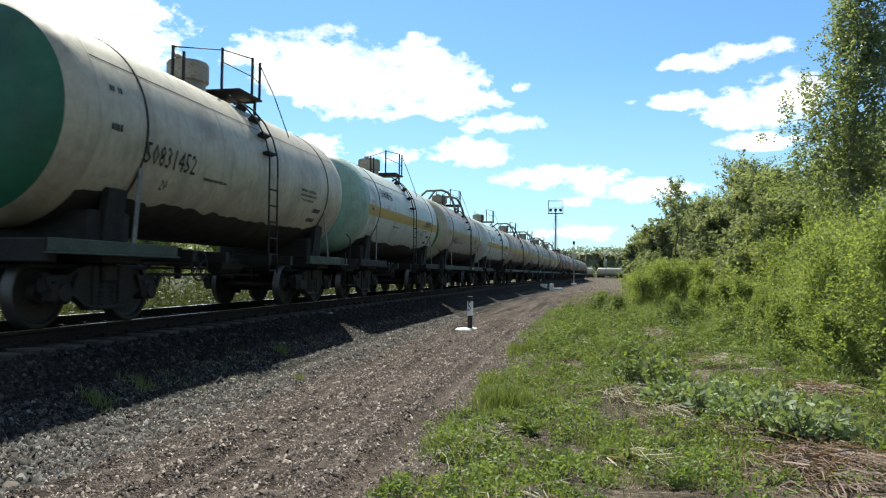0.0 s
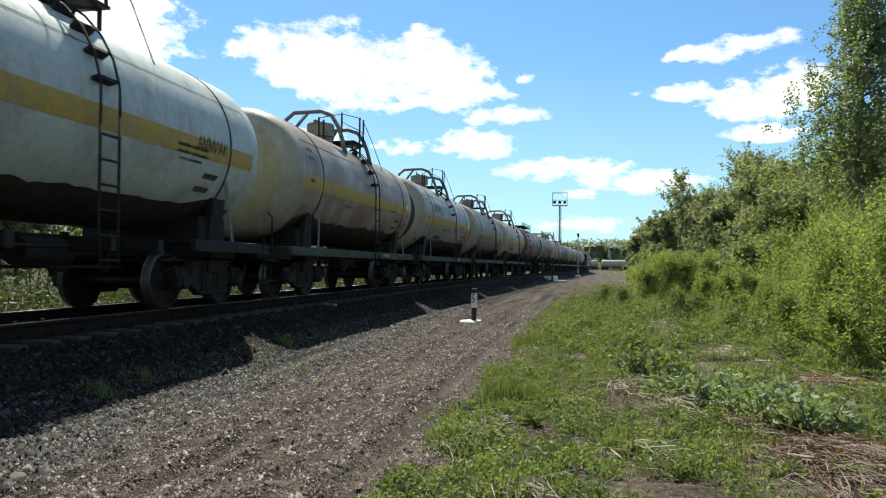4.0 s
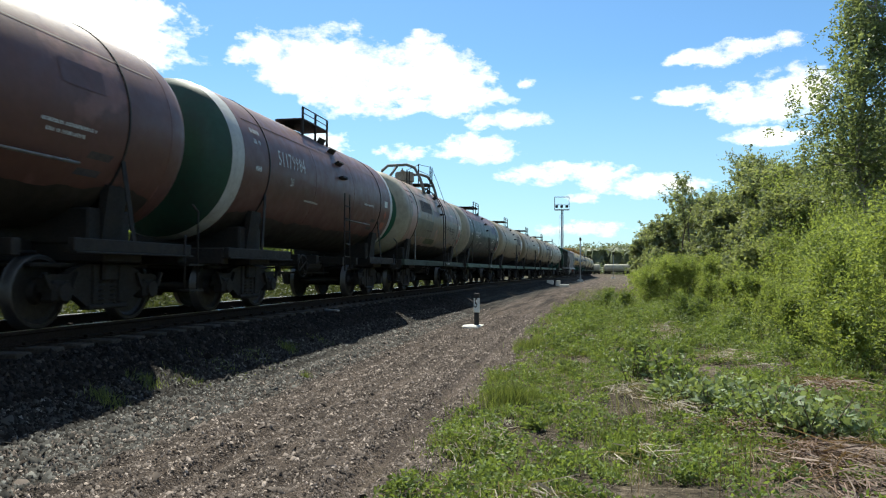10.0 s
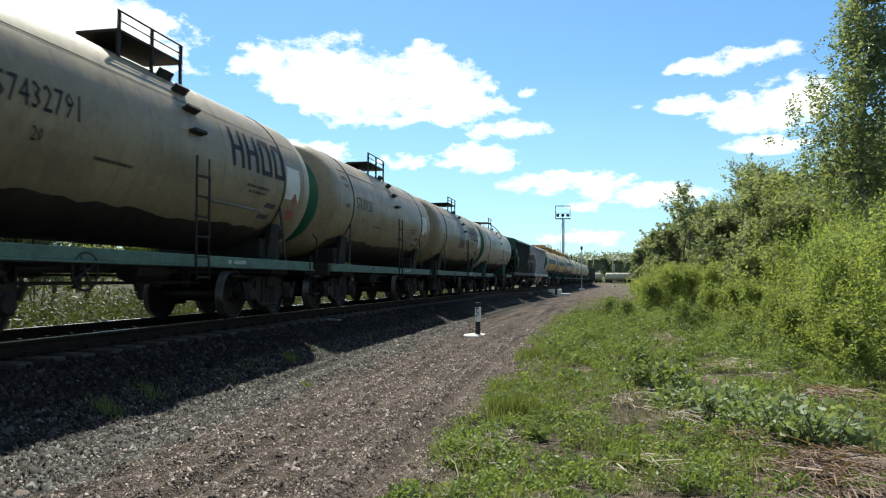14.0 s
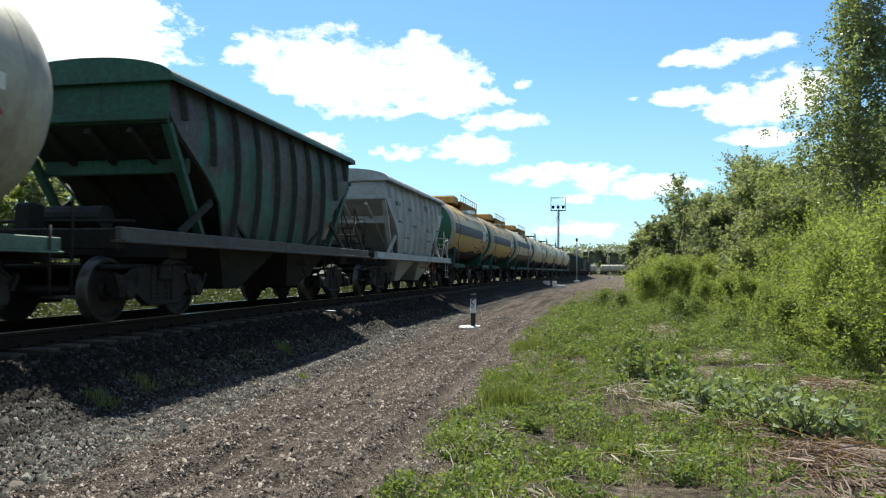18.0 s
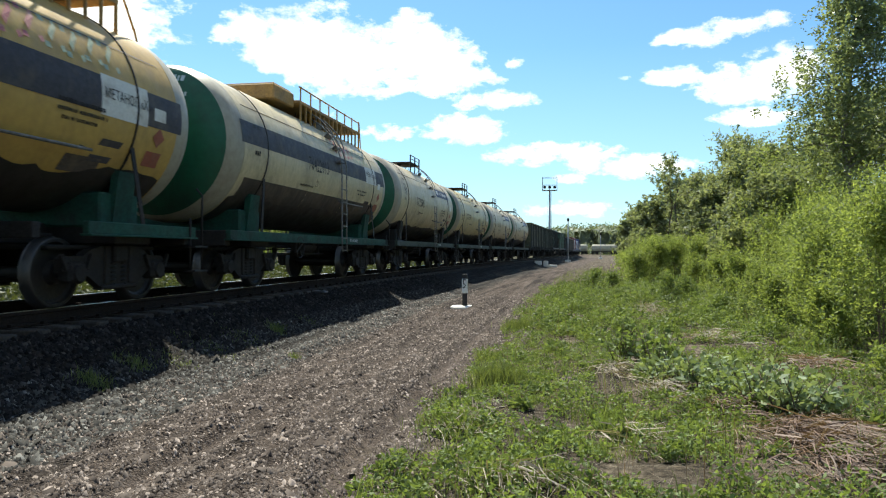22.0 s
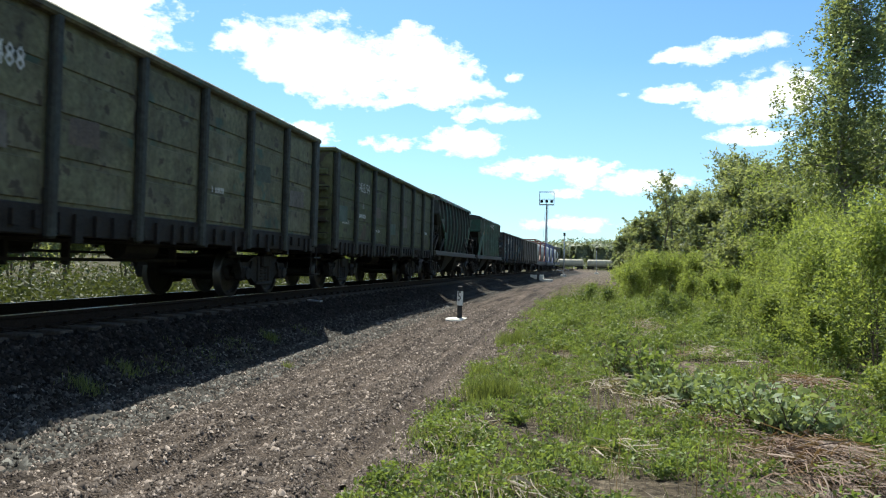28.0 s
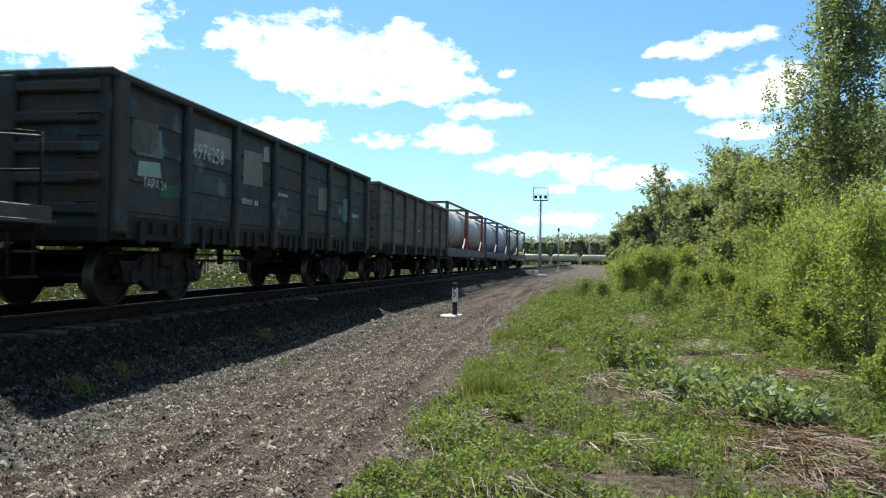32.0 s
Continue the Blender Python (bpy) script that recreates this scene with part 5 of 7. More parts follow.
    for x in (-1.52, 1.52):
        part("side_sill", Shape().box(x - 0.06, x + 0.06, -5.55, 5.55, 1.18, 1.36, 0.015).box(x - 0.12, x + 0.12, -5.55, 5.55, 1.14, 1.19, 0.01), M[sill_paint], w)
    # discharge funnels
    for y in (-1.45, 1.45):
        s = Shape()
        top = [(-1.45, y - 1.3, 1.3), (1.45, y - 1.3, 1.3), (1.45, y + 1.3, 1.3), (-1.45, y + 1.3, 1.3)]
        low = [(-1.0, y - 0.3, 0.42), (1.0, y - 0.3, 0.42), (1.0, y + 0.3, 0.42), (-1.0, y + 0.3, 0.42)]
        s.add(top + low, [(0, 1, 5, 4), (1, 2, 6, 5), (2, 3, 7, 6), (3, 0, 4, 7), (4, 5, 6, 7)])
        part("funnel", s, S_ if slope_paint else P, w, "sloping discharge funnel")
    for y in (1.1, 2.4):
        s = Shape()
        s.pipe([(1.5 + 0.02, y + 0.26 * math.cos(a), 0.92 + 0.26 * math.sin(a)) for a in np.linspace(0, 2 * math.pi, 17)], 0.018, 5)
        s.beam((1.5, y, 0.92), (0.8, y, 0.92), 0.04)
        part("hand_wheel", s, M["hazard_red"] if paint == "hopper_grey" else M["steel_dark"], w, "hand wheel for the discharge")
    bogies(w, 7.8, middle)
    couplers(w, 6.01)
    return w


def on_side(w, name, flat, x, y0, z0, material, squeeze=0.85):
    vs, fs = flat
    s = Shape().add([(x, y0 + a * squeeze, z0 + b) for a, b, _ in vs], fs)
    return tagged(part(name, s, material, w), kind="stuff" if len(fs) > 3 else "")


# ---- gondolas ----
def gondola(paint, middle, label, number="", top=3.34, seed=0, end_paint=None):
    w = thing("gondola_wagon", label, "gondola wagon", "freight train")
    TRAIN.append((w, middle))
    P, rnd = M[paint], random.Random(seed)
    half, width, floor = 6.36, 1.5, 1.14
    bay = 2 * (half - 0.2) / 7
    for x in (-1, 1):
        for i in range(7):
            y0, y1 = -half + 0.2 + i * bay, -half + 0.2 + (i + 1) * bay
            a0, a1 = (-half + 0.02 if i == 0 else y0 + 0.01), (half - 0.02 if i == 6 else y1 - 0.01)
            panel = part("side_panel", Shape().box(min(x * (width - 0.05), x * width), max(x * (width - 0.05), x * width), a0, a1, floor + 0.1, top - 0.08), P, w)
            n = 4
            for k in range(n):      # pressed fields
                z0 = floor + 0.24 + k * (top - floor - 0.4) / n
                part("pressing", Shape().box(min(x * (width - 0.01), x * (width + 0.022)), max(x * (width - 0.01), x * (width + 0.022)), y0 + 0.14, y1 - 0.14, z0 + 0.03, z0 + (top - floor - 0.4) / n - 0.05, 0.015), P, panel)
        for i in range(8):
            y = -half + 0.2 + i * bay
            wd = 0.075 if 0 < i < 7 else 0.14
            s = Shape().box(min(x * width, x * (width + 0.12)), max(x * width, x * (width + 0.12)), y - wd, y + wd, floor - 0.18 if 0 < i < 7 else floor - 0.05, top - 0.06, 0.03)
            part("post", s, M["hopper_rib"] if paint in ("gondola_olive", "gondola_green") else P, w)
        s = Shape().box(min(x * (width - 0.06), x * (width + 0.13)), max(x * (width - 0.06), x * (width + 0.13)), -half, half, top - 0.12, top, 0.03)
        part("top_rail", s, P, w)
        s = Shape().box(min(x * (width - 0.08), x * (width + 0.03)), max(x * (width - 0.08), x * (width + 0.03)), -half + 0.05, half - 0.05, floor - 0.14, floor + 0.22, 0.015)
        part("lower_sill", s, M["steel_dark"], w)
        for i in range(7):          # door catches and torsion arms hang below the sill
            for k in range(5):
                y = -half + 0.2 + i * bay + bay * (k + 0.5 + rnd.uniform(-0.15, 0.15)) / 5
                h = rnd.uniform(0.12, 0.34)
                xx = x * (width + 0.05)
                part("door_catch", Shape().box(xx - 0.03, xx + 0.03, y - rnd.uniform(0.03, 0.07), y + rnd.uniform(0.03, 0.08), floor + 0.1 - h, floor + 0.14), M["steel_dark"], w)
    for q in (-1, 1):
        y = q * half
        s = Shape().box(-width, width, min(y - q * 0.06, y), max(y - q * 0.06, y), floor, top - 0.05)
        e = part("end_wall", s, M[end_paint or paint], w)
        for k in range(5):
            z = floor + 0.2 + k * 0.42
            part("end_rib", Shape().box(-width + 0.1, width - 0.1, min(y, y + q * 0.09), max(y, y + q * 0.09), z, z + 0.16, 0.035), M[end_paint or paint], e)
        part("end_post", Shape().box(-0.12, 0.12, min(y, y + q * 0.12), max(y, y + q * 0.12), floor, top - 0.06, 0.03), M[end_paint or paint], e)
        part("end_top_rail", Shape().box(-width - 0.1, width + 0.1, min(y - q * 0.1, y + q * 0.06), max(y - q * 0.1, y + q * 0.06), top - 0.1, top + 0.02, 0.03), M[end_paint or paint], e)
        s = Shape()
        for z in (1.5, 1.8, 2.1, 2.4, 2.7, 3.0):
            s.pipe([(1.15, y + q * 0.05, z), (1.15, y + q * 0.16, z), (1.45, y + q * 0.16, z), (1.45, y + q * 0.05, z)], 0.014, 4)
        part("end_step", s, M["steel_dark"], w)
    s = Shape().box(-width, width, -half + 0.1, half - 0.1, floor - 0.06, floor, 0)
    s.box(-0.3, 0.3, -half, half, 0.95, floor - 0.03, 0.02)
    for q in (-1, 1):
        s.box(-1.45, 1.45, q * 4.325 - 0.3, q * 4.325 + 0.3, 0.92, floor - 0.03, 0.02)
        s.box(-1.5, 1.5, q * half - 0.12, q * half + 0.12, 0.95, floor + 0.06, 0.03)
    for i in range(6):
        y = -half + 0.2 + (i + 1) * bay
        s.box(-1.45, 1.45, y - 0.08, y + 0.08, 0.98, floor - 0.03, 0.02)
    part("floor_frame", s, M["steel_dark"], w)
    # remnants of paint and writing in the bays
    ink = M["letter_pale"]
    X = width + 0.026
    for i in range(7):
        y0 = -half + 0.3 + i * bay
        if i == 1 and number:
            on_side(w, "number", letters(number, 0.4), X, y0 - 0.02, top - 0.98, ink, 0.78)
            on_side(w, "number", letters("20", 0.2), X, y0 + 0.55, top - 1.42, ink, 0.8)
            on_side(w, "writing", letters("ТАРА 24", 0.2), X, y0 - bay + 0.5, floor + 0.62, ink, 0.8)
        if rnd.random() < 0.5:
            on_side(w, "small_writing", bars(rnd.randint(3, 7), rnd.uniform(0.5, 1.1), rnd.uniform(0.06, 0.13)), X, y0 + 0.2, floor + rnd.uniform(0.35, 1.0), ink)
        if rnd.random() < 0.4:
            c = rnd.choice(["patch_dark", "sill_green", "end_dark", "gondola_brown"])
            h, wd, z = rnd.uniform(0.25, 0.5), rnd.uniform(0.4, 0.9), floor + rnd.uniform(0.5, 1.2)
            on_side(w, "paint_patch", ([(0, 0, 0), (wd, 0.02, 0), (wd - 0.03, h, 0), (0.02, h - 0.03, 0)], [(0, 1, 2, 3)]), X + 0.002, y0 + 0.2, z, M[c], 1.0)
    brake_gear(w)
    bogies(w, 8.65, middle)
    couplers(w, 6.96)
    end_rails(w, 6.55, -0.1, "g")
    return w


# ---- flat wagons with tank containers ----
def tank_container(frame_paint, middle, dy, label):
    c = thing("tank_container", label, "tank container", "tank containers")
    TRAIN.append((c, middle, dy))
    L, W, z0, z1 = 3.03, 1.22, 1.32, 3.91
    F = M[frame_paint]
    s = Shape().lathe([(-2.75, 0.0), (-2.72, 0.45), (-2.62, 0.8), (-2.45, 1.05), (-2.25, 1.13), (2.25, 1.13), (2.45, 1.05), (2.62, 0.8), (2.72, 0.45), (2.75, 0.0)], "y", (0, 0, 2.66), 32)
    part("vessel", s, M["container_white"], c, "white cylindrical vessel")
    for q in (-1, 1):
        for x in (-1, 1):
            part("corner_post", Shape().box(x * W - 0.08, x * W + 0.08, q * L - 0.08, q * L + 0.08, z0, z1, 0.01), F, c)
            part("brace", Shape().beam((x * W, q * L, z0 + 0.9), (x * W, q * (L - 1.1), z0 + 0.08), 0.08), F, c)
        part("end_beam", Shape().box(-W, W, q * L - 0.07, q * L + 0.07, z1 - 0.12, z1, 0.01).box(-W, W, q * L - 0.07, q * L + 0.07, z0, z0 + 0.14, 0.01), F, c)
        part("end_brace", Shape().beam((-W, q * L, z1 - 0.5), (-0.4, q * L, z1 - 0.05), 0.08).beam((W, q * L, z1 - 0.5), (0.4, q * L, z1 - 0.05), 0.08), F, c)
    for x in (-1, 1):
        part("top_rail", Shape().box(x * W - 0.06, x * W + 0.06, -L, L, z1 - 0.1, z1, 0.01), F, c)
        part("bottom_rail", Shape().box(x * W - 0.06, x * W + 0.06, -L, L, z0, z0 + 0.12, 0.01), F, c)
    s = Shape().box(-0.3, 0.3, -1.6, 1.6, z1 - 0.13, z1 - 0.1).lathe([(3.7, 0.3), (3.86, 0.3), (3.9, 0.0)], "z", (0, 0, 0), 16, smooth=False)
    part("walkway", s, M["galvanised"], c)
    return c


def flat_wagon(middle, label):
    w = thing("flat_wagon", label, "flat wagon", "freight train")
    TRAIN.append((w, middle))
    s = Shape()
    for x in (-1.3, 1.3):
        s.box(x - 0.1, x + 0.1, -6.55, 6.55, 0.98, 1.3, 0.02)
    s.box(-0.3, 0.3, -6.6, 6.6, 0.92, 1.3, 0.02)
    for i in range(9):
        y = -6.5 + 13.0 * i / 8
        s.box(-1.4, 1.4, y - 0.1, y + 0.1, 1.0, 1.31, 0.02)
    part("frame", s, M["frame_black"], w)
    bogies(w, 9.3, middle)
    couplers(w, 7.1)
    brake_gear(w)
    end_rails(w, 6.75, -0.6, "f")
    return w


# ---- the train, wagon by wagon ----
def build_train():
    u = 0.0
    mids = []
    for i in range(34):
        ln = 12.02 if i < 25 else 12.2 if i in (27, 28) else 13.92 if i in (25, 26, 29, 30) else 14.2
        mids.append(u + ln / 2 + (0.35 if i in (25, 26) else 0.1 if 20 < i < 25 else 0.0))
        u += ln
    yb, db = ("yellow_band", -12, 0), ("dull_band", -10, 1)
    w = tank_wagon("tank_cream", "end_green", "tank_cream", mids[0], "cream tank wagon with a green end disc and hatch drum", "drum", "short", number="50831452", number_at=(-3.6, -22), split=3)
    notices(w, danger=False)
    w = tank_wagon("tank_mint", "end_mint", "end_mint", mids[1], "white tank wagon with a yellow band and pale mint ends", "drum", "short", "steel_dark", yb, "50868967", (-3.35, 9))
    notices(w, danger=False, seed=2)
    shell_patch(w, "paint_patch", -4.5, -4.0, -4, 6, M["tank_grey"])
    for dx, sz in ((-1.0, 0.42), (-0.25, 0.34)):
        s = Shape().add([(dx, -5.47, 1.95), (dx + sz, -5.46, 1.95), (dx + sz, -5.465, 2.3), (dx, -5.475, 2.3)], [(0, 1, 2, 3)])
        part("hazard_plate", s, M["hazard_red"], w, "red hazard plate")
    drawn(w, "writing", letters("АММИАК", 0.3), 2.75, -9, M["letter_dark"], squeeze=0.7)
    drawn(w, "writing", letters("С ГОРКИ НЕ СПУСКАТЬ", 0.2), 1.1, -24, M["letter_dark"], squeeze=0.62)
    w = tank_wagon("tank_grey", "end_olive", "rim_cream", mids[2], "dirty grey tank wagon with hoops and a dull yellow band", "hoops", stripe=db, number="50885391", number_at=(-3.5, -26))
    notices(w, seed=3)
    w = tank_wagon("tank_mint", "end_mint", "tank_mint", mids[3], "white tank wagon with a yellow band and hatch drum", "drum", "short", "steel_dark", yb, "57408277", (-3.4, 1))
    notices(w, danger=False, seed=4)
    drawn(w, "writing", letters("АММИАК", 0.3), 2.75, -9, M["letter_dark"], squeeze=0.7)
    w = tank_wagon("tank_rusty", "end_sand", "rim_cream", mids[4], "rust-streaked tan tank wagon with a yellow band", "hoops", stripe=yb)
    notices(w, seed=5)
    w = tank_wagon("tank_silver", "end_dark", "rim_cream", mids[5], "grey tank wagon with yellow band, hoops and dark green ends", "hoops", stripe=yb, number="58220021", number_at=(-3.25, 5))
    shell_patch(w, "paint_patch", -3.45, -1.3, 3, 16, M["primer_grey"], 1.5055)
    shell_patch(w, "paint_patch", -3.4, -2.0, -27, -14, M["primer_tan"], 1.5055)
    shell_patch(w, "paint_patch", -2.6, -1.4, -37, -30, M["sill_green"], 1.5055)
    shell_patch(w, "paint_patch", 3.0, 3.5, -2, 14, M["primer_tan"], 1.5055)
    drawn(w, "writing", letters("С ГОРКИ НЕ СПУСКАТЬ", 0.24), -1.35, -24, M["letter_dark"], squeeze=0.62)
    notices(w, seed=6)
    w = tank_wagon("tank_olive", "end_dark", "rim_cream", mids[6], "dark olive-grey tank wagon with hoops and a faint band", "hoops", stripe=db, number="58219510", number_at=(-3.65, 3), pale=True, ladder_at=0.9)
    notices(w, True, False, 7)
    w = tank_wagon("tank_patched", "end_green", "rim_cream", mids[7], "patched grey and tan tank wagon with hoops and pale band", "hoops", stripe=yb, number="58214974", number_at=(-3.7, -11))
    shell_patch(w, "paint_patch", -2.6, -1.2, -32, -23, M["sill_green"], 1.506)
    shell_patch(w, "paint_patch", -3.4, -1.4, -22, -9, M["primer_tan"], 1.5055)
    shell_patch(w, "paint_patch", 1.9, 3.4, 1, 22, M["primer_tan"], 1.5055)
    shell_patch(w, "paint_patch", 0.4, 1.5, 2, 18, M["primer_grey"], 1.5055)
    notices(w, seed=8)
    w = tank_wagon("tank_red", "end_olive", "tank_red_dull", mids[8], "red-brown tank wagon with a long walkway and olive ends", "deck", "short", "steel_dark", number="50598515", number_at=(-3.5, -9), pale=True, deck=(5.6, -1.4), ladder_at=-3.9)
    shell_patch(w, "paint_patch", 2.5, 3.3, 8, 20, M["tank_red_dull"], 1.506)
    notices(w, True, False, 9)
    w = tank_wagon("tank_red_dull", "end_dark", "container_white", mids[9], "dull red tank wagon with a white rim round dark green ends", "deck", "short", "steel_dark", split=2, number="51179984", number_at=(-3.4, 0), pale=True)
    notices(w, True, True, 10)
    w = tank_wagon("tank_motley", "end_green", "rim_cream", mids[10], "tan tank wagon patched grey and pink, with hoops", "hoops", number="57458868", number_at=(-2.75, 9))
    shell_patch(w, "paint_patch", -3.0, -1.2, 7, 24, M["patch_dark"], 1.506)
    shell_patch(w, "paint_patch", -3.5, -1.0, -30, -4, M["tank_olive"], 1.506)
    shell_patch(w, "paint_patch", -1.6, 0.0, -40, -31, M["end_olive"], 1.506)
    shell_patch(w, "paint_patch", -1.0, 4.4, 5, 14, M["primer_mauve"], 1.5055)
    shell_patch(w, "paint_patch", 2.3, 4.1, -34, 2, M["primer_grey"], 1.505)
    shell_patch(w, "paint_patch", 2.5, 4.0, 18, 36, M["tank_olive"], 1.5055)
    shell_patch(w, "paint_patch", 1.0, 2.1, -30, -14, M["primer_tan"], 1.505)
    drawn(w, "writing", letters("С ГОРКИ НЕ СПУСКАТЬ", 0.22), 0.75, -12, M["letter_dark"], squeeze=0.6)
    notices(w, seed=11)
    w = tank_wagon("tank_teal", "end_green", "rim_cream", mids[11], "dark teal tank wagon with a maroon crown and a cream rim", "deck", sill_paint="sill_bright", number="51746527", number_at=(-3.25, -13), pale=True)
    for f in (0, 1):
        shell_patch(w, "crown_paint", -4.6, 4.6, 28 if f == 0 else 90, 90 if f == 0 else 152, M["tank_maroon"], 1.5045)
    shell_patch(w, "paint_patch", 2.2, 4.0, 8, 24, M["blue_band"], 1.507)
    notices(w, True, True, 12)
    for i, (body, end, rim, num) in enumerate((("tank_sand", "end_green", "end_sand", "57432791"), ("tank_sand", "end_green", "tank_sand", "57133126"), ("tank_sand", "end_sand", "tank_sand", "57436574"))):
        w = tank_wagon(body, end, rim, mids[12 + i], ("sand-yellow tank wagon with large dark marks on its flank", "sand-coloured tank wagon with a green end disc", "sand-coloured tank wagon with a black oil stain round the hatch")[i], "deck", sill_paint="sill_bright", number=num if i < 2 else "", number_at=(-3.6, -8))
        if i != 1:
            for k in range(4):
                vs, fs = [], []
                for a0, a1, b0, b1 in [(e, e + 0.1, 0.09 * j, 0.09 * j + 0.09) for e in (0, 0.34) for j in range(8)] + [(0.1, 0.34, 0.31, 0.4) if k < 2 else (0.1, 0.34, 0.0, 0.09)] + ([(0.1, 0.34, 0.63, 0.72)] if k > 1 else []):
                    fs.append(tuple(range(len(vs), len(vs) + 4)))
                    vs += [(a0, b0, 0), (a1, b0, 0), (a1, b1, 0), (a0, b1, 0)]
                drawn(w, "brand_mark", (vs, fs), 1.6 + k * 0.58, -1, M["letter_dark"], 1.51, 1.0)
        if i == 2:
            shell_patch(w, "oil_stain", -0.9, 0.35, -20, 175, M["tank_oil"], 1.506, "black oil stain run down from the hatch")
        shell_patch(w, "pale_band", 3.9, 4.6, -14, 12, M["plate_white"], 1.506)
        notices(w, seed=13 + i)
    w = tank_wagon("tank_bone", "end_green", "tank_bone", mids[15], "off-white tank wagon with bright green ends", "deck", saddle_paint="sill_deep", number="73974503", number_at=(-3.25, -3), deck=(1.0, -0.4), ladder_paint="hoop_grey", split=3, sill="short", sill_paint="sill_bright")
    notices(w, seed=16)
    hopper_wagon("hopper_side", mids[16], "dirty green ribbed hopper wagon with an arched roof", "sill_grey", railed=(1,), end_paint="hopper_green", slope_paint="hopper_shaded", rib_paint="hopper_rib", roof_paint="hopper_green")
    w = hopper_wagon("hopper_grey", mids[17], "pale grey ribbed hopper wagon with an arched roof", "hopper_grey", railed=(1,))
    for y, z, n, wd, h in ((-3.6, 2.95, 6, 0.8, 0.16), (-1.9, 2.9, 5, 0.6, 0.12), (0.5, 3.1, 6, 0.7, 0.2), (-3.2, 2.4, 7, 0.7, 0.1), (-1.2, 2.35, 6, 0.7, 0.1), (0.9, 2.3, 7, 0.8, 0.12), (2.6, 2.4, 7, 0.7, 0.1), (1.0, 1.9, 8, 0.8, 0.1), (-2.3, 1.9, 7, 0.7, 0.08)):
        on_side(w, "small_writing", bars(n, wd, h), 1.535, y, z, M["letter_dark"])
    on_side(w, "dark_plate", ([(0, 0, 0), (0.45, 0, 0), (0.45, 0.55, 0), (0, 0.55, 0)], [(0, 1, 2, 3)]), 1.45, 2.6, 1.5, M["patch_dark"], 1.0)
    for i in range(3):
        w = tank_wagon("tank_ochre" if i < 2 else "tank_ivory", "end_green", "rim_cream", mids[18 + i], ("ochre methanol tank wagon with a black band and green ends", "ochre methanol tank wagon with sprayed marks over its black band", "ivory methanol tank wagon with a black band and a dark belly")[i],
                       "long", "short" if i < 2 else "full", "sill_deep", None, ("76407139", "76407007", "76422013")[i], (-1.9, 18) if i < 2 else (-1.6, -8), split=3, ladder_at=0.6 if i == 2 else None, ladder_paint="hoop_grey", saddle_paint="sill_deep")
        lo, hi = (-8, 11) if i < 2 else (1, 18)
        for f in (0, 1):
            s = Shape().lathe([(-4.95, 1.5045), (3.0, 1.5045)], "y", (0, 0, TANK_Z), 6, *((lo, hi) if f == 0 else (180 - hi, 180 - lo)))
            part("stripe", s, M["black_band"], w, "black band along the flank")
            s = Shape().lathe([(4.05, 1.5045), (4.95, 1.5045)], "y", (0, 0, TANK_Z), 6, *((lo, hi) if f == 0 else (180 - hi, 180 - lo)))
            part("stripe", s, M["black_band"], w, "black band along the flank")
        shell_patch(w, "name_plate", 3.0, 4.05, lo - 1, hi + 1, M["plate_white"], 1.506)
        drawn(w, "writing", letters("МЕТАНОЛ «Х»", 0.2), 3.05, (lo + hi) / 2 - 3, M["letter_dark"], 1.511, 0.75)
        shell_patch(w, "dark_mark", 2.6, 3.3, -42, -32, M["patch_dark"], 1.506)
        for k in range(8):
            c = M["graffiti_red" if k < 4 else "graffiti_teal"]
            drawn(w, "sprayed_mark", ([(0, 0, 0), (0.09, 0, 0), (0.12, 0.45, 0), (0.03, 0.45, 0), (0.09, 0.2, 0), (0.26, 0.42, 0), (0.3, 0.34, 0), (0.12, 0.1, 0), (0.28, 0.0, 0), (0.35, 0.03, 0), (0.3, 0.44, 0), (0.24, 0.42, 0)],
                                      [(0, 1, 2, 3), (4, 5, 6, 7), (8, 9, 10, 11)]), 0.6 + k * 0.36, (16 if i < 2 else 22) - (k % 3), c, 1.509, 1.0)
        # words on the green end
        s = Shape()
        for z, n, wd, h in ((3.9, 9, 1.1, 0.13), (3.78, 8, 0.8, 0.06), (3.6, 12, 1.4, 0.08), (3.5, 11, 1.0, 0.05), (3.34, 8, 0.5, 0.06), (3.24, 7, 0.6, 0.06)):
            vs, fs = bars(n, wd, h)
            s.add([(-wd / 2 + x, -head_at(math.hypot(-wd / 2 + x, z + y - TANK_Z)) - 0.008, z + y) for x, y, _ in vs], fs)
        part("small_writing", s, M["letter_pale"], w)
        if i == 0:
            p = part("name_plate", Shape().box(-0.75, 0.55, -5.71, -5.67, 2.72, 3.14, 0.005), M["plate_white"], w, "white name plate")
            vs, fs = letters("МЕТАНОЛ «Х»", 0.22)
            part("writing", Shape().add([(-0.7 + x * 0.86, -5.716, 2.85 + y) for x, y, _ in vs], fs), M["letter_dark"], p)
        notices(w, seed=20 + i)
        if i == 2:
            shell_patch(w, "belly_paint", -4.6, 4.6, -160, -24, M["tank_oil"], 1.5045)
    for i, (body, num) in enumerate((("tank_ivory", "76732882"), ("tank_lemon", "51652857"), ("tank_ivory", "76732601"), ("tank_ivory", "76732767"))):
        w = tank_wagon(body, "end_green", "rim_cream", mids[21 + i], "lemon-cream tank wagon with green ends" if i == 1 else "cream tank wagon with green ends and a blue name band", "deck", number=num, number_at=(-3.05, -14) if i == 1 else (-2.6, -13), deck=(1.6, -0.3), ladder_paint="hoop_grey", split=3)
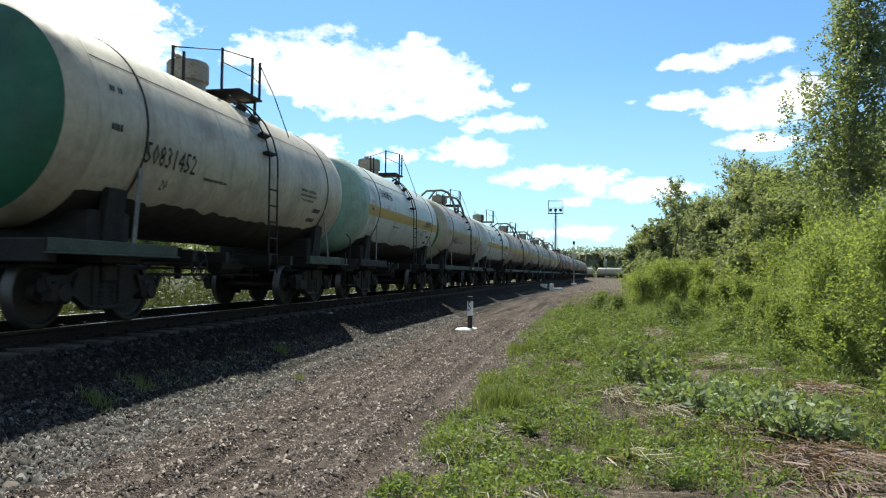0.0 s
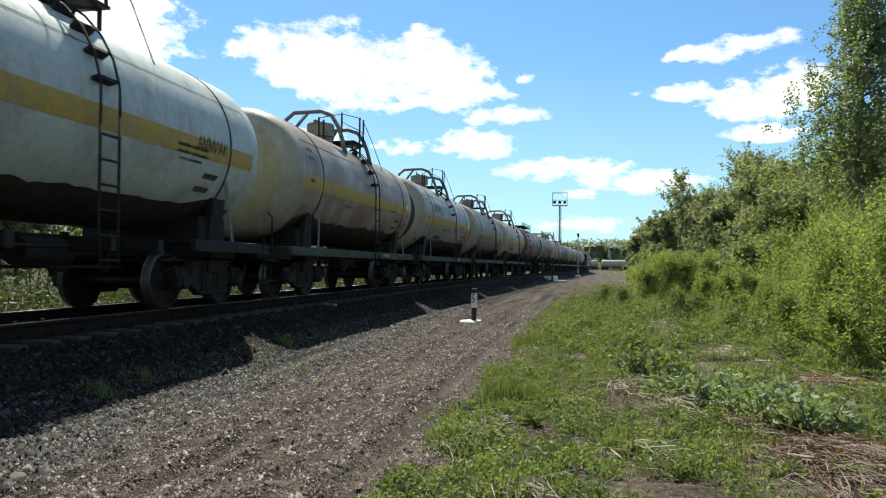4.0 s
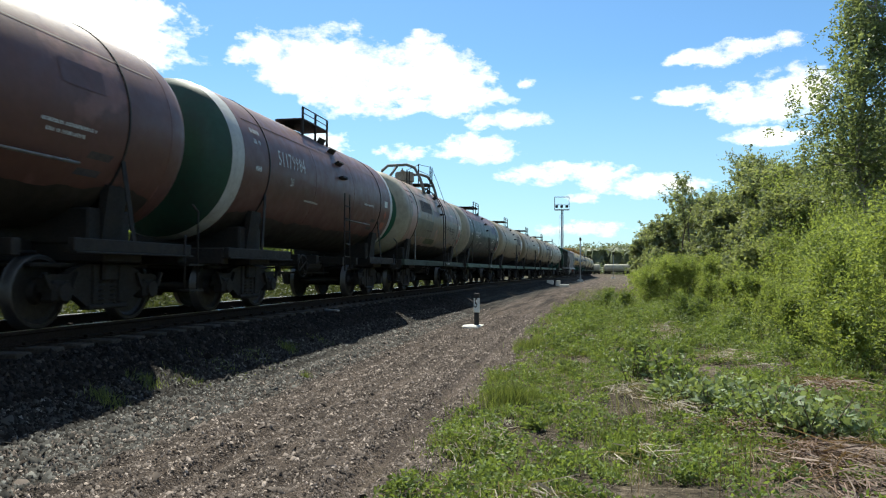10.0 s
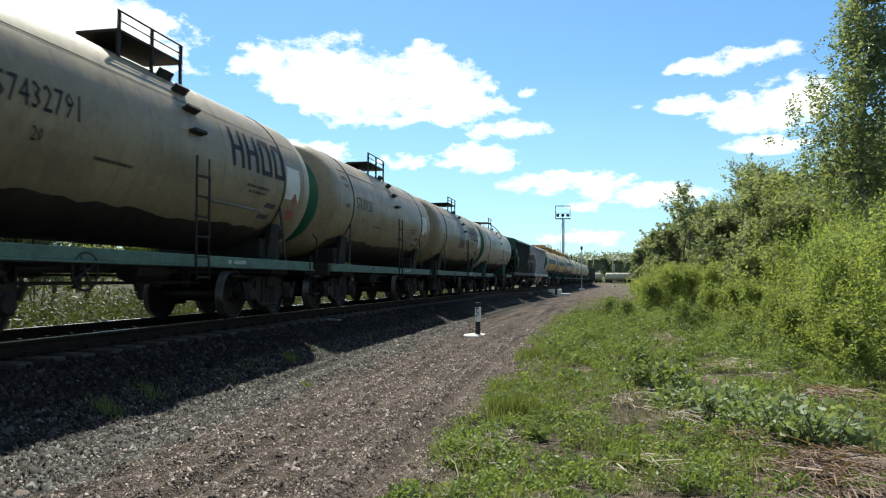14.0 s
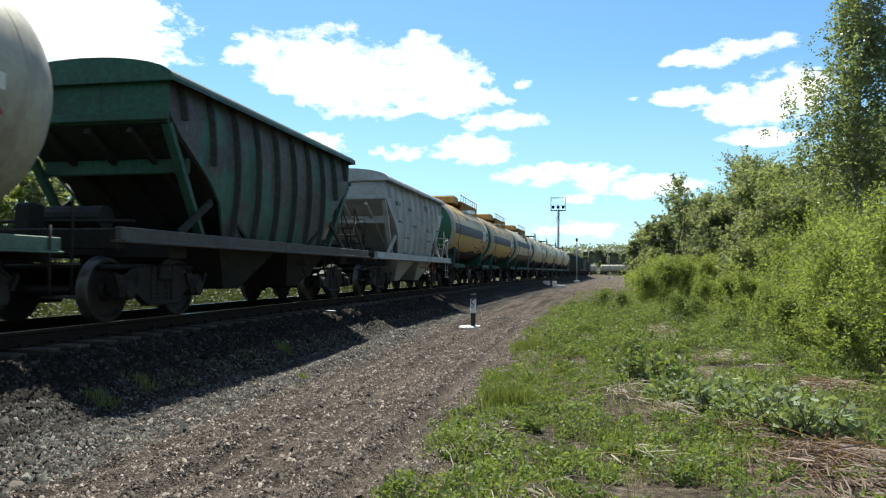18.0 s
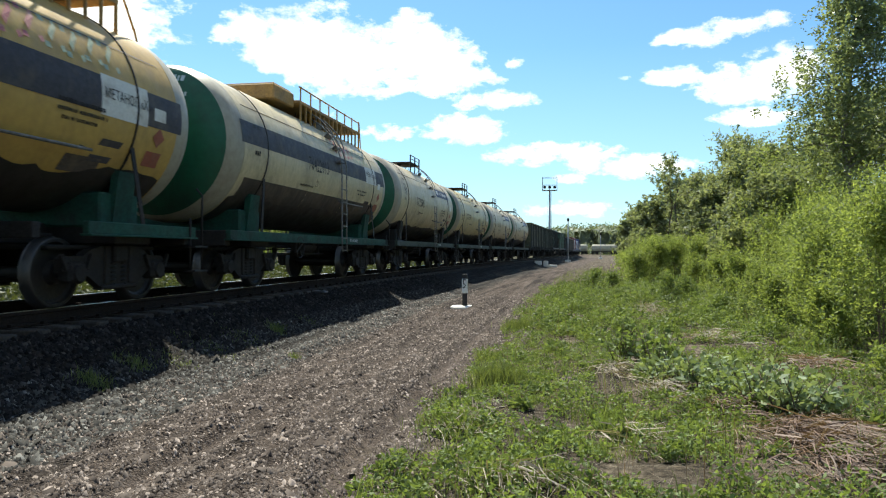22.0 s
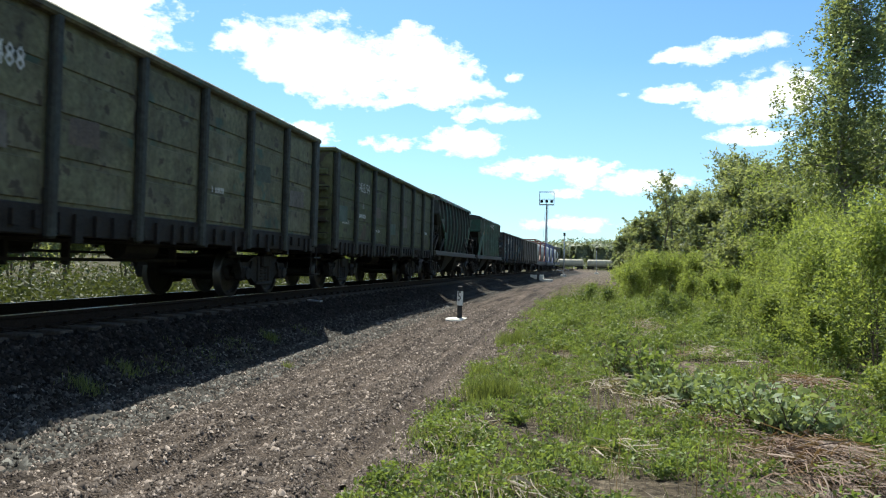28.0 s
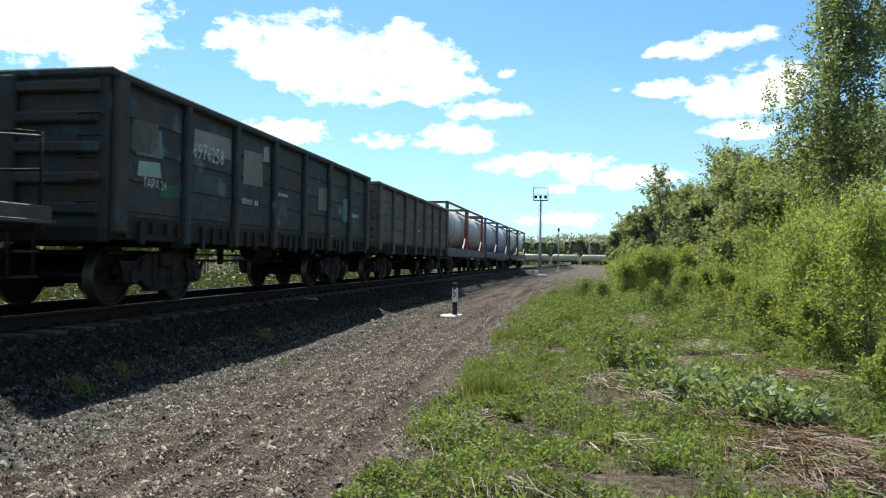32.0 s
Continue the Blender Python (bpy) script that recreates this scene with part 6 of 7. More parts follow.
        drawn(w, "number", letters("66" if i == 1 else "90", 0.45), -4.4, -18 if i == 1 else -2, M["letter_dark"])
        if i != 1:
            shell_patch(w, "name_band", 1.4, 4.1, 15, 30, M["blue_band"], 1.506, "blue name band with unreadable writing")
            drawn(w, "brand_mark", ([(0, 0, 0), (0.35, 0, 0), (0.4, 0.2, 0), (0.05, 0.2, 0)], [(0, 1, 2, 3)]), 1.55, 19, M["letter_pale"], 1.511, 1.0)
            drawn(w, "brand_mark", bars(11, 1.6, 0.16), 2.15, 19.5, M["letter_pale"], 1.511, 1.0)
        if i == 3:
            drawn(w, "writing", letters("БЕНЗОЛ Х", 0.26), 3.75, 8, M["letter_dark"], 1.511, 0.62)
        notices(w, seed=30 + i)
    gondola("gondola_olive", mids[25], "olive gondola wagon with peeling patched paint", "58911488", top=3.73, seed=2)
    gondola("gondola_green", mids[26], "dark green gondola wagon with white number", "58432154", top=3.73, seed=5)
    w = hopper_wagon("hopper_side", mids[27], "dark green ribbed hopper wagon with a rounded roof", "sill_grey", end_paint="hopper_rib", slope_paint="hopper_shaded", rib_paint="hopper_rib", overhang=0.04, eave=3.8, crown=4.14)
    for y0 in (-2.55, -1.7):
        zs = [1.5 + 0.27 * k for k in range(9)]
        xs = [1.446 - 0.13 * ((z - 2.55) / 1.2) ** 2 for z in zs]
        vs = [(x, y, z) for x, z in zip(xs, zs) for y in (y0, y0 + 0.75)]
        part("green_bay", Shape().add(vs, [(2 * k, 2 * k + 1, 2 * k + 3, 2 * k + 2) for k in range(8)]), M["hopper_green"], w, "repainted green bay")
    w = hopper_wagon("hopper_faded", mids[28], "green angular hopper wagon with faded orange writing", "sill_grey", end_paint="hopper_green", slope_paint="hopper_shaded", rib_paint="hopper_faded", roof_paint="hopper_rib", angular=True, eave=3.72, crown=4.0, ribs=8, half=4.2, foot=3.1, knee=(3.4, 2.3), end_low=2.85, overhang=0.1, width=1.5)
    for k in range(7):
        on_side(w, "faded_writing", bars(4, 0.8, 0.26, 0.3), 1.515, -3.5 + k * 1.04, 2.72, M["orange_letter"], 1.0)
    on_side(w, "number", letters("59324707", 0.42), 1.64, -0.9, 3.15, M["letter_pale"], 0.85)
    w = gondola("gondola_blue", mids[29], "grimy blue-grey gondola wagon with patches of old paint", "56976258", seed=9)
    for y, z, wd, h, c in ((-5.75, 2.25, 0.7, 0.45, "faded_teal"), (-5.7, 1.95, 0.62, 0.26, "end_mint"), (-5.1, 1.7, 0.6, 0.22, "end_green"), (-4.15, 2.55, 1.35, 0.42, "primer_grey"), (-1.4, 2.75, 0.3, 0.35, "tank_silver"), (0.9, 2.35, 0.3, 0.4, "tank_silver"),
                           (-2.3, 2.2, 0.9, 0.7, "tank_olive"), (1.9, 2.0, 0.8, 0.6, "tank_olive"), (3.9, 1.8, 0.7, 0.7, "faded_teal")):
        on_side(w, "paint_patch", ([(0, 0, 0), (wd, 0.03, 0), (wd - 0.05, h, 0), (0.03, h - 0.04, 0)], [(0, 1, 2, 3)]), 1.5245, y, z, M[c], 1.0)
    gondola("gondola_brown", mids[30], "grey-brown gondola wagon with plain panels", seed=12)
    for i, c in enumerate(("frame_red", "frame_blue", "frame_black")):
        flat_wagon(mids[31 + i], "dark flat wagon carrying two tank containers")
        for dy in (-3.25, 3.25):
            tank_container(c, mids[31 + i], dy, "white tank container in a %s steel frame" % ("red", "blue", "black")[i])


build_train()


# ---- small fixtures beside the track ----
def rest(x, y):
    return ground_z(x, y) + (bumps(x, y) if y < 60 and abs(x - track_x(y)) < 40 else 0.0)


def marker_post(x, y):
    z = rest(x, y)
    w = thing("marker_post", "low black and white marker post on a white base", "marker post", at=Matrix.Translation((x, y, z)) @ Matrix.Rotation(radians(5), 4, "Z"))
    s = Shape().lathe([(-0.12, 0.46), (0.03, 0.45), (0.06, 0.41), (0.07, 0.12), (0.075, 0.0)], "z", seg=9, smooth=False)
    part("base", s, M["concrete"], w, "whitewashed flat stone base")
    part("post", Shape().box(-0.07, 0.07, -0.06, 0.06, 0.04, 0.45, 0.01), M["black_paint"], w)
    part("board", Shape().box(-0.085, 0.085, -0.075, 0.075, 0.44, 0.86, 0.012), M["white_paint"], w)
    part("cap", Shape().box(-0.08, 0.08, -0.07, 0.07, 0.86, 1.0, 0.012), M["black_paint"], w)
    vs, fs = letters("5", 0.4)
    part("figure", Shape().add([(-0.075 + a * 0.62, -0.079, 0.5 + b) for a, b, _ in vs], fs), M["black_paint"], w, "black figure")


marker_post(4.66, 20.7)


def light_mast(x, y, height):
    w = thing("light_mast", "tall steel lighting mast with a railed lamp platform", "light mast", at=Matrix.Translation((x, y, ground_z(x, y))))
    part("pole", Shape().pipe([(0, 0, -0.3), (0, 0, 6), (0, 0, height - 3)], [0.42, 0.28, 0.16], 10), M["galvanised"], w)
    part("mast_ladder", Shape().pipe([(0.5, -0.3, 0), (0.3, -0.2, height - 3)], 0.05, 5).pipe([(-0.9, 0, 0.2), (-0.35, 0, height - 4)], 0.03, 5), M["galvanised"], w)
    deck = part("lamp_platform", Shape().box(-1.6, 1.6, -1.0, 1.0, height - 3.0, height - 2.9), M["galvanised"], w)
    for a, b in (((-1.6, -1), (1.6, -1)), ((1.6, -1), (1.6, 1)), ((1.6, 1), (-1.6, 1)), ((-1.6, 1), (-1.6, -1))):
        for z in (height - 1.8, height - 0.1):
            part("guard_rail", Shape().beam((*a, z), (*b, z), 0.07), M["galvanised"], deck)
        part("post", Shape().beam((*a, height - 3), (*a, height - 0.1), 0.1), M["galvanised"], deck)
        m = ((a[0] + b[0]) / 2, (a[1] + b[1]) / 2)
        part("post", Shape().beam((*m, height - 3), (*m, height - 1.8), 0.07), M["galvanised"], deck)
    for q in (-1.1, 0.0, 1.1):
        part("floodlight", Shape().box(q - 0.3, q + 0.3, -1.25, -0.85, height - 2.6, height - 2.0, 0.08), M["steel_dark"], w)


light_mast(3.96, 160.0, 18.3)


def pole(x, y, height, r=0.1):
    w = thing("pole", "thin grey line-side pole on a white base", "pole", at=Matrix.Translation((x, y, ground_z(x, y))))
    part("shaft", Shape().pipe([(0, 0, -0.3), (0, 0, height)], [r * 1.2, r * 0.8], 8), M["galvanised"], w)
    part("base", Shape().box(-0.45, 0.45, -0.45, 0.45, -0.1, 0.3, 0.05), M["concrete"], w)
    part("head", Shape().box(-0.16, 0.16, -0.12, 0.12, height - 0.5, height, 0.03), M["steel_dark"], w)


pole(7.9, 112.0, 6.8)
pole(15.6, 170.0, 6.0, 0.07)


def clutter():
    for x, y, sx, sz in ((4.75, 74.0, 0.35, 0.35), (5.5, 75.5, 0.25, 0.6), (6.2, 74.5, 0.5, 0.25)):
        z = ground_z(x, y)
        thing("marker_stone", "small whitewashed marker stone beside the track", "stone", "marker stones", "", Shape().box(x - sx, x + sx, y - 0.25, y + 0.25, z - 0.1, z + sz, 0.06), M["concrete"])
    thing("plank", "short pale grey plank lying on the ballast shoulder", "plank", shape=Shape().box(-0.24, 0.24, -0.05, 0.05, 0.0, 0.04, 0.008), material=M["galvanised"],
          at=Matrix.Translation((1.66, 16.6, rest(1.66, 16.6) + 0.02)) @ Matrix.Rotation(radians(-30), 4, "Z"))


clutter()


def parked_tanks():
    for i in range(4):
        x0 = -14 + i * 12.1
        w = thing("parked_tank_wagon", "pale tank wagon standing on a far siding", "tank wagon", "parked tank wagons", at=Matrix.Translation((x0 + 1.0, 300.0, -0.2)) @ Matrix.Rotation(radians(-90), 4, "Z"))
        part("barrel", Shape().lathe([(-5.45, 0.0), (-5.3, 0.9), (-4.9, 1.45), (-4.6, 1.5), (4.6, 1.5), (4.9, 1.45), (5.3, 0.9), (5.45, 0.0)], "y", (0, 0, 2.6), 28), M["tank_bone"], w)
        part("frame", Shape().box(-1.4, 1.4, -5.5, 5.5, 0.95, 1.3, 0.02), M["steel_dark"], w)
        part("hatch", Shape().lathe([(4.0, 0.4), (4.4, 0.4), (4.45, 0.0)], "z", seg=12, smooth=False), M["hatch_tan"], w)
        for q in (-1, 1):
            part("bogie", Shape().box(-1.1, 1.1, q * 3.9 - 1.2, q * 3.9 + 1.2, 0.25, 0.85, 0.1), M["steel_dark"], w)
            for a in (-0.925, 0.925):
                part("wheelset", KIT["wheelset"], None, w, at=Matrix.Translation((0, q * 3.9 + a, R_WHEEL)))


parked_tanks()


# ---- plants ----
RNG = np.random.default_rng(7)


def quick_mesh(name, verts, faces, material, smooth=False):
    """A mesh from arrays; faces all have the same number of corners."""
    me = bpy.data.meshes.new(name)
    k = faces.shape[1]
    me.vertices.add(len(verts))
    me.vertices.foreach_set("co", np.asarray(verts, np.float32).ravel())
    me.loops.add(faces.size)
    me.loops.foreach_set("vertex_index", faces.astype(np.int32).ravel())
    me.polygons.add(len(faces))
    me.polygons.foreach_set("loop_start", np.arange(0, faces.size, k, dtype=np.int32))
    me.polygons.foreach_set("loop_total", np.full(len(faces), k, np.int32))
    me.materials.append(material)
    me.update(calc_edges=True)
    return me


def leaves(points, length, width, droop=0.0, up=0.0, spread_=0.45, simple=False):
    """Leaf-shaped quads at the points: arrays of verts and faces."""
    n = len(points)
    d = RNG.normal(size=(n, 3))
    d[:, 2] = d[:, 2] * 0.6 + up - droop
    d /= np.linalg.norm(d, axis=1)[:, None]
    s = np.cross(d, RNG.normal(size=(n, 3)))
    s /= np.linalg.norm(s, axis=1)[:, None] + 1e-9
    ln = length * RNG.uniform(0.6, 1.3, (n, 1))
    wd = width * RNG.uniform(0.6, 1.3, (n, 1))
    nrm = np.cross(d, s)
    p = np.asarray(points)
    if simple:
        v = np.stack([p - s * wd * 0.55, p + s * wd * 0.55 + d * ln * 0.25, p + d * ln], 1).reshape(-1, 3)
        return v, np.arange(3 * n).reshape(-1, 3)
    v = np.stack([p, p + d * ln * spread_ + s * wd / 2 + nrm * wd * 0.15, p + d * ln, p + d * ln * spread_ - s * wd / 2 + nrm * wd * 0.15], 1).reshape(-1, 3)
    return v, np.arange(4 * n).reshape(-1, 4)


def blades(points, height, width, lean=0.5, rise=1.0):
    n = len(points)
    a = RNG.uniform(0, 2 * np.pi, n)
    side = np.stack([np.cos(a), np.sin(a), np.zeros(n)], 1)
    tip = np.stack([RNG.normal(0, lean, n), RNG.normal(0, lean, n), np.full(n, rise)], 1)
    h = (height * RNG.uniform(0.45, 1.3, n))[:, None]
    p = np.asarray(points)
    mid = p + tip * h * np.array([0.35, 0.35, 0.6])
    v = np.stack([p - side * width / 2, p + side * width / 2, mid + side * width * 0.35, p + tip * h, mid - side * width * 0.35], 1).reshape(-1, 3)
    return v, (np.array([(0, 1, 2), (0, 2, 4), (4, 2, 3)])[None] + (5 * np.arange(n))[:, None, None]).reshape(-1, 3)


def on_ground(xs, ys, sink=0.01):
    return np.array([(x, y, rest(x, y) - sink) for x, y in zip(xs, ys)])


def tree(name, x, y, height, width, label, leaf, bark, n_leaf, leaf_size, lean=0.0, trunk=0.12, low=0.15, category="tree", group="", limbs=14, droop=0.2, clump=0.32, stems=1, seed=0, skirt=0, shoots="out"):
    rnd = random.Random(seed)
    z = rest(x, y)
    t = thing(name, label, category, group, at=Matrix.Translation((x, y, z)))
    wood, twigs = Shape(), []
    for k in range(stems):
        a = rnd.uniform(0, 6.28)
        off = 0.0 if stems == 1 else rnd.uniform(0.05, 0.25) * width
        tip = Vector((math.cos(a) * off + lean, math.sin(a) * off, height * rnd.uniform(0.8, 1.0)))
        base = Vector((tip.x * 0.25, tip.y * 0.25, -0.1))
        pts = [base.lerp(tip, f) + Vector((rnd.uniform(-1, 1), rnd.uniform(-1, 1), 0)) * 0.02 * height * (f > 0) for f in (0, 0.2, 0.4, 0.6, 0.8, 1.0)]
        r = trunk / math.sqrt(stems)
        wood.pipe(pts, [r * q for q in (1.15, 0.95, 0.75, 0.52, 0.3, 0.08)], 7)
        for i in range(max(3, limbs // stems)):
            f = low + (0.97 - low) * rnd.random() ** 0.8
            j = min(4, int(f * 5))
            p = pts[j].lerp(pts[j + 1], f * 5 - j)
            b = rnd.uniform(0, 6.28)
            reach = width * (1.12 - f) * rnd.uniform(0.55, 1.0) if low < 0.3 else width * math.sin(math.pi * min(1, (f - low) / (1 - low) * 0.75 + 0.22)) * rnd.uniform(0.5, 1.0)
            q = p + Vector((math.cos(b) * reach, math.sin(b) * reach, reach * rnd.uniform(0.15, 0.8) - droop * reach))
            m = p.lerp(q, 0.5) + Vector((0, 0, 0.12 * reach))
            wood.pipe([p, m, q], [r * 0.36, r * 0.22, r * 0.06], 5)
            for g in range(5):
                twigs.append(m.lerp(q, rnd.uniform(-0.4, 1.05)) + Vector((rnd.gauss(0, 0.1), rnd.gauss(0, 0.1), rnd.gauss(0, 0.08))) * width)
        twigs += [pts[5] + Vector((rnd.gauss(0, 0.05), rnd.gauss(0, 0.05), rnd.uniform(-0.12, 0.0))) * height for g in range(4)]
    for g in range(skirt):
        b, q = rnd.uniform(0, 6.28), width * math.sqrt(rnd.random())
        twigs.append(Vector((math.cos(b) * q, math.sin(b) * q, height * rnd.uniform(0.02, 0.35))))
    part("trunk", wood, bark, t)
    tw = np.array([p[:] for p in twigs])
    # leaves along shoots: upright on willows, outward on alders, hanging on birches
    k = max(60, n_leaf // 30)
    foot = tw[RNG.integers(0, len(tw), k)] + np.clip(RNG.normal(size=(k, 3)), -1.6, 1.6) * clump * width * (0.42, 0.42, 0.36)
    if shoots == "up":
        way = np.stack([RNG.normal(0, 0.24, k), RNG.normal(0, 0.24, k), np.ones(k)], 1) * (height * RNG.uniform(0.14, 0.34, k))[:, None]
        foot[:, 2] = np.clip(foot[:, 2] - 0.16 * height, 0.02, None)
        jit = 0.022 + 0.008 * height
    elif shoots == "hang":
        way = np.stack([RNG.normal(0, 0.35, k), RNG.normal(0, 0.35, k), -np.ones(k)], 1) * RNG.uniform(0.25, 0.8, k)[:, None]
        jit = 0.06
    else:
        out = foot * (1, 1, 0) / (np.linalg.norm(foot[:, :2], axis=1)[:, None] + 0.2)
        way = (out * 0.6 + np.stack([RNG.normal(0, 0.45, k), RNG.normal(0, 0.45, k), RNG.uniform(0.0, 1.1, k)], 1)) * (RNG.uniform(0.12, 0.34, k) * width)[:, None]
        jit = 0.05
    i = RNG.integers(0, k, n_leaf)
    pts = foot[i] + way[i] * RNG.random((n_leaf, 1)) ** 0.8 + RNG.normal(0, jit, (n_leaf, 3))
    pts[:, 2] = np.maximum(pts[:, 2], 0.05)
    v, f = leaves(pts, leaf_size, leaf_size * (0.42 if category == "shrub" else 0.62), droop, simple=shoots == "out")
    part("crown", quick_mesh("crown", v, f, leaf), None, t)
    return t


def build_plants():
    rnd = random.Random(5)
    # tall trees at the edge of the wood
    for x, y, h, w, n, limbs, low, seed, label in ((15.5, 21.5, 12.0, 2.9, 30000, 64, 0.16, 3, "tall birch with a feathery grey-green crown"), (18.6, 25.0, 12.5, 3.2, 22000, 40, 0.2, 4, "tall birch behind the willows"),
                                                   (17.1, 18.0, 9.5, 2.4, 14000, 34, 0.15, 6, "birch with dense drooping twigs")):
        tree("birch_tree", x, y, h, w, label, M["birch_leaf"], M["birch_bark"], n, 0.105, trunk=0.1, low=low, limbs=limbs, droop=0.25, clump=0.2, seed=seed, shoots="hang")
    rows_ = [(13.9, 44.5, 7.5, 1.9), (14.8, 46.0, 6.2, 2.2), (16.5, 42.0, 6.4, 2.4), (15.6, 38.0, 5.6, 2.2), (17.5, 36.0, 7.0, 2.4), (15.6, 32.0, 5.4, 2.2), (17.6, 30.0, 6.8, 2.4), (14.6, 28.0, 4.6, 1.9),
             (13.6, 52.0, 5.2, 2.0), (13.4, 58.0, 4.8, 2.0), (13.2, 64.0, 4.6, 2.0), (12.9, 71.0, 4.2, 2.0), (14.5, 60.0, 6.0, 2.4), (14.8, 70.0, 5.5, 2.4), (13.6, 80.0, 4.6, 2.3), (15.6, 52.0, 7.0, 2.4), (18.5, 46.0, 8.0, 2.8),
             (14.9, 90.0, 5.0, 2.6), (16.4, 104.0, 5.5, 3.0), (18.6, 120.0, 6.0, 3.2), (20.5, 24.0, 9.5, 3.0), (19.5, 19.0, 9.0, 3.0), (20.5, 36.0, 8.0, 3.0), (14.0, 24.5, 4.4, 1.9), (16.0, 35.0, 6.6, 2.3), (14.4, 34.5, 4.8, 1.9), (15.0, 41.0, 5.4, 2.1), (17.0, 48.0, 6.8, 2.6), (18.0, 27.0, 7.6, 2.5), (18.6, 33.0, 7.8, 2.6), (14.2, 66.0, 5.2, 2.3), (16.0, 62.0, 6.6, 2.6), (15.2, 77.0, 5.6, 2.5)]
    for i, (x, y, h, w) in enumerate(rows_):
        x = x + 1.2 if y > 70 else x
        n = 4000 if i == 0 else 9500 if y < 50 else 5200
        tree("alder_tree", x, y, h, w, "leafy green alder at the edge of the wood", M["tree_leaf"], M["bark"], n, 0.15 if y < 50 else 0.23, trunk=0.09, low=0.12, limbs=24, droop=0.1, clump=0.26, stems=2, group="trees along the line", seed=20 + i)
    # willow shrubs: the near thicket, the row across its far end, stragglers along the line
    spots = [(11.9, 10.6, 2.3, 1.1), (12.6, 9.2, 2.3, 1.1), (12.9, 11.4, 2.6, 1.2), (11.9, 12.7, 2.0, 1.0), (12.3, 14.1, 2.3, 1.1), (13.4, 13.4, 2.7, 1.2), (12.6, 15.9, 2.2, 1.1), (13.7, 15.8, 2.8, 1.3), (13.0, 17.7, 2.1, 1.0),
             (14.0, 18.4, 2.9, 1.3), (13.3, 19.8, 2.2, 1.1), (14.3, 21.0, 3.2, 1.4), (13.4, 22.4, 2.3, 1.2), (13.5, 25.2, 2.4, 1.2), (14.7, 23.8, 3.4, 1.4), (14.4, 25.6, 5.0, 1.7), (15.2, 23.2, 5.2, 1.6), (14.9, 28.5, 4.6, 1.6), (14.0, 28.0, 2.6, 1.3),
             (10.5, 31.0, 1.7, 0.8), (11.3, 31.3, 1.9, 0.9), (12.1, 31.2, 2.0, 0.9), (13.0, 30.8, 1.9, 1.0), (10.6, 33.5, 1.7, 0.9), (11.4, 34.0, 2.0, 1.0), (12.5, 34.0, 2.2, 1.1), (13.5, 33.0, 2.2, 1.2), (14.3, 31.0, 2.5, 1.2),
             (11.4, 42.0, 1.3, 0.9), (12.6, 41.0, 2.2, 1.1), (11.9, 50.0, 1.3, 1.0), (13.0, 49.0, 2.2, 1.2), (12.6, 60.0, 1.5, 1.2), (13.8, 75.0, 1.7, 1.4), (15.2, 92.0, 2.2, 1.8), (11.0, 7.9, 0.6, 0.4), (11.6, 8.3, 0.9, 0.5),
             (11.4, 11.6, 0.9, 0.6), (11.6, 14.6, 1.0, 0.7), (12.0, 17.2, 1.1, 0.8), (12.3, 20.6, 1.2, 0.9), (12.4, 23.6, 1.2, 0.9), (12.2, 26.6, 1.1, 0.9)]
    for i, (x, y, h, w) in enumerate(spots):
        n = 9000 if y < 20 else 6200 if y < 35 else 3200
        n = int(n * min(1.0, h / 2.0))
        tree("willow_shrub", x, y, h, w, "bright yellow-green willow shrub", M["willow"], M["bark"], n, 0.06 if y < 20 else 0.085 if y < 35 else 0.125, trunk=0.018, low=0.1, limbs=22, droop=-0.5, clump=0.3, stems=5,
             category="shrub", group="willow shrubs", seed=60 + i, skirt=int((3 if y < 15 and h > 1.5 else 18) * h), shoots="up")
    for x, y, h, w in ((10.4, 20.3, 0.65, 0.6), (10.9, 20.9, 0.6, 0.5), (8.6, 28.5, 0.7, 0.6), (9.3, 27.6, 0.6, 0.5), (8.9, 33.0, 0.7, 0.6)):
        tree("low_bush", x, y, h, w, "low dark green leafy bush on the verge", M["herb"], M["bark"], 1500, 0.09, trunk=0.02, low=0.05, limbs=14, droop=0.0, clump=0.4, stems=3, category="shrub", group="low bushes", seed=int(x * 10), skirt=10)
    # unseen trees added behind the camera to keep low sky off the train
    for i in range(26):
        x, y = 13.5 + rnd.uniform(0, 6), -46 + i * 2.2
        tree("alder_tree", x, y, rnd.uniform(6.5, 9.5), rnd.uniform(2.2, 3.0), "leafy green alder at the edge of the wood", M["tree_leaf"], M["bark"], 2000, 0.32, trunk=0.1, low=0.08, limbs=20, droop=0.1, clump=0.34, stems=2, group="trees along the line", seed=200 + i)
    # left of the track
    for i in range(52):
        y = -4 + (i % 34) * 3.0 if i < 34 else 8 + (i - 34) * 1.9
        tree("roadside_tree", -11.5 - rnd.uniform(0, 9) - y * 0.08, y + rnd.uniform(-2, 2), rnd.uniform(5.4, 8.2), rnd.uniform(2.0, 3.0), "slender leafy tree beyond the track", M["willow"] if i % 3 == 0 else M["tree_leaf"], M["bark"], 4600, 0.22, trunk=0.08,
             low=0.1, limbs=22, droop=0.0, clump=0.3, stems=3, category="tree", group="trees beyond the track", seed=120 + i)
    # far woods
    pts, sizes = [], []
    grid = [(u, v, w) for u in (-1, 0, 1) for v in (-1, 0, 1) for w in (-1, 0, 1) if (u, v, w) != (0, 0, 0)]
    at_ = {p: i for i, p in enumerate(grid)}
    ball = np.array(grid, float)
    ball /= np.linalg.norm(ball, axis=1)[:, None]
    quads = []
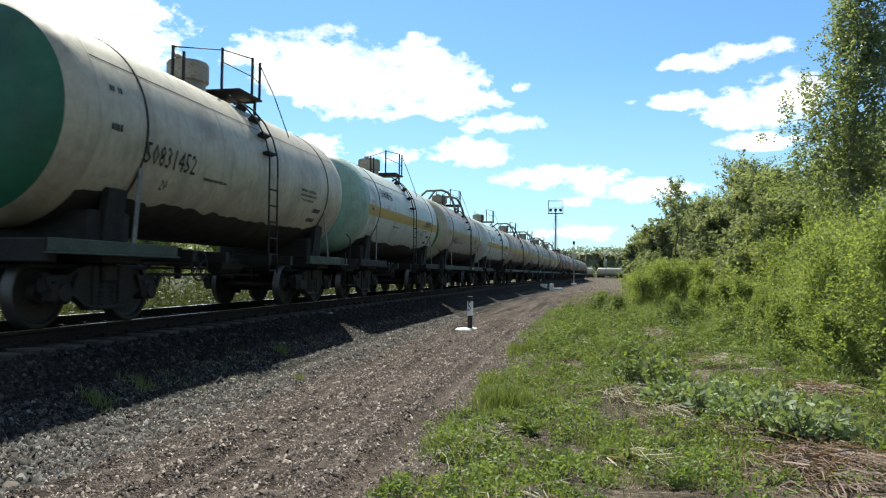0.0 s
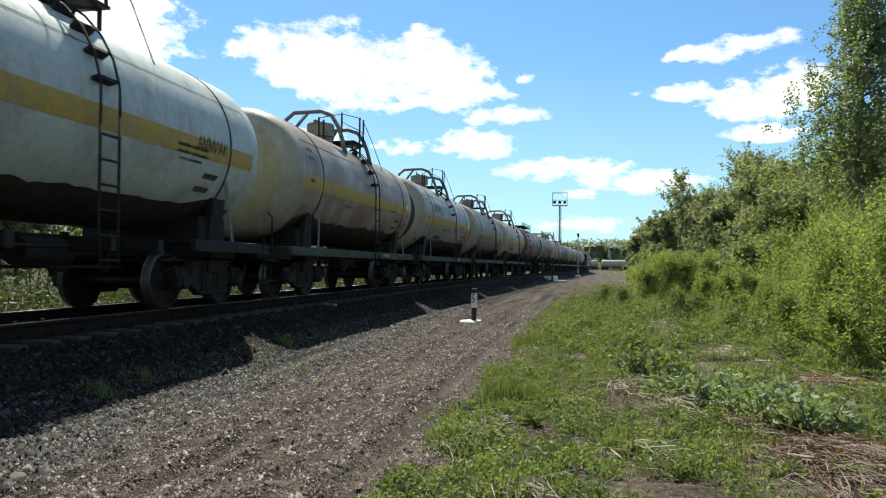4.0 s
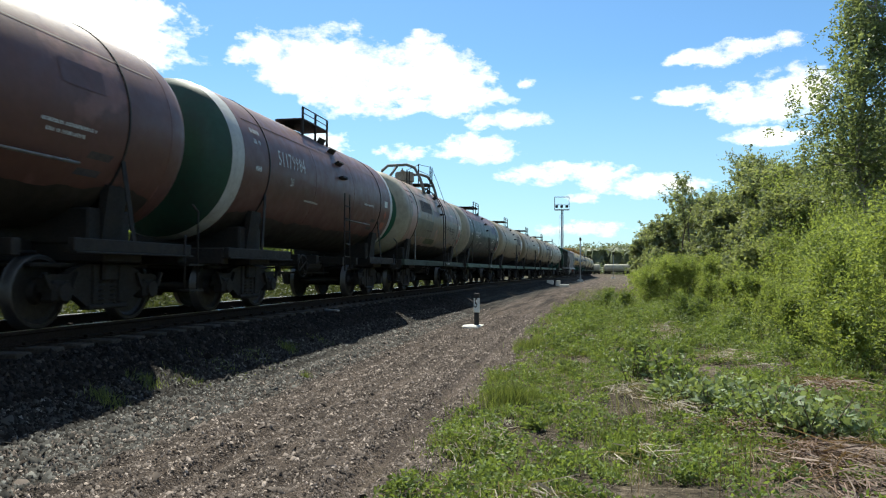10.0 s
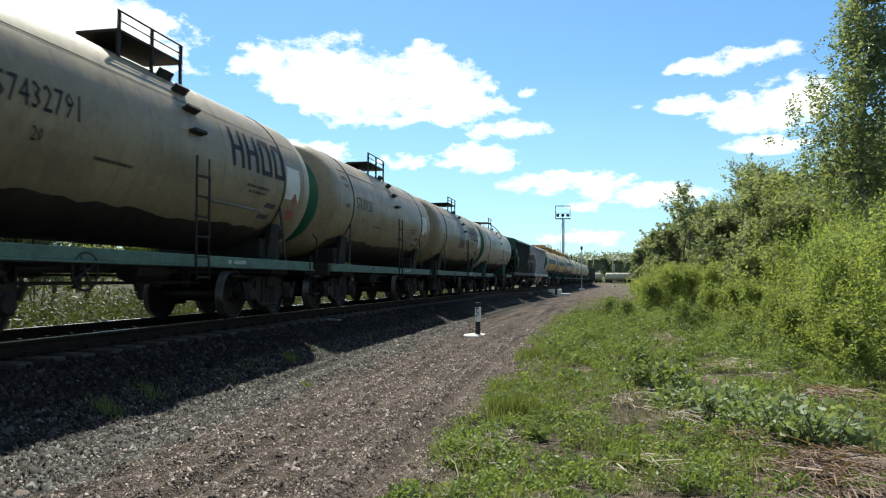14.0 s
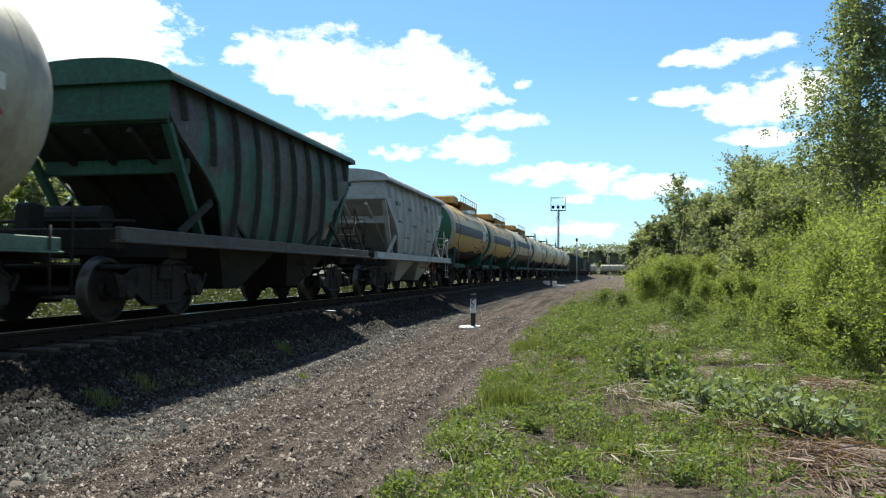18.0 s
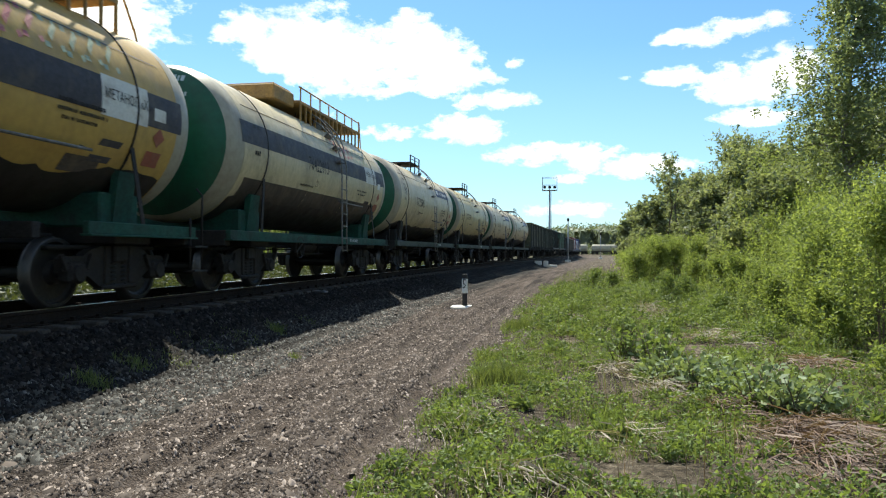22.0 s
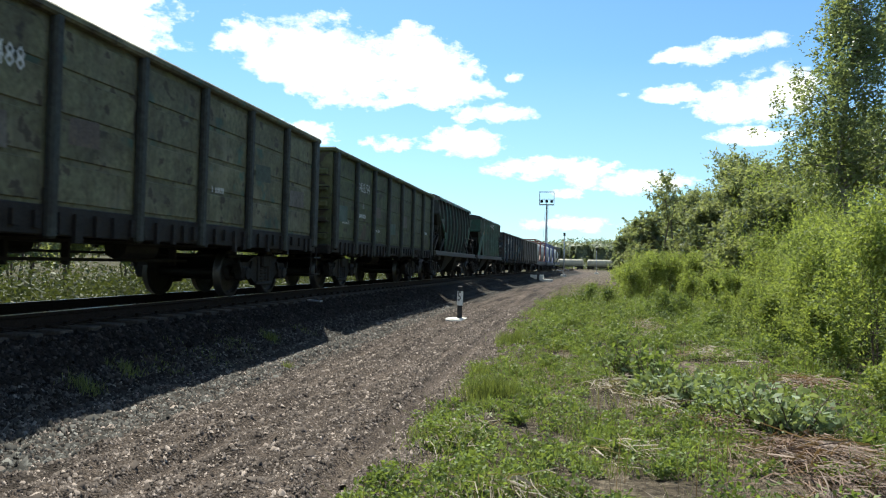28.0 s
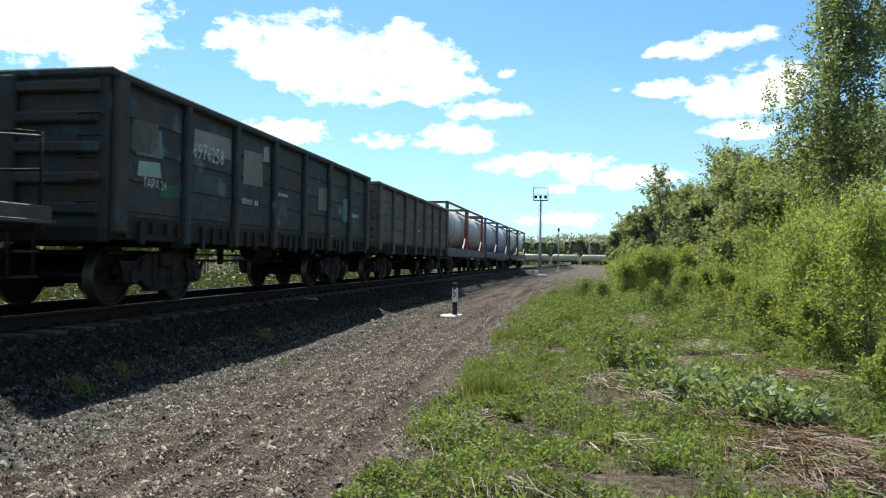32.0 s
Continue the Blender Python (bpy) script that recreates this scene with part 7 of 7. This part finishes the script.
    for ax in range(3):
        for s_ in (-1, 1):
            for u in (-1, 0):
                for v in (-1, 0):
                    ring = []
                    for du, dv in ((0, 0), (1, 0), (1, 1), (0, 1)):
                        p = [u + du, v + dv]
                        p.insert(ax, s_)
                        ring.append(at_[tuple(p)])
                    quads.append(ring if s_ > 0 else ring[::-1])
    quads = np.array(quads)
    cores, core_faces = [], []
    for i in range(950):
        a = radians(rnd.uniform(-46, 34))
        r = rnd.uniform(370, 540)
        x, y = 7.6 + r * math.sin(a), r * math.cos(a)
        h = (rnd.uniform(15.2, 17.4) + 1.6 * noise.noise((a * 14, 0, 0))) * r / 430
        size = np.array([5.6, 5.6, h * 0.5]) * rnd.uniform(0.8, 1.2)
        mid_ = np.array([x, y, h - size[2]])
        core_faces.append(quads + len(cores) * 26)
        cores.append(ball * size * 0.82 * RNG.uniform(0.8, 1.1, (26, 1)) + mid_)
        q = RNG.normal(size=(150, 3))
        q = q / np.linalg.norm(q, axis=1)[:, None] * size * RNG.uniform(0.75, 1.08, (150, 1)) + mid_
        pts.append(q)
    tagged(new("far_wood_depth", quick_mesh("far_wood_depth", np.concatenate(cores), np.concatenate(core_faces), M["hazed_far_leaf"])), "dense inner crowns of the distant wood", "woods", kind="stuff")
    for i in range(150):     # bushes on the near side of the woods
        a = radians(rnd.uniform(-30, 8))
        r = rnd.uniform(215, 350) if a < radians(-3) else rnd.uniform(318, 350)
        x, y = 7.6 + r * math.sin(a), r * math.cos(a)
        h = rnd.uniform(3, 6)
        q = RNG.normal(size=(70, 3)) * np.array([1.6, 1.6, h * 0.24]) + np.array([x, y, h * 0.45])
        q[:, 2] = np.clip(q[:, 2], 0.1, h + 1)
        pts.append(q)
    v, f = leaves(np.concatenate(pts), 1.1, 0.9, simple=True)
    tagged(new("far_woods", quick_mesh("far_woods", v, f, M["hazed_far_leaf"])), "distant mixed wood on the horizon", "woods", kind="stuff")
    # grass and weeds on the verge
    def scatter(n, d0, d1, y0, y1, power=1.0, keep=None):
        ys = y0 + (y1 - y0) * RNG.random(n) ** power
        ds = d0 + (d1 - d0) * RNG.random(n)
        xs = ds + np.array([track_x(q) for q in ys])
        ok = np.array([keep is None or keep(a, b) for a, b in zip(xs, ys)])
        return on_ground(xs[ok], ys[ok])

    # x, y, half width, half length, count, reddish
    heaps = ((9.6, 18.4, 0.35, 1.9, 420, False), (10.15, 12.6, 0.5, 0.6, 260, False), (10.55, 9.5, 0.45, 0.6, 300, True), (9.5, 5.95, 0.5, 0.65, 800, True), (9.75, 5.0, 0.6, 0.6, 700, True), (9.05, 7.0, 0.25, 0.4, 200, True),
             (8.55, 7.9, 0.25, 0.4, 120, False), (8.2, 9.1, 0.3, 0.4, 120, False), (6.75, 6.4, 0.35, 0.5, 120, False), (7.2, 4.7, 0.5, 0.3, 130, False), (8.1, 6.1, 0.3, 0.4, 60, False))

    def verge(x, y):
        for hx, hy, hw, hl, n_, _ in heaps:
            if n_ > 250 and ((x - hx) / hw) ** 2 + ((y - hy) / hl) ** 2 < 0.3 + 0.4 * noise.noise((x * 2, y * 2, 77)):
                return False
        d = x - track_x(y)
        edge = 6.25 + 0.35 * noise.noise((y * 0.6, 0, 0)) + 0.2 * noise.noise((y * 2.2, 5, 0))
        return d > edge and noise.noise((x * 0.9, y * 0.9, 9)) + 0.3 * noise.noise((x * 3.1, y * 3.1, 19)) > -0.3
    def thick(x, y):
        return noise.noise((x * 1.1, y * 0.8, 50)) + 0.6 * noise.noise((x * 2.7, y * 2.2, 51))
    p = scatter(64000, 5.8, 13.0, 2.5, 34.0, 1.7, lambda x, y: verge(x, y) and thick(x, y) > -0.26)
    v, f = blades(p, 0.11, 0.006)
    tagged(new("grass", quick_mesh("grass", v, f, M["grass"])), "short fresh green grass on the verge", "grass", kind="stuff")
    p = scatter(30000, 6.2, 12.0, 3.0, 60.0, 1.3, lambda x, y: verge(x, y) and noise.noise((x * 1.6, y * 1.6, 30)) > 0.12)
    v, f = blades(p, 0.26, 0.0065, 0.35)
    tagged(new("tall_grass", quick_mesh("tall_grass", v, f, M["grass"])), "tufts of taller grass", "grass", kind="stuff")
    # low domed weeds with bare soil between them
    c = scatter(6200, 6.0, 12.8, 2.5, 30.0, 1.6, lambda x, y: verge(x, y) and thick(x, y) > -0.3)
    big_ = np.array([max(0.0, thick(q[0], q[1])) for q in c])
    big_ += np.array([max(0.0, noise.noise((q[0] * 0.5, q[1] * 0.35, 140))) * (0.6 if q[1] > 8 else 0.25) for q in c])
    hs, rs = (0.06 + 0.36 * big_) * RNG.uniform(0.5, 1.5, len(c)), (0.07 + 0.15 * big_) * RNG.uniform(0.7, 1.5, len(c))
    i = np.repeat(np.arange(len(c)), 44)
    a, e = RNG.uniform(0, 2 * np.pi, len(i)), np.arccos(RNG.uniform(0.05, 1.0, len(i)))
    k = RNG.uniform(0.75, 1.1, len(i))
    p = c[i] + np.stack([np.cos(a) * np.sin(e) * rs[i] * k, np.sin(a) * np.sin(e) * rs[i] * k, np.cos(e) * hs[i] * k], 1)
    v, f = leaves(p, 0.046, 0.021, up=0.35)
    tagged(new("weed_clumps", quick_mesh("weed_clumps", v, f, M["weed"])), "leafy clumps of green weeds", "weeds", kind="stuff")
    # separate knee-high plants between the verge and the thicket
    c = scatter(620, 6.9, 13.5, 6.0, 34.0, 1.05, lambda x, y: noise.noise((x * 0.8, y * 0.5, 160)) > 0.1 - 0.06 * max(0.0, x - track_x(y) - 8.0) - (0.2 if y > 13 else 0.0) and all(((x - hx) / (hw + 0.25)) ** 2 + ((y - hy + 0.6) / (hl + 1.0)) ** 2 > 1 for hx, hy, hw, hl, n_, _ in heaps if n_ > 200))
    far_ = np.clip((c[:, 1] - 6.0) / 10.0, 0.25, 1.0)
    hs, rs = RNG.uniform(0.16, 0.5, len(c)) * far_, RNG.uniform(0.12, 0.36, len(c)) * (0.4 + 0.6 * far_)
    i = np.repeat(np.arange(len(c)), 130)
    a, e, k = RNG.uniform(0, 2 * np.pi, len(i)), np.arccos(RNG.uniform(-0.1, 1.0, len(i))), RNG.uniform(0.55, 1.1, len(i))
    p = c[i] + np.stack([np.cos(a) * np.sin(e) * rs[i] * k, np.sin(a) * np.sin(e) * rs[i] * k, (0.3 + 0.7 * np.cos(e)) * hs[i] * k], 1)
    v, f = leaves(p, 0.085, 0.034, up=0.3)
    tagged(new("tall_weeds", quick_mesh("tall_weeds", v, f, M["herb"])), "knee-high leafy weeds before the thicket", "weeds", kind="stuff")
    p = scatter(1700, 6.3, 12.0, 3.0, 24.0, 1.3, lambda x, y: noise.noise((x * 0.7, y * 0.7, 110)) > 0.1)
    v, f = blades(p, 0.42, 0.005, 0.2)
    tagged(new("dead_stems", quick_mesh("dead_stems", v, f, M["red_blade"])), "upright brown dead stems", "dry grass", kind="stuff")
    p = scatter(22000, 6.1, 13.0, 2.5, 28.0, 1.5, lambda x, y: thick(x, y) < 0.1 and x - track_x(y) > 6.3)
    v, f = blades(p, 0.11, 0.006, 1.8, 0.22)
    tagged(new("dry_stalks", quick_mesh("dry_stalks", v, f, M["dry_blade"])), "pale dry stalks lying among the grass", "dry grass", kind="stuff")
    # heaps of long dead stalks, most of them lying the same way
    for x, y, w, l, n, red in heaps:
        q = RNG.normal(size=(n, 2)) * np.array([w, l]) * 0.5
        p = on_ground(x + q[:, 0], y + q[:, 1], -0.01)
        a = np.where(RNG.random(n) < 0.75, RNG.normal(-1.1, 0.35, n), RNG.uniform(0, 6.28, n))
        ln = RNG.uniform(0.12, 0.5, n)
        way = np.stack([np.cos(a) * ln, np.sin(a) * ln, RNG.normal(0.0, 0.06, n)], 1)
        lift = RNG.uniform(0.0, 0.13, n) * np.exp(-(q[:, 0] / w) ** 2 - (q[:, 1] / l) ** 2)
        side = np.stack([-np.sin(a), np.cos(a), RNG.normal(0, 0.6, n)], 1) * RNG.uniform(0.002, 0.0055, n)[:, None]
        p[:, 2] += lift
        mid_ = p + way * 0.5 + np.stack([RNG.normal(0, 0.02, n), RNG.normal(0, 0.02, n), RNG.uniform(0, 0.05, n)], 1)
        end = p + way
        end[:, 2] = np.maximum(end[:, 2], p[:, 2] - lift + 0.005)
        v = np.stack([p - side, p + side, mid_ + side, mid_ - side, end + side * 0.6, end - side * 0.6], 1).reshape(-1, 3)
        f = (np.array([(0, 1, 2, 3), (3, 2, 4, 5)])[None] + (6 * np.arange(n))[:, None, None]).reshape(-1, 4)
        tagged(new("dead_stalks", quick_mesh("dead_stalks", v, f, M["red_blade" if red else "dry_blade"])), "matted heap of dead reddish stalks" if red else "matted heap of dry grey straw", "dead stalks", kind="stuff")
    # broad-leaved plants in a slanting drift
    for i in range(24):
        f_ = i / 23
        x, y = float(np.interp(f_, (0, 0.3, 0.7, 1), (8.35, 8.8, 9.3, 9.75))) + rnd.uniform(-0.24, 0.24), float(np.interp(f_, (0, 0.3, 0.7, 1), (9.7, 8.6, 7.3, 6.55))) + rnd.uniform(-0.35, 0.35)
        h = rnd.uniform(0.22, 0.45) if i > 4 else rnd.uniform(0.45, 0.65)
        c = thing("broad_leaf_plant", "pale-leaved bushy weed with broad leaves", "plant", "broad-leaved plants", at=Matrix.Translation((x, y, rest(x, y))))
        s = Shape()
        pts = []
        for k in range(rnd.randint(8, 14)):
            a, r = rnd.uniform(0, 6.28), rnd.uniform(0.05, 0.34)
            tip = Vector((math.cos(a) * r, math.sin(a) * r, h * rnd.uniform(0.5, 1.0)))
            s.pipe([(tip.x * 0.15, tip.y * 0.15, -0.03), tip * 0.6, tip], [0.007, 0.005, 0.003], 4)
            pts += [(tip * rnd.uniform(0.4, 1.05) + Vector((rnd.gauss(0, 0.05), rnd.gauss(0, 0.05), rnd.gauss(0, 0.03))))[:] for g in range(11)]
        part("stalk", s, M["bark"], c)
        v, f = leaves(np.array(pts), 0.092, 0.048, up=0.1)
        part("foliage", quick_mesh("foliage", v, f, M["pale_weed" if i > 4 else "weed"]), None, c)
    # single tufts on the ballast foot and the verge
    for i, (x, y, h, r, n) in enumerate(((2.5, 12.0, 0.16, 0.14, 110), (2.5, 7.0, 0.13, 0.2, 130), (2.4, 7.9, 0.13, 0.16, 90), (2.55, 8.6, 0.07, 0.3, 90), (2.5, 9.6, 0.06, 0.4, 110), (2.45, 10.8, 0.07, 0.4, 120), (3.6, 10.1, 0.12, 0.07, 40), (6.8, 8.4, 0.27, 0.3, 520),
                                          (6.7, 14.5, 0.26, 0.4, 380), (2.5, 13.6, 0.06, 0.3, 80), (6.5, 10.6, 0.16, 0.25, 200), (6.6, 6.4, 0.16, 0.3, 240))):
        q = RNG.normal(size=(n, 2)) * r * 0.5
        p = on_ground(x + q[:, 0], y + q[:, 1])
        p = np.repeat(p, 2, axis=0) + RNG.normal(0, 0.03, (2 * len(p), 3)) * np.array([1, 1, 0])
        v, f = blades(p, h * 0.9, 0.007, 0.45)
        tagged(new("grass_tuft", quick_mesh("grass_tuft", v, f, M["grass"])), "tuft of fresh grass in the gravel", "grass tuft", "grass tufts", "stuff")
    # weeds and bushes beyond the track
    c = scatter(2600, -8.0, -3.4, -3.0, 60.0, 1.5)
    hs, rs = RNG.uniform(0.45, 1.5, len(c)), RNG.uniform(0.14, 0.36, len(c))
    i = np.repeat(np.arange(len(c)), 36)
    p = c[i] + RNG.normal(size=(len(i), 3)) * np.stack([rs[i], rs[i], 0 * rs[i]], 1) + np.stack([0 * rs[i], 0 * rs[i], hs[i] * RNG.random(len(i))], 1)
    v, f = leaves(p, 0.14, 0.06, up=0.4, simple=True)
    tagged(new("far_verge_weeds", quick_mesh("far_verge_weeds", v, f, M["bush"])), "waist-high green weeds beyond the track", "weeds", kind="stuff")
    p = scatter(9000, -9.0, -3.3, -3.0, 50.0, 1.2)
    v, f = blades(p, 0.6, 0.009, 0.35)
    tagged(new("far_verge_straw", quick_mesh("far_verge_straw", v, f, M["dry_blade"])), "pale dry grass beyond the track", "dry grass", kind="stuff")
    # grass beyond the track
    p = scatter(14000, -12.0, -3.2, -2.0, 60.0, 1.3)
    v, f = blades(p, 0.55, 0.016, 0.4)
    tagged(new("far_verge_grass", quick_mesh("far_verge_grass", v, f, M["bush"])), "rough green grass beyond the track", "grass", kind="stuff")


def stones(name, label, n, d0, d1, y0, y1, size, material, power=2.0):
    """Loose stones lying on the ground, each with its own shape."""
    ys = y0 + (y1 - y0) * RNG.random(n) ** power
    ds = d0 + (d1 - d0) * RNG.random(n)
    xs = ds + np.array([track_x(q) for q in ys])
    p = on_ground(xs, ys, 0.0)
    s = size * np.exp(RNG.normal(0, 0.35, (n, 1, 1)))
    base = np.array([(1.15, 0.1, -0.4), (0.0, 0.75, -0.4), (-1.15, 0.0, -0.4), (0.1, -0.75, -0.4), (0.5, -0.1, 0.6), (-0.45, 0.15, 0.55)])
    tris = np.array([(0, 1, 4), (1, 5, 4), (1, 2, 5), (2, 3, 5), (3, 4, 5), (3, 0, 4)])
    v = base[None] * s * RNG.uniform(0.55, 1.3, (n, 6, 3))
    tilt = RNG.normal(0, 0.35, (n, 1, 2))
    v[..., 2] += v[..., 0] * tilt[..., 0] + v[..., 1] * tilt[..., 1]
    a = RNG.uniform(0, 6.28, n)
    c, sn = np.cos(a)[:, None], np.sin(a)[:, None]
    v = np.stack([v[..., 0] * c - v[..., 1] * sn, v[..., 0] * sn + v[..., 1] * c, v[..., 2]], -1) + p[:, None, :]
    f = (tris[None] + (np.arange(n) * 6)[:, None, None]).reshape(-1, 3)
    tagged(new(name, quick_mesh(name, v.reshape(-1, 3), f, material)), label, "gravel", kind="stuff")


build_plants()
stones("ballast_stones", "crushed stone of the ballast slope, dark with brake dust and painted-in shade", 22000, 1.3, 2.75, 3.0, 30.0, 0.03, M["ballast_stone"])
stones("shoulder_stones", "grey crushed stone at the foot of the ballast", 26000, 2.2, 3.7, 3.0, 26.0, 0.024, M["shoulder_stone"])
stones("road_gravel", "brown-grey gravel of the service road", 105000, 2.9, 6.9, 2.8, 26.0, 0.0135, M["road_stone"])
stones("road_cobbles", "larger loose stones on the service road", 5000, 2.8, 6.8, 2.8, 30.0, 0.024, M["road_stone"])


# ---- what moves ----
def motions():
    times = [float(t) for t in range(0, 33)]
    for item in TRAIN:
        w, mid, dy = item if len(item) == 3 else (*item, 0.0)
        walk(w, [(t, riding(mid + dy - run(t))) for t in times])
    for w, at, axle in SPIN:
        rows, turned = [], 0.0
        near = [k / 30 for k in range(0, 961, 2) if -4 < axle - run(k / 30) < 42]
        if not near:
            rows = [(0.0, Matrix.Translation(at)), (32.0, Matrix.Translation(at))]
        else:
            base = run(near[0])
            for t in near:
                rows.append((t, Matrix.Translation(at) @ Matrix.Rotation((run(t) - base) / R_WHEEL, 4, "X")))
            if near[0] > 0.1:
                rows.insert(0, (0.0, rows[0][1]))
            if near[-1] < 31.9:
                rows.append((32.0, rows[-1][1]))
        walk(w, rows)


motions()
